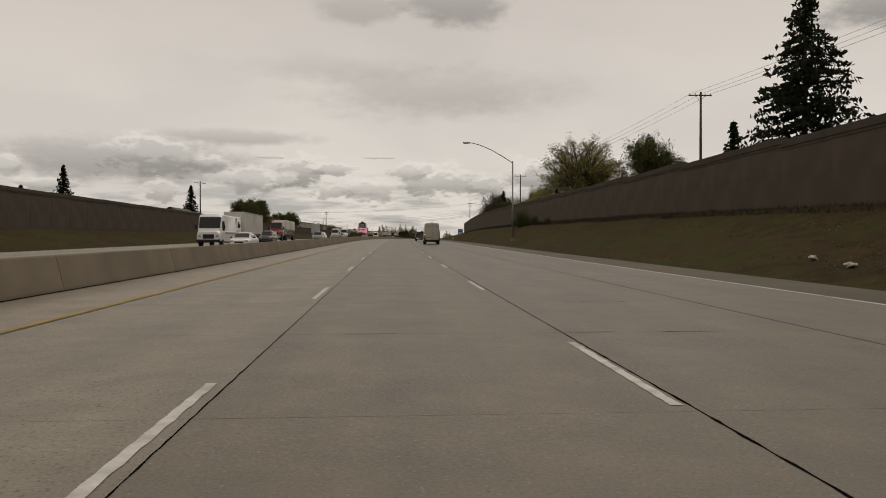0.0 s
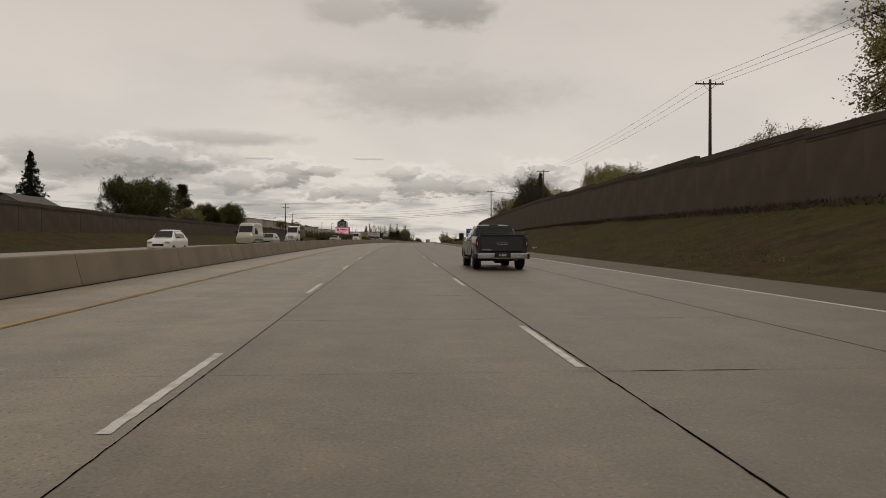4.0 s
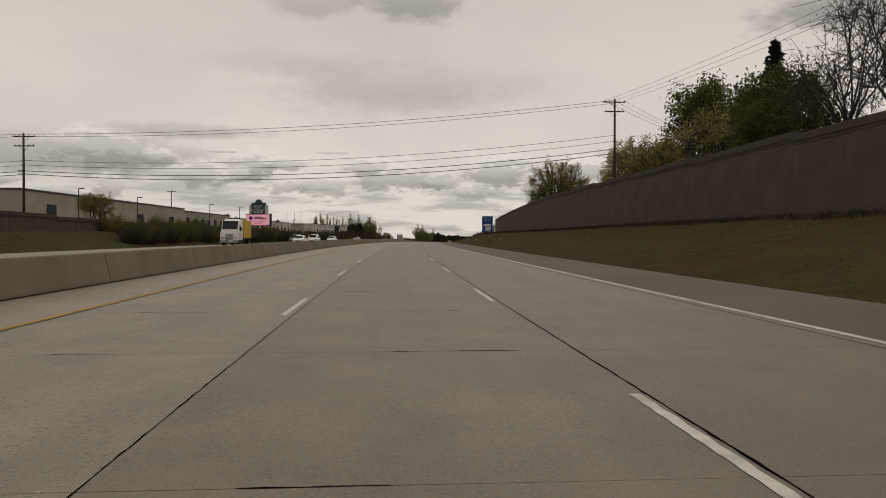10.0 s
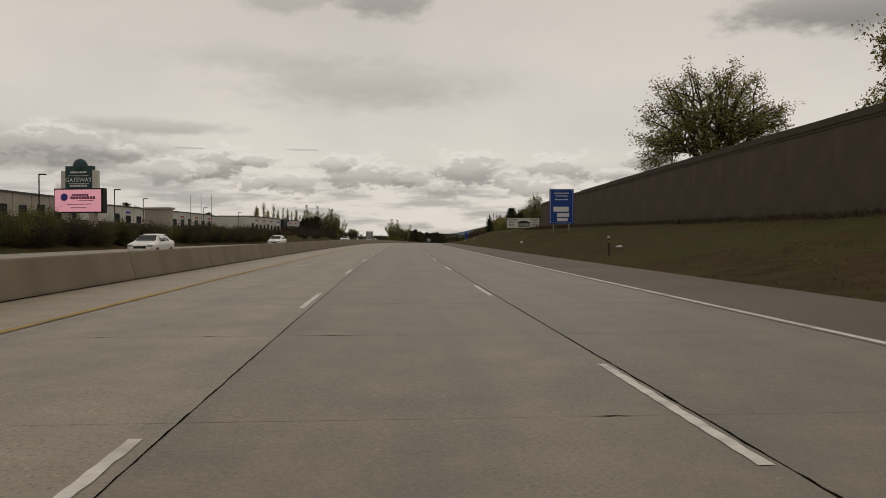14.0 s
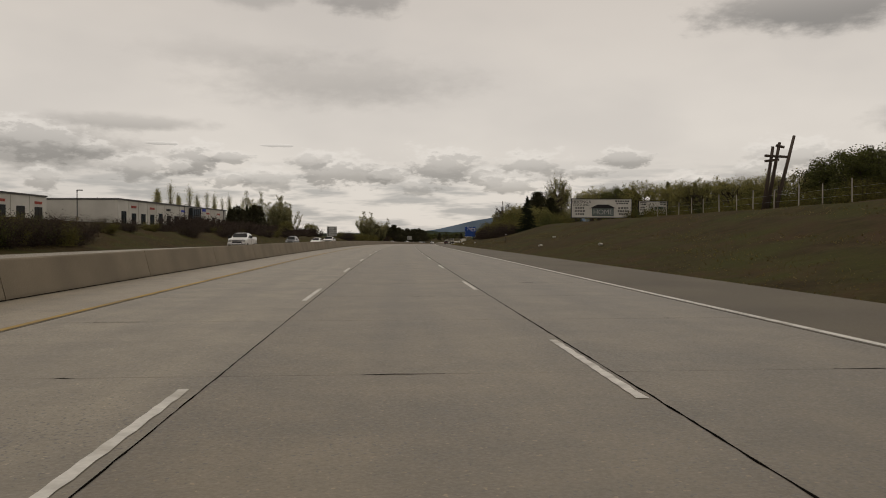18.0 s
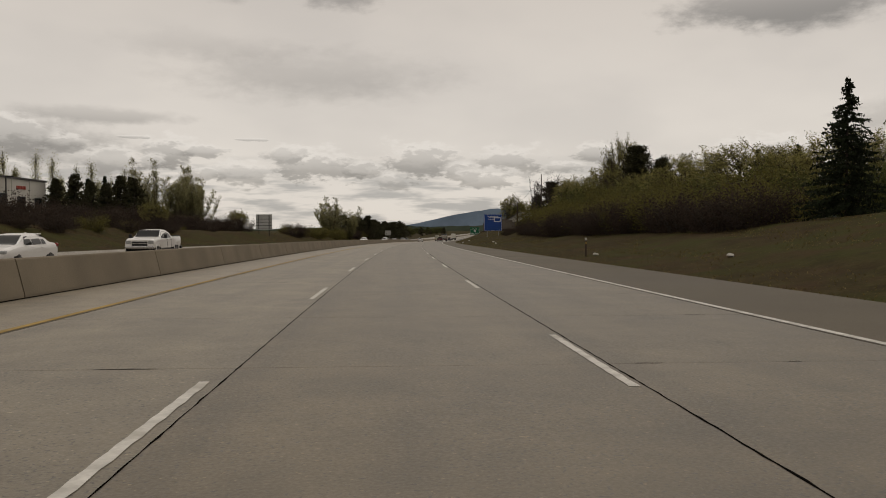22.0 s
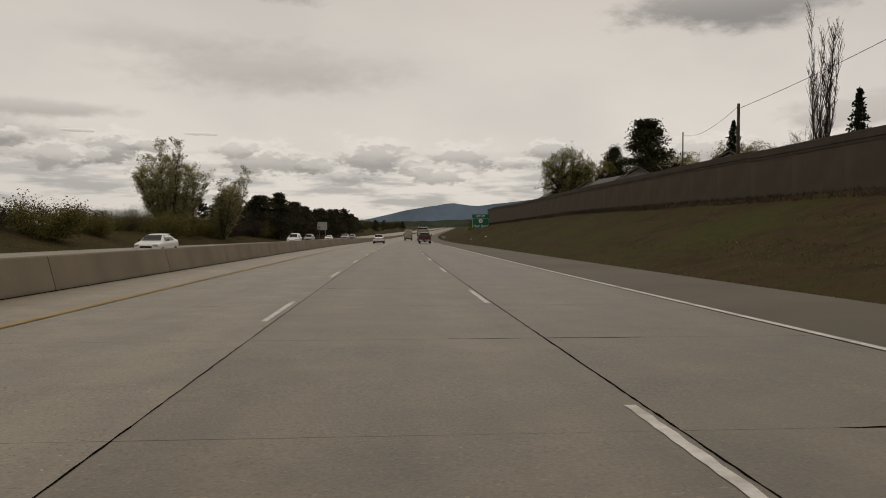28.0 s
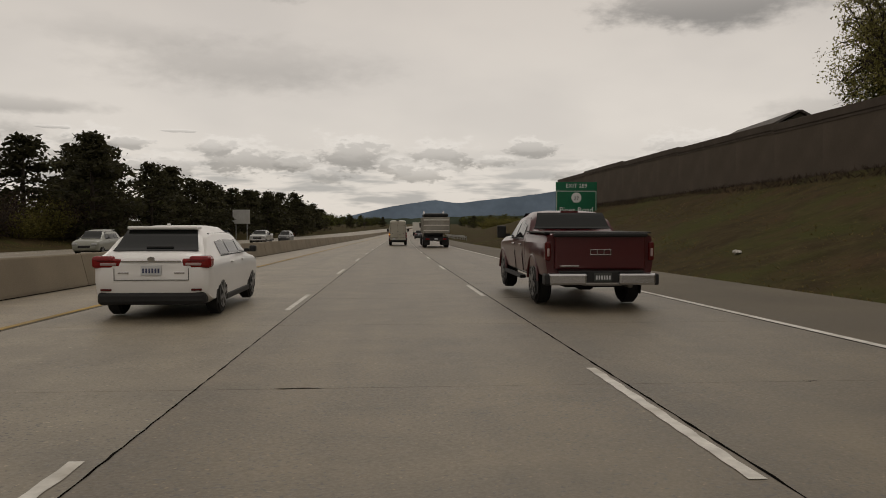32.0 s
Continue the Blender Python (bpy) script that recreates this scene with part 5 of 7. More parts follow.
def lot_lamp(s, off, top):
    z = ground_at(s, off)
    p = thing("parking_lamp", stand(s, off, z, 90), "slim dark parking-lot lamp with a flat head", "street lamp", "parking-lot lamps")
    bm = bmesh.new()
    rod(bm, (0, 0, 0), (0, 0, 0.7), 0.28, 0.28, 10)
    part("plinth", bm, M_BARRIER, p)
    bm = bmesh.new()
    box(bm, (0, 0, (top - z) / 2 + 0.3), (0.13, 0.13, top - z - 0.5), 0.01)
    part("pole", bm, M_BLACK, p)
    bm = bmesh.new()
    box(bm, (0, -0.55, top - z), (0.40, 0.85, 0.16), 0.03)
    box(bm, (0, -0.1, top - z - 0.02), (0.08, 0.3, 0.08))
    part("lamp_head", bm, M_BLACK, p)


for s, off, top in ((410, -60, 10.0), (432, -58, 9.6), (456, -50, 9.3), (487.6, -51.3, 10.0), (508, -49, 9.2), (540, -56, 9.4), (582, -56, 9.4), (623, -58, 9.8), (668, -54, 9.4), (700, -54, 9.4)):
    lot_lamp(s, off, top)


def flagpole(s, off):
    z = ground_at(s, off)
    p = thing("flagpole", stand(s, off, z), "bare slender metal flagpole beside the warehouse", "flagpole", "row of flagpoles")
    bm = bmesh.new()
    rod(bm, (0, 0, 0), (0, 0, 12.0 - z), 0.085, 0.05, 8)
    part("pole", bm, M_STEEL, p, smooth=True)
    bm = bmesh.new()
    bmesh.ops.create_uvsphere(bm, u_segments=8, v_segments=6, radius=0.12, matrix=Matrix.Translation((0, 0, 12.05 - z)))
    part("finial", bm, M_CHROME, p)


for off in (-50.2, -52.8, -55.4):
    flagpole(569.5, off)


# ---- road signs ----
def sign_board(name, s, off, z0, z1, width, mat, label, category, posts=2, turn=0.0, post_mat=None):
    z = ground_at(s, off)
    t = thing(name, stand(s, off, z, turn), label, category)
    bm = bmesh.new()
    box(bm, (0, 0, (z0 + z1) / 2 - z), (width, 0.05, z1 - z0), 0.012)
    panel = part("panel", bm, mat, t)
    for x in (np.linspace(-0.32, 0.32, posts) * width if posts > 1 else (0,)):
        bm = bmesh.new()
        box(bm, (x, 0.11, (z1 - z) / 2 - 0.05), (0.13, 0.15, z1 - z + 0.0), 0.01)
        part("post", bm, post_mat or M_STEEL, t)
    return t, panel, z


def frame_lines(parent, width, zc, height, mat, y=-0.032, w=0.05):
    bm = bmesh.new()
    for sx in (-1, 1):
        box(bm, (sx * (width / 2 - 0.10), y, zc), (w, 0.01, height - 0.2))
    for sz in (-1, 1):
        box(bm, (0, y, zc + sz * (height / 2 - 0.10)), (width - 0.25, 0.01, w))
    part("border", bm, mat, parent, "white border line")


# green exit sign: low tab over a wide panel
t, panel, z = sign_board("exit_sign", 941, 17.65, 3.05, 5.58, 4.1, M_GREEN, "green motorway exit sign with white lettering on posts", "road sign")
frame_lines(panel, 4.1, 4.315 - z, 2.53, M_LETTER)
bm = bmesh.new()
box(bm, (0, 0, 5.99 - z), (4.1, 0.05, 0.78), 0.01)
tab = part("exit_tab", bm, M_GREEN, t)
words("EXIT 289", 0.56, pose(0, -0.035, 5.99 - z) @ FACE, M_LETTER, tab)
words("Pines Road", 0.76, pose(0, -0.035, 3.62 - z) @ FACE, M_LETTER, panel)
bm = bmesh.new()
bmesh.ops.create_cone(bm, cap_ends=True, segments=20, radius1=0.5, radius2=0.5, depth=0.02, matrix=pose(0, -0.035, 4.85 - z, 90))
box(bm, (0, -0.036, 4.55 - z), (0.6, 0.02, 0.36), 0.01)
shield = part("route_shield", bm, M_LETTER, panel, "white route shield")
words("27", 0.5, pose(0, -0.055, 4.76 - z) @ FACE, M_BLACK, shield)


def service_sign(s, off, z0, z1, width, logo, label):
    t, panel, z = sign_board("service_sign", s, off, z0, z1, width, M_BLUE, label, "road sign")
    h = z1 - z0
    frame_lines(panel, width, (z0 + z1) / 2 - z, h, M_LETTER, w=0.035)
    for k, (w, zz) in enumerate(((0.62, 0.88), (0.5, 0.80), (0.55, 0.70))):
        bm = bmesh.new()
        n = 6
        for q in range(n):
            box(bm, (-w * width / 2 + (q + 0.5) * w * width / n, -0.034, z0 - z + zz * h), (w * width / n * 0.72, 0.012, 0.11))
        part("lettering", bm, M_LETTER, panel, "unreadable white lettering")
    for x, zz, w, hh, mat in logo:
        bm = bmesh.new()
        box(bm, (x * width, -0.036, z0 - z + zz * h), (w * width, 0.014, hh * h), 0.004)
        part("logo_plate", bm, mat, panel)


service_sign(467, 18.3, 2.75, 6.8, 2.85, [(-0.02, 0.42, 0.62, 0.14, M_LETTER), (0.06, 0.25, 0.5, 0.11, M_LETTER), (0.04, 0.12, 0.44, 0.09, M_LETTER)], "blue roadside service sign with white panels on posts")
service_sign(760, 16.55, 2.7, 6.25, 3.9, [(0.24, 0.68, 0.36, 0.28, M_LETTER), (0.24, 0.68, 0.30, 0.2, M_BLUE)], "wide blue roadside service sign with one logo plate")

# backs of signs for the other direction
t, panel, z = sign_board("sign_back", 770.5, -35.2, 3.0, 6.6, 3.7, M_ALU, "bare metal back of a large road sign on dark posts", "road sign", 2, 0, M_BLACK)
for k in range(5):
    bm = bmesh.new()
    box(bm, (0, 0.05 - 0.10, 3.35 + 0.72 * k - z), (3.6, 0.05, 0.09))
    part("stiffener", bm, M_STEEL if k in (0, 4) else M_BLACK, panel)
for x in (-1.18, 1.18):
    bm = bmesh.new()
    box(bm, (x, -0.10, 4.5 - z), (0.13, 0.07, 4.1))
    part("post_front", bm, M_BLACK, t)
t, panel, z = sign_board("sign_back", 282.8, -35.2, 2.1, 5.6, 3.2, M_ALU, "grey metal back of a road sign before the noise wall", "road sign")
t, panel, z = sign_board("sign_back", 1010, -29.5, 3.0, 5.6, 3.2, M_ALU, "grey metal back of a road sign before pines", "road sign")


# ---- roadside advertising ----
def gateway_sign():
    s, off = 488.5, -46.0
    z = ground_at(s, off)
    t = thing("pylon_sign", stand(s, off, z, -12), "tall pylon sign with pink lit screen and dark name panel", "sign")
    for x in (-2.0, 2.0):
        bm = bmesh.new()
        box(bm, (x, 0, 2.9 - z / 2), (0.9, 0.8, 5.9 - z), 0.04)
        part("pillar", bm, M_STUCCO2, t)
    bm = bmesh.new()
    box(bm, (0, 0, 6.35 - z), (7.7, 0.9, 3.5), 0.05)
    cab = part("screen_cabinet", bm, M_BLACK, t)
    bm = bmesh.new()
    box(bm, (-0.1, -0.47, 6.35 - z), (7.2, 0.05, 3.1))
    led = part("screen", bm, M_LED, cab, "glowing pink advertising screen")
    bm = bmesh.new()
    bmesh.ops.create_cone(bm, cap_ends=True, segments=20, radius1=0.55, radius2=0.55, depth=0.03, matrix=pose(-2.2, -0.51, 6.85 - z, 90))
    part("round_mark", bm, M_LEDBLUE, led)
    for k, (w, x, zz, h) in enumerate(((2.6, 0.3, 7.15, 0.30), (3.9, 0.7, 6.75, 0.38), (2.9, 1.2, 6.35, 0.08), (4.8, 0.1, 5.85, 0.09), (3.0, 0.0, 5.35, 0.09))):
        bm = bmesh.new()
        n = 9 if h > 0.2 else 1
        for q in range(n):
            box(bm, (x - w / 2 + (q + 0.5) * w / n, -0.51, zz - z), (w / n * 0.8, 0.03, h))
        part("lettering", bm, M_LEDINK, led, "unreadable dark lettering")
    for sx in (-1, 1):
        bm = bmesh.new()
        box(bm, (sx * 2.35, 0, 9.3 - z), (0.9, 0.7, 2.6), 0.03)
        part("side_pillar", bm, M_STUCCO, t)
    bm = bmesh.new()
    box(bm, (0, 0, 9.65 - z), (4.2, 0.8, 3.2), 0.05)
    top = part("name_panel", bm, M_TEAL, t)
    words("GATEWAY", 0.86, pose(0, -0.42, 9.25 - z) @ FACE, M_LETTER, top)
    for zz, w, n in ((10.35, 2.6, 12), (8.45, 2.7, 13)):
        bm = bmesh.new()
        for q in range(n):
            box(bm, (-w / 2 + (q + 0.5) * w / n, -0.42, zz - z), (w / n * 0.65, 0.03, 0.26))
        part("lettering", bm, M_LETTER, top, "unreadable pale lettering")
    for zz in (9.85, 8.75):
        bm = bmesh.new()
        box(bm, (0, -0.42, zz - z), (3.2, 0.03, 0.06))
        part("rule", bm, M_LETTER, top)
    bm = bmesh.new()
    bmesh.ops.create_uvsphere(bm, u_segments=20, v_segments=12, radius=1.15, matrix=Matrix.Translation((0, 0, 11.15 - z)) @ Matrix.Diagonal((1, 0.5, 1, 1)))
    part("globe", bm, M_TEAL, t, "dark teal globe", True)


gateway_sign()
z = ground_at(486.6, -34.4)
t = thing("gate_pillar", stand(486.6, -34.4, z, -10), "stout tan stucco entrance monument with recessed panel", "monument")
bm = bmesh.new()
box(bm, (0, 0, 1.9), (3.5, 1.4, 4.2), 0.05)
part("block", bm, M_STUCCO2, t)
bm = bmesh.new()
box(bm, (0, 0, 4.05), (3.9, 1.7, 0.3), 0.04)
part("cap", bm, M_STUCCO2, t)
for x in (-0.75, 0.75):
    bm = bmesh.new()
    box(bm, (x, -0.73, 1.4), (0.12, 0.08, 2.2))
    part("pilaster", bm, M_BARRIER, t)


def billboard(s, off, z0, z1, width, turn, arch, label):
    z = ground_at(s, off)
    t = thing("billboard", stand(s, off, z, turn), label, "billboard")
    bm = bmesh.new()
    box(bm, (0, 0, (z0 + z1) / 2 - z), (width, 0.22, z1 - z0), 0.03)
    face = part("face", bm, M_BOX, t)
    bm = bmesh.new()
    for sz in (z0, z1):
        box(bm, (0, -0.02, sz - z), (width + 0.2, 0.32, 0.12))
    for sx in (-1, 1):
        box(bm, (sx * width / 2, -0.02, (z0 + z1) / 2 - z), (0.12, 0.32, z1 - z0))
    part("frame", bm, M_BLACK, t)
    for x in np.linspace(-0.42, 0.42, 4):
        bm = bmesh.new()
        box(bm, (x * width, 0.22, (z1 - z) / 2 - 0.1), (0.2, 0.2, z1 - z))
        part("post", bm, M_POLE, t)
    h = z1 - z0
    if arch:
        bm = bmesh.new()
        box(bm, (0.02 * width, -0.13, z0 - z + 0.30 * h), (0.36 * width, 0.05, 0.42 * h))
        part("pictured_building", bm, M_PICTURE, face, "faded grey-green picture panel")
        bm = bmesh.new()
        quad(bm, (-0.20 * width, -0.17, z0 - z + 0.50 * h), (0.24 * width, -0.17, z0 - z + 0.50 * h), (0.02 * width + 0.9, -0.17, z0 - z + 0.70 * h), (0.02 * width - 0.9, -0.17, z0 - z + 0.70 * h))
        part("pictured_roof", bm, M_BLACK, face)
    else:
        bm = bmesh.new()
        box(bm, (0.12 * width, -0.13, z0 - z + 0.42 * h), (0.5 * width, 0.05, 0.4 * h), 0.02)
        part("picture_panel", bm, M_ALU, face)
        bm = bmesh.new()
        box(bm, (0.2 * width, -0.16, z0 - z + 0.5 * h), (0.26 * width, 0.05, 0.16 * h), 0.02)
        part("picture_dark_band", bm, M_TEAL, face)
    if arch:
        for txt, x, zz, sz in (("HEATING &", -0.33, 0.84, 0.60), ("COOLING", -0.34, 0.68, 0.60), ("HOME", 0.02, 0.29, 1.15)):
            words(txt, sz, pose(x * width, -0.15 if sz < 0.9 else -0.2, z0 - z + zz * h, 90, 0, 0), M_BLACK if sz < 0.9 else M_ALU, face)
    rows = ([] if arch else [(-0.34, 0.88, 0.22, 6), (-0.34, 0.76, 0.2, 5)]) + [(0.34, 0.88, 0.24, 6), (0.34, 0.76, 0.2, 5), (-0.36, 0.52, 0.16, 4), (-0.36, 0.36, 0.18, 4), (-0.36, 0.2, 0.15, 4), (0.36, 0.52, 0.18, 4), (0.36, 0.36, 0.2, 5), (0.36, 0.2, 0.16, 4)]
    for x, zz, w, n in rows:
        bm = bmesh.new()
        for q in range(n):
            box(bm, (x * width - w * width / 2 + (q + 0.5) * w * width / n, -0.13, z0 - z + zz * h), (w * width / n * 0.66, 0.03, 0.075 * h))
        part("lettering", bm, M_BLACK, face, "unreadable dark lettering")


billboard(611, 32.4, 4.6, 7.7, 10.0, 0, True, "wide white billboard with a pictured building on posts")
billboard(606, 39.4, 4.9, 7.1, 4.6, 0, False, "white billboard with a pictured vehicle panel")


# ---- buildings ----
def warehouse(name, s0, s1, off, depth, top, mat, label, doors, seed, signs=True):
    """A long flat-roofed unit whose front faces the road; doors: width of one bay."""
    rb = random.Random(seed)
    mid = (s0 + s1) / 2
    a, b = at(s0, off), at(s1, off)
    z = ground_at(mid, off) - 0.2
    length = (b - a).length
    yaw = math.degrees(math.atan2(b.y - a.y, b.x - a.x))
    c = (a + b) / 2
    base = at(mid, off).z + z
    t = thing(name, pose(c.x, c.y, base, 0, 0, yaw), label, "warehouse")
    h = top - z
    bm = bmesh.new()
    box(bm, (0, depth / 2, h / 2), (length, depth, h), 0.02)
    wall = part("wall", bm, mat, t)
    bm = bmesh.new()
    for y, dy, dx in ((-0.05, 0.3, length + 0.2), (depth, 0.3, length + 0.2)):
        box(bm, (0, y, h + 0.05), (dx, dy, 0.32))
    for x in (-length / 2, length / 2):
        box(bm, (x, depth / 2, h + 0.05), (0.3, depth - 0.3, 0.32))
    part("roof_edge", bm, M_ROOF, t)
    bm = bmesh.new()
    box(bm, (0, depth / 2, h - 0.1), (length - 0.4, depth - 0.4, 0.12))
    part("roof", bm, M_SHINGLE, t)
    n = max(3, int(length / doors))
    for k in range(n):
        x = -length / 2 + (k + 0.5) * length / n
        w = min(3.4, doors * 0.42)
        bm = bmesh.new()
        box(bm, (x, -0.03, 1.75), (w, 0.12, 2.3 if k % 4 else 3.0))
        win = part("window", bm, M_SHOPGLASS, t, "dark shop window")
        bm = bmesh.new()
        hh = 2.3 if k % 4 else 3.0
        for sx in (-1, 0, 1):
            box(bm, (x + sx * w / 2, -0.10, 1.75), (0.09, 0.06, hh))
        for sz in (-1, 1):
            box(bm, (x, -0.10, 1.75 + sz * hh / 2), (w + 0.1, 0.06, 0.09))
        part("frame", bm, M_BLACK, win)
        if k % 2 and signs:
            bm = bmesh.new()
            nn = rb.randint(5, 8)
            for q in range(nn):
                box(bm, (x - 1.4 + 2.8 * (q + 0.5) / nn, -0.06, h - 1.35), (2.0 / nn, 0.1, 0.5))
            part("shop_sign", bm, rb.choice((M_REDSIGN, M_BLACK, M_BLUESIGN, M_REDSIGN)), t, "unreadable shop lettering")
        if k:
            bm = bmesh.new()
            box(bm, (-length / 2 + k * length / n, -0.06, h / 2), (0.25, 0.12, h - 0.1))
            part("pilaster", bm, mat, t)
    return t, wall, h, length


warehouse("warehouse", 409, 496, -70, 40, 9.8, M_STUCCO2, "long tan flat-roofed warehouse with few dark doors", 19.0, 3, False)
warehouse("warehouse", 497, 543, -70.5, 34, 9.3, M_STUCCO2, "tan flat-roofed warehouse with dark dock doors", 6.2, 5, False)
warehouse("warehouse", 562, 640, -72, 30, 9.3, M_STUCCO, "long white flat-roofed business unit with dark windows", 6.6, 4)
tw, ww, hw, lw = warehouse("warehouse", 646, 723, -60.3, 26, 9.9, M_STUCCO, "white flat-roofed shop building with glazed entrance and signs", 5.2, 6)
bm = bmesh.new()
box(bm, (8, -0.5, 2.7), (7.0, 1.0, 5.4), 0.03)
ent = part("entrance", bm, M_SHOPGLASS, tw, "dark glazed entrance bay")
bm = bmesh.new()
for k in range(5):
    box(bm, (4.6 + 1.7 * k, -1.03, 2.7), (0.12, 0.08, 5.4))
for k in range(3):
    box(bm, (8, -1.03, 1.3 + 1.9 * k), (7.0, 0.08, 0.12))
part("mullion_grid", bm, M_BLACK, ent)
bm = bmesh.new()
for k in range(5):
    box(bm, (16.2 + 0.55 * k, -0.12, 5.2 + 0.1 * (k % 2)), (0.42, 0.12, 0.9))
part("shop_sign", bm, M_BLUESIGN, tw, "blue shop lettering shapes")


def house(s, off, width, depth, eave, peak, turn, label, chimney=False, wallm=None):
    z = ground_at(s, off)
    t = thing("house", stand(s, off, z, turn), label, "house")
    e, p = eave - z, peak - z
    bm = bmesh.new()
    box(bm, (0, 0, e / 2), (width, depth, e))
    w = part("wall", bm, wallm or M_SIDING, t)
    bm = bmesh.new()
    o = 0.45
    hw_, hd = width / 2 + o, depth / 2 + o
    for y in (-1, 1):
        quad(bm, (-hw_, y * hd, e - 0.1), (hw_, y * hd, e - 0.1), (hw_, 0, p), (-hw_, 0, p))
    bmesh.ops.remove_doubles(bm, verts=bm.verts, dist=0.01)
    bmesh.ops.solidify(bm, geom=bm.faces[:], thickness=0.18)
    roof = part("roof", bm, M_SHINGLE, t)
    for x in (-width / 2 + 0.08, width / 2 - 0.08):
        bm = bmesh.new()
        bm.faces.new([bm.verts.new(q) for q in ((x, -depth / 2, e), (x, depth / 2, e), (x, 0, p - 0.2))])
        bmesh.ops.solidify(bm, geom=bm.faces[:], thickness=0.12)
        part("gable", bm, wallm or M_SIDING, t)
    if chimney:
        bm = bmesh.new()
        box(bm, (width * 0.2, -0.4, p - 0.2), (0.9, 0.7, 2.4), 0.03)
        part("chimney", bm, M_STUCCO2, roof, "tan brick chimney")
    for x in (-0.25, 0.25):
        for y in (-1, 1):
            bm = bmesh.new()
            box(bm, (x * width, y * (depth / 2 + 0.02), e - 1.2), (1.3, 0.10, 1.0))
            win = part("window", bm, M_SHOPGLASS, t)
            bm = bmesh.new()
            box(bm, (x * width, y * (depth / 2 + 0.05), e - 0.65), (1.5, 0.08, 0.1))
            box(bm, (x * width, y * (depth / 2 + 0.05), e - 1.75), (1.5, 0.08, 0.1))
            part("frame", bm, M_LETTER, win)


house(290, -64, 15, 9, 6.4, 9.2, 100, "brown-roofed house with chimney behind the noise wall", True)
house(330, -69, 12, 8, 5.4, 7.2, 80, "low pale house behind the noise wall")
house(376, -66, 13, 9, 5.4, 7.6, 95, "low house with grey roof beside the warehouse")
house(250, -70, 14, 9, 6.5, 9.0, 90, "grey-roofed house behind trees")
house(212, -62, 14, 9, 6.2, 8.6, 90, "dark-roofed house behind the noise wall")
house(838, 34, 12, 8, 7.2, 9.6, 75, "white gabled house above the bank", False, M_LETTER)
house(866, 33, 12, 8, 8.0, 10.6, 80, "grey-roofed house above the noise wall")
house(884, 35, 13, 9, 8.2, 11.0, 95, "brown-roofed house above the noise wall")
house(907, 37, 14, 9, 8.6, 11.6, 70, "wide-roofed house behind the noise wall")
house(800, 45, 12, 8, 6.5, 9.0, 80, "small gabled house behind trees")
house(935, 34, 13, 9, 9.0, 11.6, 85, "shingle-roofed house above the wall")

# small litter and markers on the banks
rl = random.Random(4)
for s, off in ((22, 13.5), (25, 14.0), (173, 12.0), (206, 15.5), (254, 11.5), (262, 13.2), (388, 14.5), (425, 13.2), (463, 13), (536, 13.2), (552, 12.2), (560, 15.0), (625, 12.6), (640, 11.2), (705, 12.4), (716, 13), (771, 10.4), (776, 12), (880, 13.2), (893, 11.9)):
    bm = bmesh.new()
    for k in range(2):
        box(bm, (0.1 * k, 0.05 * k, 0.05 + 0.04 * k), (0.34 - 0.1 * k, 0.20, 0.08), 0.02, pose(0, 0, 0, 10 * k, 14, 25 * k).to_3x3())
    ob = new("litter", mesh_of(bm, "litter", M_LITTER))
    ob.matrix_basis = stand(s, off, ground_at(s, off) - 0.01, rl.uniform(0, 360))
    tagged(ob, "scrap of pale litter lying in the bank grass", "litter", "litter on the bank")
for s, off in ((269, 11.5), (370, 11.2), (577, 12.5), (420, 11.2), (640, 10.6)):
    m = thing("delineator_post", stand(s, off, ground_at(s, off)), "short brown timber marker post with white top", "marker post", "reflector posts")
    bm = bmesh.new()
    box(bm, (0, 0, 0.45), (0.10, 0.08, 1.1), 0.01)
    part("post", bm, M_POLE, m)
    bm = bmesh.new()
    box(bm, (0, 0, 1.03), (0.11, 0.09, 0.14), 0.01)
    part("cap", bm, M_LITTER, m, "white top")
    bm = bmesh.new()
    box(bm, (0, -0.05, 0.8), (0.07, 0.02, 0.12))
    part("reflector", bm, M_YELLOW, m)
# far guard rail near the exit
gr = thing("guard_rail", Matrix(), "grey steel guard rail on posts before the exit", "guard rail", kind="structure")
for k in range(16):
    s = 985 + 4 * k
    bm = bmesh.new()
    box(bm, (0, 2, 0.62), (0.05, 4.0, 0.16), 0.02)
    box(bm, (-0.03, 2, 0.80), (0.05, 4.0, 0.12), 0.02)
    o = part("rail", bm, M_STEEL, gr)
    o.matrix_basis = stand(s, 10.4, 0.0)
    bm = bmesh.new()
    box(bm, (0.12, 0, 0.35), (0.12, 0.15, 1.0))
    o = part("post", bm, M_STEEL, gr)
    o.matrix_basis = stand(s, 10.4, 0.0)

# ---- vehicles ----
def half_ring(zb, zw, zt, wb, ww, wt):
    """Half cross-section, from the middle of the floor to the middle of the roof."""
    k = min(0.16, (zt - zw) * 0.4 + 0.02)
    return [(0, zb), (wb * 0.86, zb), (wb, zb + 0.07), (ww, zb + (zw - zb) * 0.55), (ww * 0.995, zw - 0.03), (ww * 0.975, zw),
            (wt + (ww * 0.975 - wt) * 0.25, zw + (zt - zw) * 0.72), (wt, zt - k * 0.75), (wt - k * 0.8, zt - k * 0.16), (wt * 0.5, zt), (0, zt)]


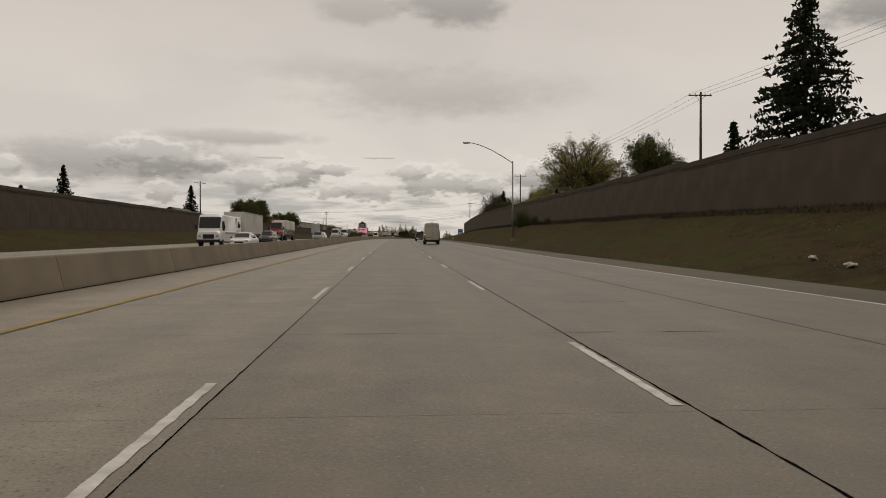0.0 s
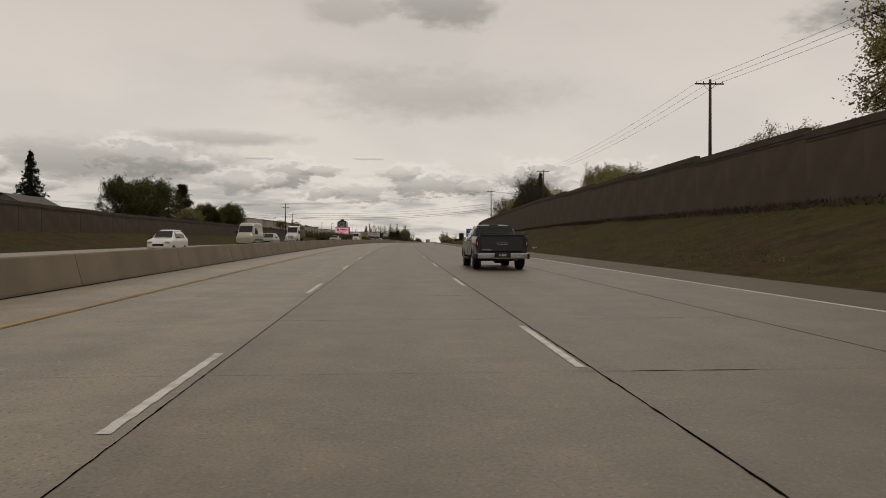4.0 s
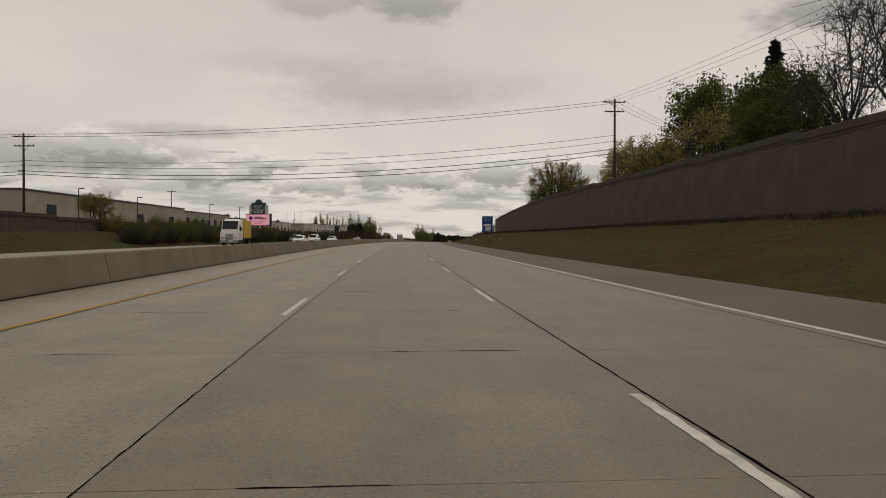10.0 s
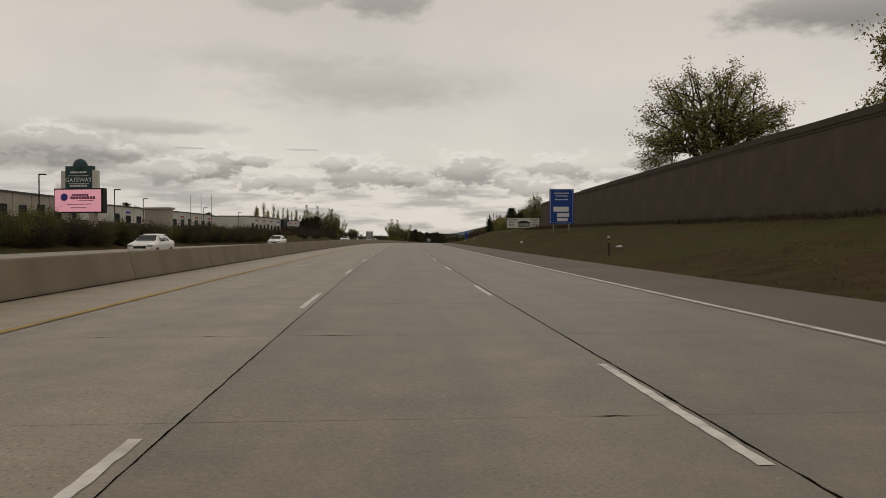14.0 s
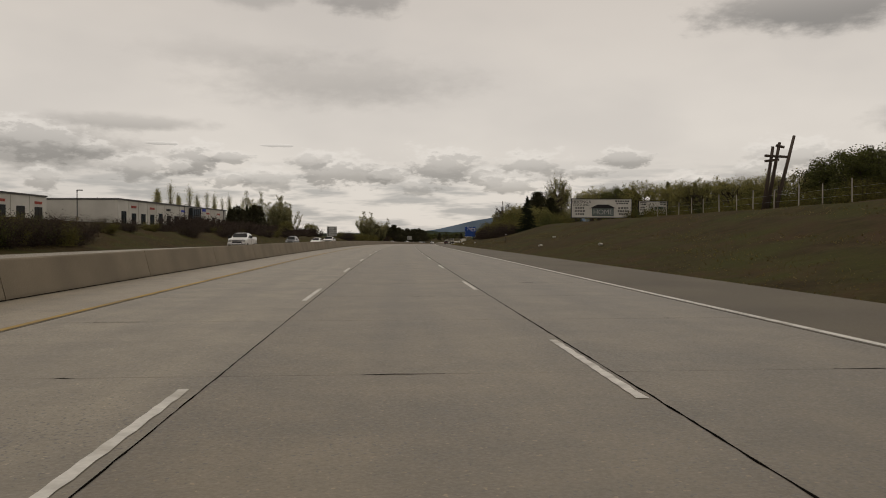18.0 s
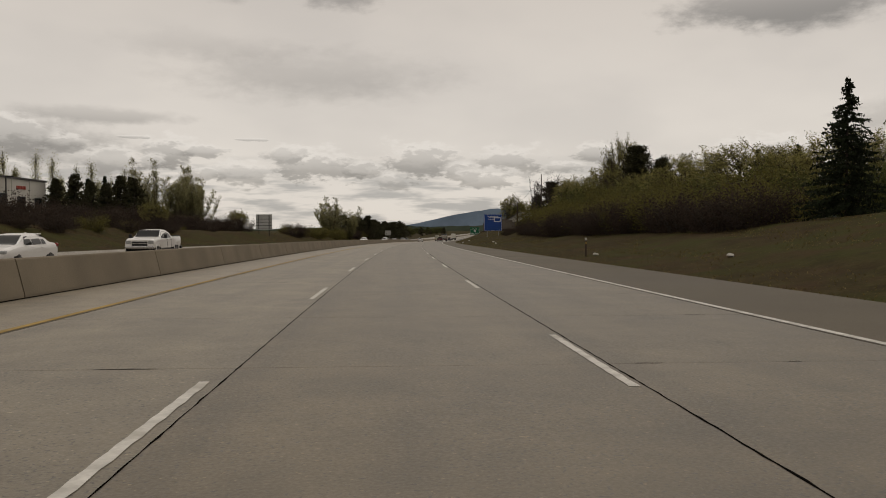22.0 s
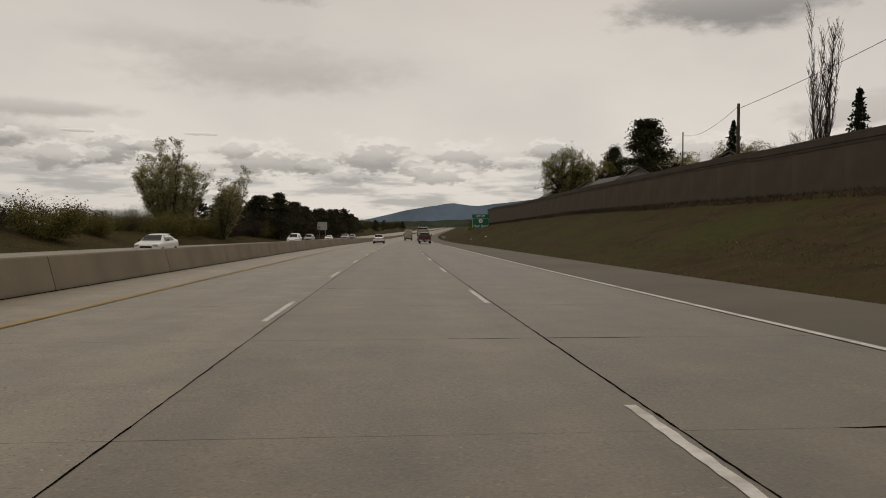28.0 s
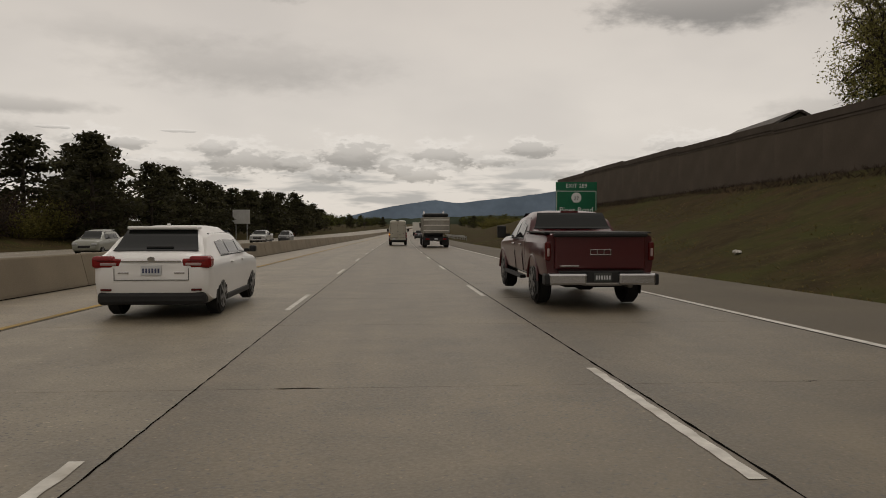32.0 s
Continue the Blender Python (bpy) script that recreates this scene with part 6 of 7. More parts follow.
def dense(secs, n=5):
    """More cross-sections, run smoothly through the given ones without overshoot."""
    a = np.array(sorted(secs), float)
    y, v = a[:, 0], a[:, 1:]
    h, d = np.diff(y), np.diff(v, axis=0) / np.diff(y)[:, None]
    m = np.zeros_like(v)
    both = d[:-1] * d[1:] > 0
    m[1:-1] = np.where(both, 2 * d[:-1] * d[1:] / np.where(both, d[:-1] + d[1:], 1), 0)
    m[0], m[-1] = d[0], d[-1]
    out = []
    for i in range(len(h)):
        for u in np.arange(n) / n:
            p = (2*u**3 - 3*u**2 + 1) * v[i] + (u**3 - 2*u**2 + u) * h[i] * m[i] + (3*u**2 - 2*u**3) * v[i+1] + (u**3 - u**2) * h[i] * m[i+1]
            out.append((float(y[i] + u * h[i]), *map(float, p)))
    return out + [tuple(a[-1])]


def hull(secs):
    """Skin over cross-sections (y, zb, zw, zt, wb, ww, wt), front to back or back to front."""
    bm = bmesh.new()
    rings = []
    for y, *r in secs:
        h = half_ring(*r)
        pts = [(x, y, z) for x, z in h] + [(-x, y, z) for x, z in reversed(h[1:-1])]
        rings.append([bm.verts.new(p) for p in pts])
    n = len(rings[0])
    for a, b in zip(rings[:-1], rings[1:]):
        for i in range(n):
            bm.faces.new((a[i], a[(i + 1) % n], b[(i + 1) % n], b[i]))
    bm.faces.new(rings[0][::-1])
    bm.faces.new(rings[-1])
    bmesh.ops.recalc_face_normals(bm, faces=bm.faces[:])
    return bm


def side_x(secs, y, z):
    """Half width of the hull at y and z."""
    ss = sorted(secs)
    for a, b in zip(ss[:-1], ss[1:]):
        if a[0] <= y <= b[0]:
            u = (y - a[0]) / max(b[0] - a[0], 1e-6)
            r = [p + (q - p) * u for p, q in zip(a[1:], b[1:])]
            h = half_ring(*r)
            zs, xs = [p[1] for p in h[2:8]], [p[0] for p in h[2:8]]
            return float(np.interp(z, zs, xs))
    return 0.9


def side_pane(secs, corners, sign, out=0.012):
    """A pane on the hull's side; corners (y, z) in order."""
    bm = bmesh.new()
    (y0, z0), (y1, z1), (y2, z2), (y3, z3) = corners
    n = 4
    grid = []
    for i in range(n + 1):
        row = []
        for j in range(3):
            u, v = i / n, j / 2
            y = (y0 + (y1 - y0) * u) * (1 - v) + (y3 + (y2 - y3) * u) * v
            z = (z0 + (z1 - z0) * u) * (1 - v) + (z3 + (z2 - z3) * u) * v
            row.append(bm.verts.new((sign * (side_x(secs, y, z) + out), y, z)))
        grid.append(row)
    for i in range(n):
        for j in range(2):
            bm.faces.new((grid[i][j], grid[i + 1][j], grid[i + 1][j + 1], grid[i][j + 1]))
    bmesh.ops.recalc_face_normals(bm, faces=bm.faces[:])
    bmesh.ops.solidify(bm, geom=bm.faces[:], thickness=0.012)
    return bm


def slope_pane(secs, ya, yb, inset=0.9, out=0.014):
    """A pane that lies on the hull's sloping top between two stations."""
    ss = np.array(sorted(secs), float)
    bm = bmesh.new()
    rows = []
    for y in np.linspace(ya, yb, 7):
        z, w = float(np.interp(y, ss[:, 0], ss[:, 3])), float(np.interp(y, ss[:, 0], ss[:, 6]))
        slope = (np.interp(y + 0.02, ss[:, 0], ss[:, 3]) - np.interp(y - 0.02, ss[:, 0], ss[:, 3])) / 0.04
        nr = Vector((0, -slope, 1)).normalized() * out
        rows.append([bm.verts.new((w * inset * x, y + nr.y, z + nr.z)) for x in (-1, -0.5, 0, 0.5, 1)])
    for p, q in zip(rows[:-1], rows[1:]):
        for i in range(4):
            bm.faces.new((p[i], p[i + 1], q[i + 1], q[i]))
    bmesh.ops.recalc_face_normals(bm, faces=bm.faces[:])
    bmesh.ops.solidify(bm, geom=bm.faces[:], thickness=0.01)
    return bm


def wheel(parent, x, y, r, w, sign, rim=None):
    bm = bmesh.new()
    bmesh.ops.create_cone(bm, cap_ends=True, segments=32, radius1=r, radius2=r, depth=w, matrix=pose(x, y, r, 0, 90, 0))
    es = [e for e in bm.edges if e.calc_length() < r * 0.5 and len(e.link_faces) == 2 and abs(e.verts[0].co.x - e.verts[1].co.x) < 1e-4]
    bmesh.ops.bevel(bm, geom=es, offset=w * 0.16, segments=3, affect="EDGES")
    wh = part("wheel", bm, M_TYRE, parent, "black tyre", True)
    wh.data.set_sharp_from_angle(angle=radians(35))
    xo = x + sign * (w / 2 + 0.002)
    bm = bmesh.new()
    bmesh.ops.create_cone(bm, cap_ends=True, segments=28, radius1=r * 0.66, radius2=r * 0.66, depth=0.012, matrix=pose(xo, y, r, 0, 90, 0))
    part("rim_well", bm, M_UNDER, wh, "dark wheel well behind the spokes")
    bm = bmesh.new()
    for k in range(28):
        t0, t1 = 2 * math.pi * k / 28, 2 * math.pi * (k + 1) / 28
        quad(bm, *((xo + sign * 0.010, y + math.cos(t) * q * r, r + math.sin(t) * q * r) for t, q in ((t0, 0.68), (t1, 0.68), (t1, 0.61), (t0, 0.61))))
    for k in range(6):
        t = 2 * math.pi * k / 6 + 0.3
        box(bm, (xo + sign * 0.014, y + math.cos(t) * r * 0.34, r + math.sin(t) * r * 0.34), (0.018, r * 0.17, r * 0.62), 0.0, pose(0, 0, 0, math.degrees(t) - 90, 0, 0).to_3x3())
    bmesh.ops.create_cone(bm, cap_ends=True, segments=14, radius1=r * 0.17, radius2=r * 0.14, depth=0.035, matrix=pose(xo + sign * 0.012, y, r, 0, 90 * sign, 0))
    part("rim", bm, rim or M_RIM, wh, "alloy spokes")


def arch(parent, x, y, r, sign):
    """Dark wheel opening on the body's side with a raised lip."""
    bm = bmesh.new()
    bmesh.ops.create_cone(bm, cap_ends=True, segments=30, radius1=r, radius2=r, depth=0.014, matrix=pose(x, y, r * 0.90, 0, 90, 0))
    bmesh.ops.bisect_plane(bm, geom=bm.verts[:] + bm.edges[:] + bm.faces[:], plane_co=(0, 0, 0.20), plane_no=(0, 0, -1), clear_outer=True)
    part("wheel_arch", bm, M_UNDER, parent)


def slab_part(name, parent, c, d, mat, bevel=0.02, label=""):
    bm = bmesh.new()
    box(bm, c, d, bevel)
    return part(name, bm, mat, parent, label)


def plate(parent, y, z, sign=-1, x=0.0, dark=False):
    p = slab_part("number_plate", parent, (x, y, z), (0.31, 0.02, 0.15), M_PLATEDARK if dark else M_PLATE, 0.004)
    for k in range(6):
        slab_part("plate_bar", p, (x - 0.115 + 0.046 * k, y + sign * 0.012, z - 0.005), (0.026, 0.008, 0.07), M_PLATE if dark else M_PLATEINK, 0.0)


def mirrors(parent, x, y, z, w=0.18, h=0.2, mat=None):
    for sgn in (-1, 1):
        bm = bmesh.new()
        box(bm, (sgn * (x + w / 2 + 0.06), y, z), (w, 0.12, h), 0.03)
        box(bm, (sgn * (x + 0.02), y, z - h * 0.25), (0.12, 0.06, 0.06))
        part("mirror", bm, mat or M_BLACK, parent)


def wheels(parent, secs, ys, r, w=0.24, rim=None, dual=0.0):
    for y in ys:
        for sgn in (-1, 1):
            x = side_x(secs, y, r)
            arch(parent, sgn * (x + 0.001), y, r * 1.16, sgn)
            wheel(parent, sgn * (x - w / 2 + 0.012), y, r, w, sgn, rim)


def body(parent, secs, mat, name="body"):
    o = part(name, hull(secs), mat, parent, "", True)
    o.data.set_sharp_from_angle(angle=radians(32))
    return o


def cargo_van(m):
    t = thing("cargo_van", m, "cream high-roofed cargo van with dark bumper, seen from behind", "van")
    secs = [(0.0, 0.60, 1.35, 2.62, 0.90, 0.965, 0.80), (0.06, 0.52, 1.35, 2.70, 0.94, 0.99, 0.84), (0.6, 0.47, 1.35, 2.76, 0.96, 1.0, 0.86), (3.2, 0.47, 1.35, 2.76, 0.96, 1.0, 0.86), (4.3, 0.47, 1.30, 2.66, 0.96, 1.0, 0.84), (4.75, 0.47, 1.25, 2.40, 0.96, 0.99, 0.80), (5.35, 0.47, 1.22, 1.62, 0.95, 0.97, 0.80), (5.85, 0.48, 1.05, 1.28, 0.92, 0.93, 0.82), (6.05, 0.45, 0.85, 1.02, 0.80, 0.82, 0.74)]
    secs = dense(secs)
    b = body(t, secs, M_CREAM)
    for sgn in (-1, 1):
        bm = bmesh.new()
        quad(bm, (sgn * 0.012, -0.012, 0.64), (sgn * 0.84, -0.012, 0.64), (sgn * 0.84, -0.012, 0.87), (sgn * 0.012, -0.012, 0.87))
        quad(bm, (sgn * 0.012, -0.012, 0.885), (sgn * 0.84, -0.012, 0.885), (sgn * 0.79, -0.012, 2.24), (sgn * 0.012, -0.012, 2.24))
        quad(bm, (sgn * 0.012, -0.012, 2.255), (sgn * 0.785, -0.012, 2.255), (sgn * 0.74, -0.012, 2.54), (sgn * 0.012, -0.012, 2.54))
        bmesh.ops.recalc_face_normals(bm, faces=bm.faces[:])
        bmesh.ops.solidify(bm, geom=bm.faces[:], thickness=0.02)
        d = part("rear_door", bm, M_CREAM, t, "cream rear door leaf")
        for z in (0.98, 1.82, 2.35):
            slab_part("hinge", d, (sgn * (0.875 - 0.05 * max(0, z - 1.2)), -0.02, z), (0.07, 0.04, 0.05), M_MOULD, 0.012)
        bm = bmesh.new()
        bmesh.ops.create_cone(bm, cap_ends=True, segments=16, radius1=0.035, radius2=0.03, depth=0.03, matrix=pose(sgn * 0.59, -0.035, 1.32, 90))
        part("lock", bm, M_BLACK, d)
        l = slab_part("tail_lamp", t, (sgn * 0.915, 0.045, 1.155), (0.14, 0.16, 0.55), M_TAIL, 0.03, "tall red tail lamp")
        slab_part("indicator", l, (sgn * 0.918, -0.035, 1.23), (0.13, 0.03, 0.13), M_AMBER if sgn < 0 else M_TAILW, 0.01, "lit amber indicator" if sgn < 0 else "")
        slab_part("clear_lens", l, (sgn * 0.918, -0.038, 0.97), (0.12, 0.02, 0.05), M_TAILW, 0.01)
        slab_part("mud_flap", t, (sgn * 0.78, 0.72, 0.42), (0.3, 0.02, 0.30), M_BLACK, 0.005)
        bm = side_pane(secs, [(3.0, 1.45), (0.7, 1.45), (0.7, 2.2), (3.0, 2.2)], sgn, 0.008)
        part("side_panel", bm, M_CREAM, t)
        part("front_window", side_pane(secs, [(4.75, 1.42), (3.75, 1.42), (3.75, 2.1), (4.45, 2.1)], sgn), M_GLASS, t)
        part("side_moulding", side_pane(secs, [(5.0, 0.72), (0.15, 0.72), (0.15, 0.90), (5.0, 0.90)], sgn, 0.025), M_MOULD, t, "dark protective side strip")
        part("side_crease", side_pane(secs, [(4.6, 1.30), (0.15, 1.33), (0.15, 1.36), (4.6, 1.33)], sgn, 0.012), M_CREAM, t)
    bm = bmesh.new()
    box(bm, (0, -0.028, 1.60), (0.014, 0.014, 1.92))
    for z, hw_ in ((0.878, 0.84), (2.248, 0.785)):
        box(bm, (0, -0.028, z), (2 * hw_, 0.012, 0.013))
    for sgn in (-1, 1):
        rod(bm, (sgn * 0.852, -0.022, 0.64), (sgn * 0.798, -0.022, 2.26), 0.009, 0.009, 5)
        rod(bm, (sgn * 0.798, -0.022, 2.26), (sgn * 0.75, -0.020, 2.55), 0.009, 0.009, 5)
    part("door_gap", bm, M_UNDER, t, "dark gaps round the rear doors")
    for sgn in (-1, 1):
        for x0, z0, x1, z1, r in ((0.10, 2.47, 0.66, 2.47, 0.010), (0.08, 2.19, 0.72, 2.19, 0.008), (0.12, 1.40, 0.45, 1.38, 0.010), (0.45, 1.38, 0.80, 1.44, 0.010), (0.52, 1.10, 0.78, 1.10, 0.008)):
            bm = bmesh.new()
            rod(bm, (sgn * x0, -0.031, z0), (sgn * x1, -0.031, z1), r, r, 5)
            part("pressed_crease", bm, M_CREAM, t)
    for sgn in (-1, 1):
        part("roof_crease", side_pane(secs, [(4.2, 2.36), (0.25, 2.40), (0.25, 2.42), (4.2, 2.38)], sgn, 0.014), M_MOULD, t)
        part("panel_line", side_pane(secs, [(3.05, 2.22), (0.65, 2.22), (0.65, 2.235), (3.05, 2.235)], sgn, 0.016), M_MOULD, t)
        part("panel_line", side_pane(secs, [(3.05, 1.42), (0.65, 1.42), (0.65, 1.435), (3.05, 1.435)], sgn, 0.016), M_MOULD, t)
        part("door_line", side_pane(secs, [(3.45, 0.95), (3.43, 0.95), (3.43, 2.3), (3.45, 2.3)], sgn, 0.014), M_UNDER, t)
        slab_part("bumper_corner", t, (sgn * 0.93, 0.10, 0.66), (0.14, 0.36, 0.34), M_BLACK, 0.05, "black bumper corner")
        slab_part("tail_lamp_base", t, (sgn * 0.925, 0.0, 0.88), (0.13, 0.10, 0.07), M_TAILW, 0.02)
    slab_part("exhaust", t, (0.55, 0.5, 0.40), (0.09, 0.9, 0.09), M_UNDER, 0.03)
    slab_part("spare_wheel", t, (0, 0.75, 0.46), (0.72, 0.72, 0.2), M_TYRE, 0.08, "spare wheel slung under the floor")
    slab_part("handle", t, (0.16, -0.04, 1.18), (0.25, 0.04, 0.045), M_BLACK, 0.015)
    slab_part("plate_strip", t, (-0.45, -0.03, 0.835), (0.70, 0.035, 0.05), M_BLACK, 0.01)
    plate(t, -0.035, 0.71, x=-0.43)
    bm = bmesh.new()
    box(bm, (0, -0.04, 0.52), (1.94, 0.28, 0.19), 0.05)
    bmp = part("rear_bumper", bm, M_BLACK, t, "black step bumper")
    for sgn in (-1, 1):
        slab_part("reflector", bmp, (sgn * 0.86, -0.185, 0.54), (0.16, 0.02, 0.07), M_TAILDARK, 0.008)
    slab_part("brake_lamp", t, (0, -0.02, 2.60), (0.26, 0.04, 0.035), M_TAILDARK, 0.01)
    bm = bmesh.new()
    bmesh.ops.create_cone(bm, cap_ends=True, segments=20, radius1=0.062, radius2=0.055, depth=0.03, matrix=pose(0, -0.04, 1.51, 90))
    bdg = part("badge", bm, M_BLACK, t, "round dark badge")
    slab_part("badge_star", bdg, (0, -0.058, 1.515), (0.022, 0.01, 0.07), M_STEEL, 0.004)
    part("windscreen", slope_pane(secs, 4.8, 5.32, 0.92), M_GLASS, t)
    mirrors(t, 1.0, 4.7, 1.65, 0.2, 0.34)
    slab_part("roof_lamp", t, (0, 0.12, 2.74), (0.34, 0.16, 0.07), M_BLACK, 0.03)
    wheels(t, secs, (1.25, 4.95), 0.405, 0.28)
    slab_part("chassis", t, (0, 2.9, 0.47), (1.1, 5.2, 0.20), M_UNDER, 0.03)
    slab_part("axle", t, (0, 1.25, 0.405), (1.5, 0.14, 0.14), M_UNDER, 0.03)
    slab_part("tow_hitch", t, (0, -0.12, 0.42), (0.12, 0.3, 0.1), M_BLACK, 0.02)
    return t


def pickup(m, paint, label, name="pickup_truck"):
    t = thing(name, m, label, "pickup truck")
    bed = [(0.05, 0.56, 1.16, 1.32, 0.93, 0.97, 0.93), (0.2, 0.52, 1.18, 1.34, 0.965, 1.0, 0.95), (1.95, 0.52, 1.18, 1.34, 0.965, 1.0, 0.95)]
    cab = [(1.97, 0.52, 1.18, 1.36, 0.965, 1.0, 0.93), (2.06, 0.48, 1.18, 1.38, 0.965, 1.0, 0.88), (2.35, 0.48, 1.18, 1.73, 0.965, 1.0, 0.75), (2.9, 0.48, 1.18, 1.78, 0.965, 1.0, 0.74), (3.6, 0.48, 1.17, 1.75, 0.965, 1.0, 0.73), (4.35, 0.48, 1.14, 1.26, 0.965, 1.0, 0.84), (5.3, 0.5, 1.08, 1.20, 0.96, 0.99, 0.87), (5.65, 0.52, 0.95, 1.08, 0.86, 0.92, 0.82)]
    cab = dense(cab)
    body(t, bed, paint, "bed")
    body(t, cab, paint, "cab")
    bm = bmesh.new()
    box(bm, (0, 1.05, 1.345), (1.62, 1.7, 0.02))
    part("bed_cover", bm, M_BLACK, t, "black bed liner")
    for sgn in (-1, 1):
        slab_part("bed_rail", t, (sgn * 0.905, 1.05, 1.345), (0.11, 1.85, 0.03), M_BLACK, 0.01)
    g = slab_part("tailgate", t, (0, 0.02, 1.00), (1.62, 0.09, 0.60), paint, 0.03)
    slab_part("tailgate_lip", g, (0, 0.0, 1.31), (1.66, 0.16, 0.07), M_BLACK, 0.02)
    bm = bmesh.new()
    for z in (0.96, 1.05):
        box(bm, (0, -0.035, z), (0.37, 0.016, 0.014), 0.003)
    for x in (-0.18, -0.06, 0.06, 0.18):
        box(bm, (x, -0.035, 1.005), (0.014, 0.016, 0.09), 0.003)
    part("badge", bm, M_CHROME, g, "chrome badge shapes")
    slab_part("side_badge", g, (-0.55, -0.032, 0.76), (0.34, 0.015, 0.03), M_CHROME, 0.004)
    bm = bmesh.new()
    for sgn in (-1, 1):
        box(bm, (sgn * 0.61, -0.09, 0.54), (0.66, 0.24, 0.21), 0.04)
    box(bm, (0, -0.06, 0.47), (0.7, 0.22, 0.10), 0.03)
    bp = part("rear_bumper", bm, M_CHROME, t, "bright chrome rear bumper")
    slab_part("bumper_step", bp, (0, -0.09, 0.665), (1.5, 0.16, 0.03), M_BLACK, 0.008)
    slab_part("bumper_middle", bp, (0, -0.06, 0.58), (0.60, 0.2, 0.16), M_BLACK, 0.02)
    slab_part("plate_recess", t, (0, -0.175, 0.575), (0.56, 0.04, 0.19), M_BLACK, 0.01)
    plate(t, -0.2, 0.575, dark=True)
    for sgn in (-1, 1):
        l = slab_part("tail_lamp", t, (sgn * 0.925, 0.06, 1.02), (0.10, 0.12, 0.34), M_TAILDARK, 0.03, "narrow smoked red tail lamp")
        slab_part("clear_lens", l, (sgn * 0.925, -0.008, 1.0), (0.045, 0.02, 0.14), M_TAILW, 0.01)
        slab_part("corner_cap", t, (sgn * 0.965, -0.03, 0.53), (0.10, 0.26, 0.2), M_BLACK, 0.03)
        part("front_window", side_pane(cab, [(4.2, 1.22), (3.2, 1.22), (3.2, 1.63), (3.75, 1.63)], sgn), M_GLASS, t)
        part("rear_side_window", side_pane(cab, [(3.1, 1.22), (2.32, 1.22), (2.45, 1.63), (3.1, 1.63)], sgn), M_GLASS, t)
        part("side_step", hull([(2.1, 0.40, 0.44, 0.47, 0.05, 0.06, 0.05), (4.3, 0.40, 0.44, 0.47, 0.05, 0.06, 0.05)]), M_BLACK, t).location = (sgn * 1.0, 0, 0)
        slab_part("door_handle", t, (sgn * 1.015, 3.3, 1.08), (0.03, 0.2, 0.04), M_CHROME, 0.01)
        slab_part("door_handle", t, (sgn * 1.015, 2.45, 1.08), (0.03, 0.2, 0.04), M_CHROME, 0.01)
        slab_part("headlamp", t, (sgn * 0.72, 5.62, 0.95), (0.34, 0.10, 0.22), M_LAMPGLASS, 0.03)
    part("rear_window", slope_pane(cab, 2.075, 2.32, 0.90), M_GLASS, t)
    part("windscreen", slope_pane(cab, 3.68, 4.28, 0.92), M_GLASS, t)
    slab_part("brake_lamp", t, (0, 2.36, 1.745), (0.36, 0.05, 0.05), M_TAILDARK, 0.01)
    slab_part("grille", t, (0, 5.64, 0.85), (1.0, 0.06, 0.28), M_BLACK, 0.02)
    slab_part("grille_bar", t, (0, 5.68, 0.87), (1.0, 0.03, 0.05), M_CHROME, 0.01)
    slab_part("front_bumper", t, (0, 5.62, 0.60), (1.8, 0.16, 0.16), M_CHROME, 0.04)
    mirrors(t, 1.0, 4.05, 1.32, 0.20, 0.28)
    wheels(t, cab, (4.95,), 0.42, 0.28)
    wheels(t, bed, (1.15,), 0.42, 0.28)
    for sgn in (-1, 1):
        for y in (1.15, 4.95):
            bm = bmesh.new()
            pts = [(sgn * 0.985, y + 0.51 * math.cos(a), 0.40 + 0.51 * math.sin(a)) for a in np.linspace(0.1, math.pi - 0.1, 15)]
            tube(bm, pts, 0.028, 7)
            part("fender_flare", bm, paint, t, "", True)
        part("window_trim", side_pane(cab, [(4.25, 1.19), (2.25, 1.19), (2.25, 1.212), (4.25, 1.212)], sgn, 0.016), M_CHROME, t, "bright window trim")
        part("door_line", side_pane(cab, [(3.16, 0.55), (3.145, 0.55), (3.145, 1.2), (3.16, 1.2)], sgn, 0.012), M_UNDER, t)
        part("door_line", side_pane(cab, [(2.24, 0.55), (2.225, 0.55), (2.225, 1.2), (2.24, 1.2)], sgn, 0.012), M_UNDER, t)
    slab_part("chassis", t, (0, 2.9, 0.46), (1.1, 5.0, 0.22), M_UNDER, 0.03)
    slab_part("axle", t, (0, 1.15, 0.40), (1.6, 0.14, 0.14), M_UNDER, 0.04)
    slab_part("differential", t, (0, 1.1, 0.40), (0.34, 0.3, 0.3), M_UNDER, 0.08)
    slab_part("exhaust", t, (0.55, 0.25, 0.42), (0.1, 0.5, 0.1), M_STEEL, 0.03)
    return t


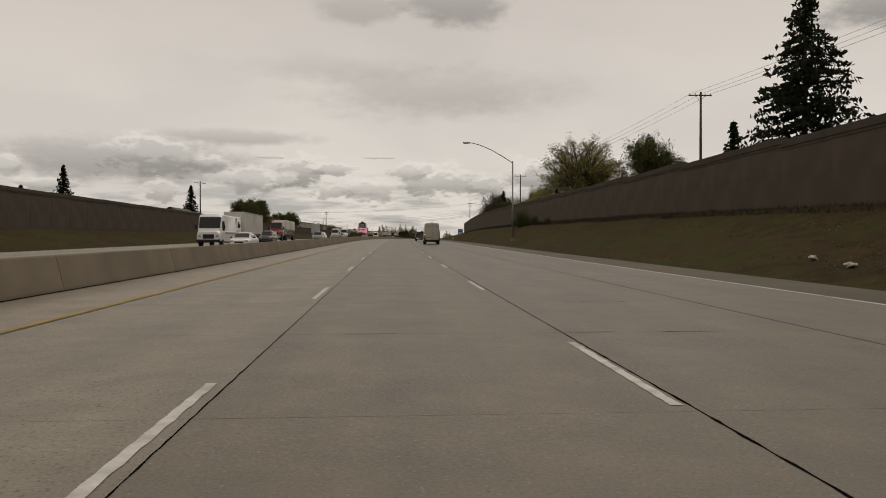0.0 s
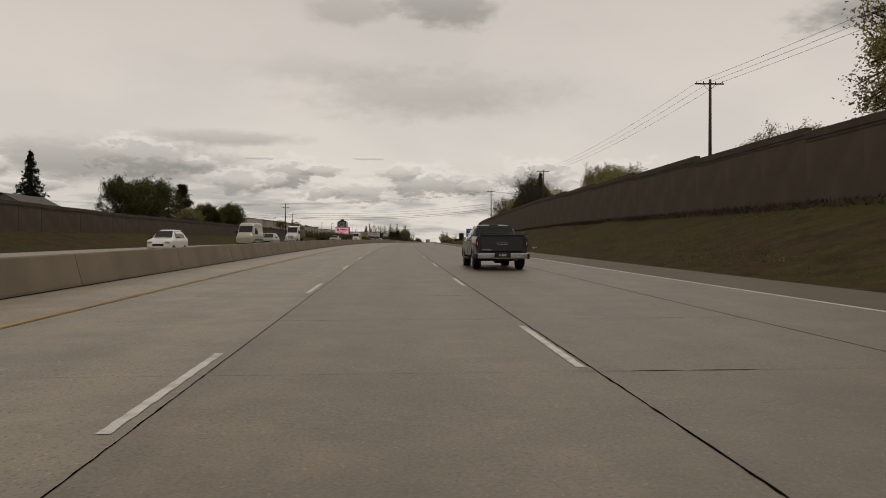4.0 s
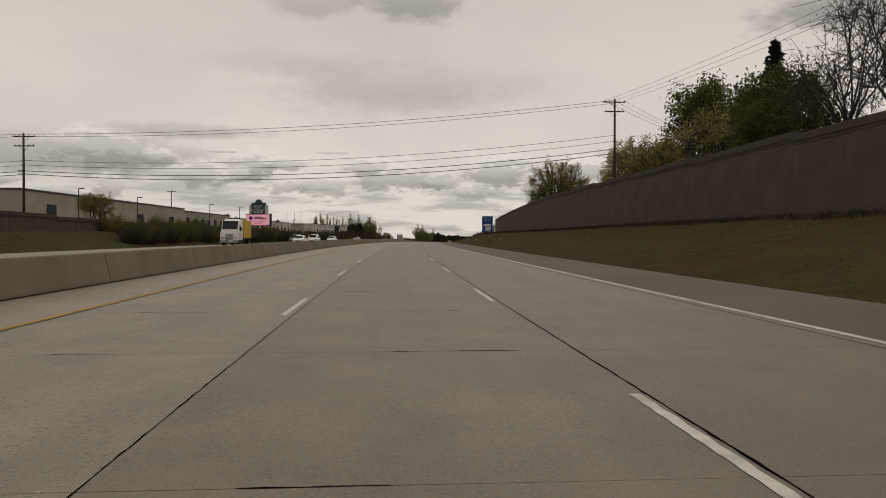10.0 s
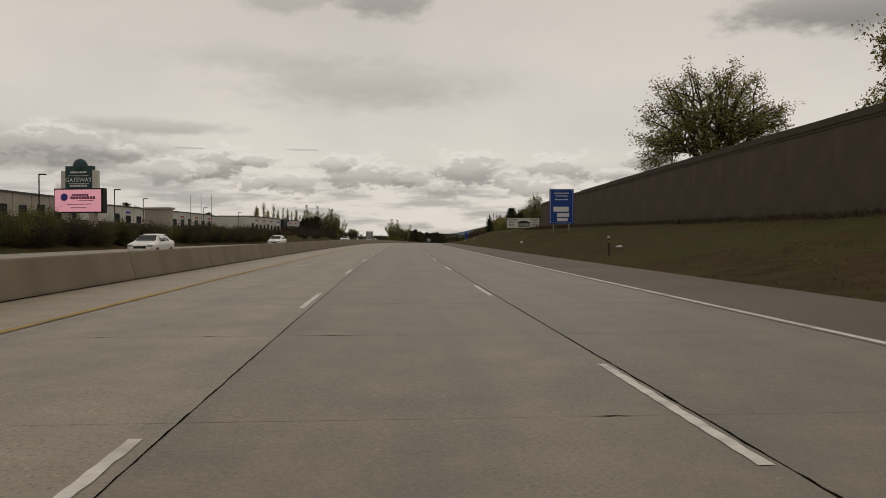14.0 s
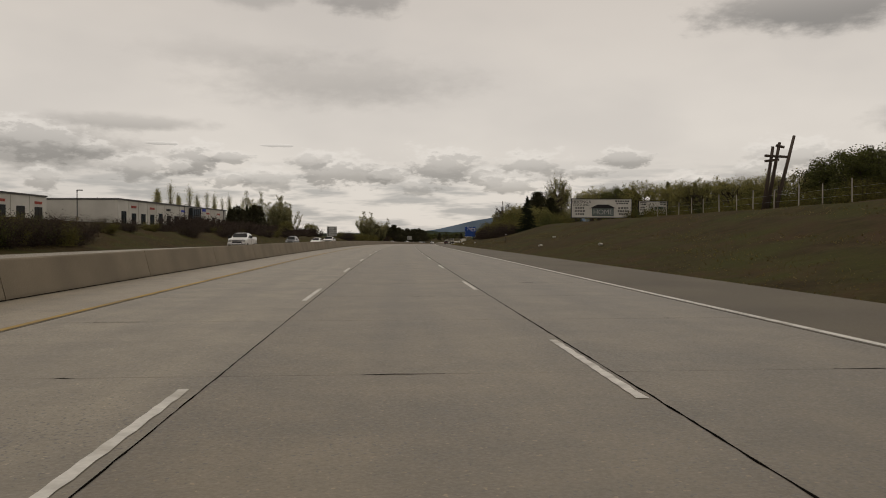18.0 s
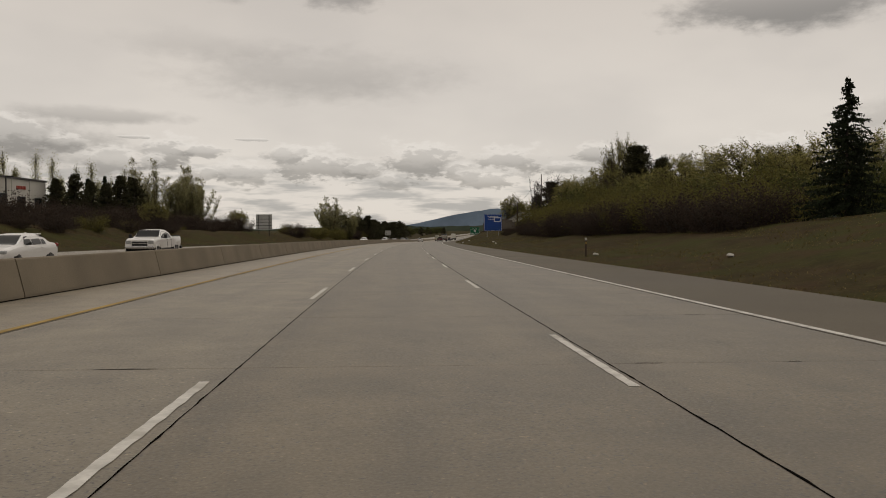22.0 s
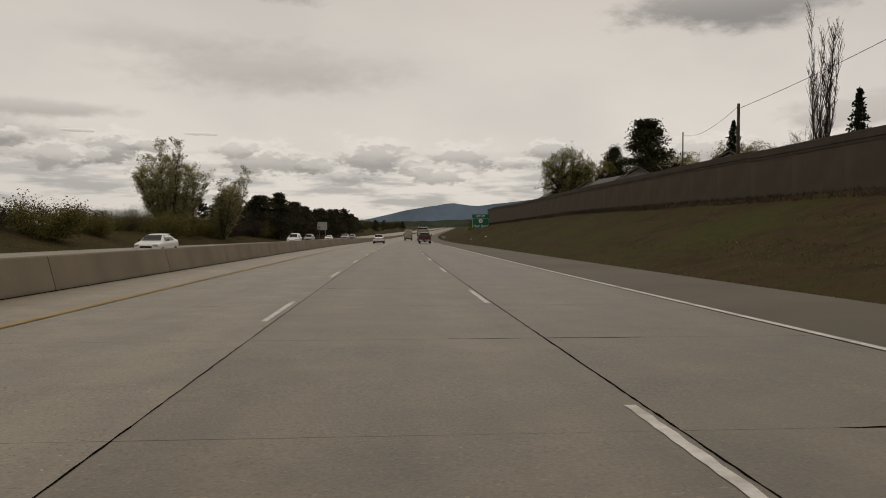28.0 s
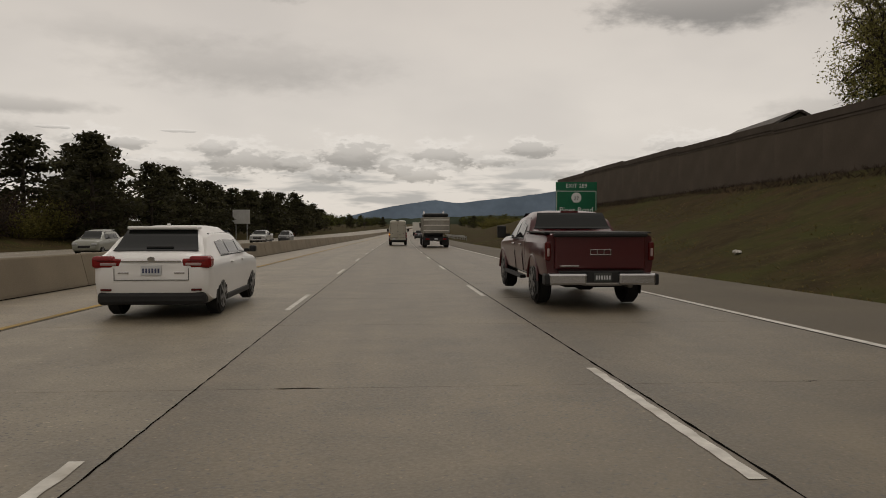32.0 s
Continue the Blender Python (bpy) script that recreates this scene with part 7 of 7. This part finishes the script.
def car(m, paint, label, tall_=0.0, length=4.45, back=0.0, category="car", name="car"):
    """A hatchback or, with tall_, a wagon; back: how far the tail runs out below the rear window."""
    t = thing(name, m, label, category)
    L, h = length, 1.46 + tall_
    zw = 0.93 + tall_ * 0.45
    secs = [(0.0, 0.42, 0.72, 0.88, 0.74, 0.80, 0.72), (0.05, 0.34, 0.80, 0.95 + tall_ * 0.3, 0.83, 0.86, 0.75), (0.16 + back * 0.3, 0.28, zw, zw + 0.09, 0.86, 0.89, 0.76), (0.26 + back, 0.24, zw + 0.01, zw + 0.13, 0.87, 0.895, 0.74),
            (0.72 + back * 1.2, 0.22, zw + 0.01, h - 0.06, 0.87, 0.895, 0.62), (1.35 + back * 0.8, 0.2, zw, h, 0.86, 0.895, 0.60), (2.3, 0.2, zw - 0.02, h - 0.01, 0.86, 0.895, 0.60), (2.75, 0.2, zw - 0.03, h - 0.08, 0.86, 0.895, 0.60), (L * 0.77, 0.22, zw - 0.06, zw + 0.03, 0.86, 0.89, 0.70), (L - 0.35, 0.24, zw - 0.16, zw - 0.08, 0.84, 0.87, 0.70), (L - 0.06, 0.3, 0.62, 0.72, 0.72, 0.76, 0.62), (L, 0.36, 0.55, 0.62, 0.6, 0.64, 0.5)]
    secs = dense(secs)
    body(t, secs, paint)
    part("rear_window", slope_pane(secs, 0.25 + back, 0.66 + back * 1.2, 0.88), M_GLASS, t)
    part("windscreen", slope_pane(secs, 2.8, L * 0.77 - 0.05, 0.93), M_GLASS, t)
    slab_part("roof_spoiler", t, (0, 0.74 + back * 1.2, h - 0.04), (1.10, 0.34, 0.055), paint, 0.024)
    slab_part("roof_fin", t, (0, 0.95 + back, h + 0.005), (0.035, 0.14, 0.05), paint, 0.015)
    slab_part("wiper", t, (0.05, 0.30 + back, zw + 0.19), (0.42, 0.03, 0.03), M_BLACK, 0.01)
    for sgn in (-1, 1):
        for a, b in ((0.86, 1.50), (1.56, 2.36), (2.42, 3.12)):
            a, b = a + back * (0.9 if a < 1 else 0), b
            zt = h - 0.13
            tz = zt if b < 3 else zt - 0.02
            p2 = b if b < 3 else b - 0.36
            part("side_window", side_pane(secs, [(b, zw + 0.04), (a, zw + 0.06), (a + (0.12 if a < 1.4 else 0.02), zt), (p2, tz)], sgn), M_GLASS, t)
        l = slab_part("tail_lamp", t, (sgn * 0.73, 0.115, zw - 0.035), (0.34, 0.26, 0.19), M_TAIL, 0.05, "bright red tail lamp")
        slab_part("inner_lens", l, (sgn * 0.54, 0.055, zw - 0.045), (0.16, 0.12, 0.13), M_TAIL, 0.03)
        slab_part("clear_lens", l, (sgn * 0.64, -0.018, zw - 0.065), (0.24, 0.02, 0.04), M_TAILW, 0.008)
        slab_part("lens_divider", l, (sgn * 0.68, -0.018, zw - 0.015), (0.26, 0.016, 0.014), M_TAILDARK, 0.004)
        slab_part("headlamp", t, (sgn * 0.62, L - 0.10, 0.66 + tall_ * 0.3), (0.34, 0.22, 0.14), M_LAMPGLASS, 0.04)
        for y in (1.72, 2.62):
            slab_part("door_handle", t, (sgn * 0.905, y - 0.1, zw - 0.10), (0.03, 0.18, 0.03), paint, 0.01)
        slab_part("sill", t, (sgn * 0.85, 2.2, 0.25), (0.08, 2.0, 0.1), M_BLACK, 0.02)
    slab_part("tailgate_strip", t, (0, -0.005, zw - 0.02), (0.9, 0.03, 0.03), M_CHROME, 0.008)
    bm = bmesh.new()
    bmesh.ops.create_cone(bm, cap_ends=True, segments=18, radius1=0.04, radius2=0.036, depth=0.02, matrix=pose(0, -0.015, zw + 0.01, 90) @ Matrix.Diagonal((1.5, 1, 1, 1)))
    part("badge", bm, M_CHROME, t)
    plate(t, -0.015, zw - 0.16)
    slab_part("tailgate_seam", t, (0, 0.0, zw - 0.31), (1.12, 0.03, 0.009), M_MOULD, 0.0)
    for sgn in (-1, 1):
        slab_part("side_badge", t, (sgn * 0.42, -0.006, zw - 0.20), (0.16, 0.02, 0.022), M_CHROME, 0.004)
    for sgn in (-1, 1):
        slab_part("tailgate_seam", t, (sgn * 0.56, 0.008, zw - 0.22), (0.008, 0.03, 0.18), M_MOULD, 0.0)
        slab_part("bumper_reflector", t, (sgn * 0.68, 0.0, 0.47), (0.16, 0.05, 0.035), M_TAILDARK, 0.008)
    slab_part("rear_bumper_skirt", t, (0, 0.09, 0.335), (1.64, 0.24, 0.20), M_BLACK, 0.06, "black lower bumper")
    part("glass_surround", side_pane(secs, [(3.05, zw + 0.015), (0.86 + back * 0.9, zw + 0.03), (0.86 + back * 0.9, zw + 0.045), (3.05, zw + 0.03)], 1, 0.014), M_BLACK, t)
    part("glass_surround", side_pane(secs, [(3.05, zw + 0.015), (0.86 + back * 0.9, zw + 0.03), (0.86 + back * 0.9, zw + 0.045), (3.05, zw + 0.03)], -1, 0.014), M_BLACK, t)
    slab_part("grille", t, (0, L - 0.01, 0.55), (0.8, 0.06, 0.16), M_BLACK, 0.02)
    mirrors(t, 0.885, 2.95, zw + 0.08, 0.13, 0.12, M_BLACK)
    wheels(t, secs, (0.86, L - 0.92), 0.335, 0.21)
    slab_part("underbody", t, (0, L / 2, 0.24), (1.4, L - 1.2, 0.12), M_UNDER, 0.02)
    return t


def truck_cab(t, paint, y0, nose=True):
    """A tractor's cab whose back stands at y0."""
    secs = [(y0, 0.75, 1.7, 3.15, 1.05, 1.1, 0.98), (y0 + 0.25, 0.70, 1.7, 3.3, 1.08, 1.12, 1.0), (y0 + 1.6, 0.70, 1.7, 3.1, 1.08, 1.12, 0.98), (y0 + 2.2, 0.7, 1.65, 1.95, 1.08, 1.1, 0.95)]
    secs += [(y0 + 3.6, 0.7, 1.4, 1.7, 1.0, 1.0, 0.8), (y0 + 3.85, 0.7, 1.1, 1.45, 0.9, 0.92, 0.72)] if nose else [(y0 + 2.35, 0.7, 1.3, 1.6, 1.05, 1.08, 0.95)]
    body(t, secs, paint, "cab")
    part("windscreen", slope_pane(secs, y0 + 1.64, y0 + 2.15, 0.93), M_GLASS, t)
    for sgn in (-1, 1):
        part("side_window", side_pane(secs, [(y0 + 1.85, 1.8), (y0 + 0.8, 1.8), (y0 + 0.8, 2.6), (y0 + 1.6, 2.6)], sgn), M_GLASS, t)
        ye = secs[-1][0]
        slab_part("headlamp", t, (sgn * 0.78, ye - 0.08, 1.0), (0.34, 0.16, 0.26), M_LAMPGLASS, 0.04)
        bm = bmesh.new()
        rod(bm, (sgn * 0.98, y0 - 0.15, 0.9), (sgn * 0.98, y0 - 0.15, 3.5), 0.08, 0.08, 8)
        part("exhaust_stack", bm, M_CHROME, t, "", True)
    slab_part("grille", t, (0, secs[-1][0] + 0.02, 1.15), (0.95, 0.08, 0.7), M_CHROME, 0.03)
    slab_part("front_bumper", t, (0, secs[-1][0] + 0.05, 0.62), (2.2, 0.25, 0.35), M_CHROME, 0.05)
    mirrors(t, 1.1, y0 + 1.95, 2.1, 0.2, 0.5)
    return secs


def tandem(t, ys, half, r=0.5):
    for y in ys:
        for sgn in (-1, 1):
            wheel(t, sgn * (half - 0.2), y, r, 0.42, sgn)


def semi_truck(m, paint, cargo, label):
    """Tractor with cargo: 'box' for a van trailer, 'tanks' for two hoppers."""
    t = thing("semi_truck", m, label, "truck")
    y0 = 14.2 if cargo == "box" else 12.6
    truck_cab(t, paint, y0)
    slab_part("frame", t, (0, y0 / 2 + 0.8, 0.95), (0.9, y0 + 1.4, 0.22), M_UNDER, 0.02)
    tandem(t, (1.3, 2.6, y0 - 2.2, y0 - 0.9, y0 + 3.0), 1.22)
    if cargo == "box":
        bx = slab_part("trailer_box", t, (0, 6.6, 2.55), (2.58, 13.2, 2.85), M_BOX, 0.04, "white ribbed trailer box")
        for sgn in (-1, 1):
            bm = bmesh.new()
            for k in range(26):
                box(bm, (sgn * 1.30, 0.3 + 0.505 * k, 2.55), (0.02, 0.06, 2.6))
            part("ribbing", bm, M_BOX, bx)
            slab_part("top_rail", bx, (sgn * 1.29, 6.6, 3.93), (0.05, 13.1, 0.14), M_STEEL, 0.01)
            slab_part("bottom_rail", bx, (sgn * 1.30, 6.6, 1.16), (0.05, 13.1, 0.16), M_BLACK, 0.01)
    else:
        for yc in (2.6, 8.4):
            bm = bmesh.new()
            box(bm, (0, yc, 2.75), (2.3, 4.4, 1.7), 0.12)
            hp = part("hopper", bm, M_BOX, t, "white hopper tank")
            bm = bmesh.new()
            for sgn in (-1, 1):
                for y in (-2.0, 0, 2.0):
                    rod(bm, (sgn * 0.95, yc + y * 0.9, 1.0), (sgn * 1.1, yc + y, 2.0), 0.06, 0.06, 6)
            part("leg_frame", bm, M_STEEL, hp)
            bm = bmesh.new()
            box(bm, (0, yc, 1.55), (1.2, 2.2, 0.9), 0.02, None, 1.7)
            part("cone", bm, M_BOX, hp)
    return t


def dump_truck(m, label, paint):
    t = thing("dump_truck", m, label, "truck")
    truck_cab(t, paint, 5.6)
    b = slab_part("dump_bed", t, (0, 2.7, 2.1), (2.45, 5.2, 1.5), M_DUMP, 0.04, "grey steel dump bed")
    for k in range(6):
        for sgn in (-1, 1):
            slab_part("bed_rib", b, (sgn * 1.26, 0.4 + 0.9 * k, 2.1), (0.10, 0.12, 1.45), M_DUMP, 0.01)
    g = slab_part("tailgate", b, (0, 0.05, 2.05), (2.4, 0.12, 1.35), M_DUMP, 0.02)
    for z in (1.6, 2.1, 2.6):
        slab_part("tailgate_bar", g, (0, -0.04, z), (2.35, 0.08, 0.10), M_BOX, 0.01)
    slab_part("tarp_bow", b, (0, 2.7, 3.05), (2.3, 5.0, 0.35), M_BLACK, 0.15)
    slab_part("frame", t, (0, 3.4, 0.9), (0.9, 6.6, 0.24), M_UNDER, 0.02)
    slab_part("rear_beam", t, (0, 0.1, 0.8), (2.2, 0.2, 0.3), M_BLACK, 0.03)
    for sgn in (-1, 1):
        slab_part("tail_lamp", t, (sgn * 0.8, -0.02, 0.82), (0.34, 0.06, 0.12), M_TAIL, 0.02)
        slab_part("mud_flap", t, (sgn * 0.85, 0.3, 0.6), (0.55, 0.03, 0.7), M_BLACK, 0.01)
    tandem(t, (1.1, 2.4, 8.6), 1.22)
    plate(t, -0.02, 0.82)
    return t


def step_van(m, label):
    t = thing("step_van", m, label, "delivery van")
    secs = [(0, 0.6, 1.5, 2.95, 1.02, 1.08, 1.0), (0.1, 0.55, 1.5, 3.05, 1.05, 1.1, 1.02), (5.6, 0.55, 1.5, 3.05, 1.05, 1.1, 1.02), (5.9, 0.55, 1.5, 2.85, 1.05, 1.1, 1.0), (6.35, 0.55, 1.35, 1.62, 1.05, 1.08, 0.98), (6.7, 0.6, 1.15, 1.4, 1.0, 1.02, 0.9)]
    body(t, secs, M_WHITEPAINT)
    part("windscreen", slope_pane(secs, 5.93, 6.3, 0.95), M_GLASS, t)
    slab_part("grille", t, (0, 6.70, 1.0), (1.0, 0.06, 0.4), M_BLACK, 0.02)
    slab_part("front_bumper", t, (0, 6.75, 0.62), (2.1, 0.2, 0.22), M_BLACK, 0.04)
    for sgn in (-1, 1):
        slab_part("headlamp", t, (sgn * 0.78, 6.68, 1.02), (0.26, 0.08, 0.22), M_LAMPGLASS, 0.03)
        part("side_window", side_pane(secs, [(5.9, 1.55), (5.0, 1.55), (5.0, 2.4), (5.8, 2.4)], sgn), M_GLASS, t)
        slab_part("stripe", t, (sgn * 1.105, 2.6, 1.35), (0.02, 4.6, 0.16), M_STEEL, 0.004)
    mirrors(t, 1.1, 6.1, 1.9, 0.2, 0.4)
    wheels(t, secs, (1.5, 5.6), 0.42, 0.28)
    return t


# own carriageway
VAN = cargo_van(stand(95.3, 4.35, 0.0))
pickup(stand(136, 4.0, 0.0), M_DARK, "dark grey pickup truck in the outer lane")
pickup(stand(880.4, 3.50, 0.0), M_MAROON, "maroon crew-cab pickup truck with chrome bumper")
car(stand(879.2, -3.85, 0.0), M_WHITEPAINT, "clean white hatchback with red tail lamps", name="hatchback")
dump_truck(stand(938, 3.7, 0.0), "grey dump truck with ribbed steel bed", M_DARK)

# opposite carriageway, coming the other way
def oncoming(s, off):
    return stand(s, off, 0.0, 180)


step_van(oncoming(76, -17), "boxy white step van on the opposite carriageway")
SEDAN = car(oncoming(70, -13.5), M_WHITEPAINT, "white saloon car coming the other way", -0.02, 4.6, 0.35, name="sedan")
SUV = car(oncoming(103, -17), M_DARK, "dark sport utility vehicle coming the other way", 0.26, 4.6, 0.0, "suv", "suv")
semi_truck(oncoming(112, -21), M_WHITEPAINT, "box", "white semi truck with long ribbed trailer")
semi_truck(oncoming(146, -21), M_RED, "tanks", "red semi truck carrying two white hoppers")
SAGE = car(oncoming(131, -13.5), M_OLIVE, "sage grey sport utility vehicle coming the other way", 0.22, 4.6, 0.0, "suv", "suv")
WSUV = car(oncoming(168, -17), M_WHITEPAINT, "white sport utility vehicle coming the other way", 0.24, 4.6, 0.0, "suv", "suv")
copy_thing(VAN, oncoming(199, -17))["label"] = "white cargo van on the opposite carriageway"
copy_thing(SAGE, oncoming(211, -17))
copy_thing(WSUV, oncoming(225, -20.5))
dump_truck(oncoming(256, -20.5), "white dump truck coming the other way", M_WHITEPAINT)
SILV = pickup(oncoming(288, -17), M_SILVER, "silver pickup truck on the opposite carriageway")
bx = thing("box_truck", oncoming(368, -20.5), "small truck with bright yellow box body", "truck")
truck_cab(bx, M_WHITEPAINT, 4.2, False)
slab_part("box_body", bx, (0, 2.0, 2.1), (2.3, 4.1, 2.2), M_YELLOWBOX, 0.04, "bright yellow box")
tandem(bx, (1.0, 5.4), 1.1, 0.42)
slab_part("frame", bx, (0, 3.0, 0.85), (0.9, 6.0, 0.2), M_UNDER, 0.02)
copy_thing(SEDAN, oncoming(394, -17))
copy_thing(SUV, oncoming(411, -20.5))
copy_thing(WSUV, oncoming(409, -17))
copy_thing(SEDAN, oncoming(434, -17))
copy_thing(SEDAN, oncoming(483, -17))
WPICK = pickup(oncoming(573, -17), M_WHITEPAINT, "white pickup truck on the opposite carriageway")
copy_thing(SUV, oncoming(627, -20.5))
copy_thing(SEDAN, oncoming(633, -17))
copy_thing(WPICK, oncoming(652, -17))
copy_thing(SEDAN, oncoming(816, -17))
copy_thing(WSUV, oncoming(881, -17))
copy_thing(SAGE, oncoming(923, -20.5))
copy_thing(SEDAN, oncoming(958, -20.5))
copy_thing(SILV, oncoming(966, -17))
copy_thing(SUV, oncoming(985, -17))
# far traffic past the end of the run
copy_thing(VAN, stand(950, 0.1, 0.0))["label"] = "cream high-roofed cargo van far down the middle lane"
semi_truck(stand(1085, 3.7, 0.0), M_WHITEPAINT, "box", "white semi truck far down the road")
copy_thing(SUV, stand(1020, 3.7, 0.0))["label"] = "dark vehicle far down the road"

# slabs of the middle lane
for k in range(195):
    share("slab", slab_me, road, slab_pose(SLAB_0 + k * SLAB, 0.0))
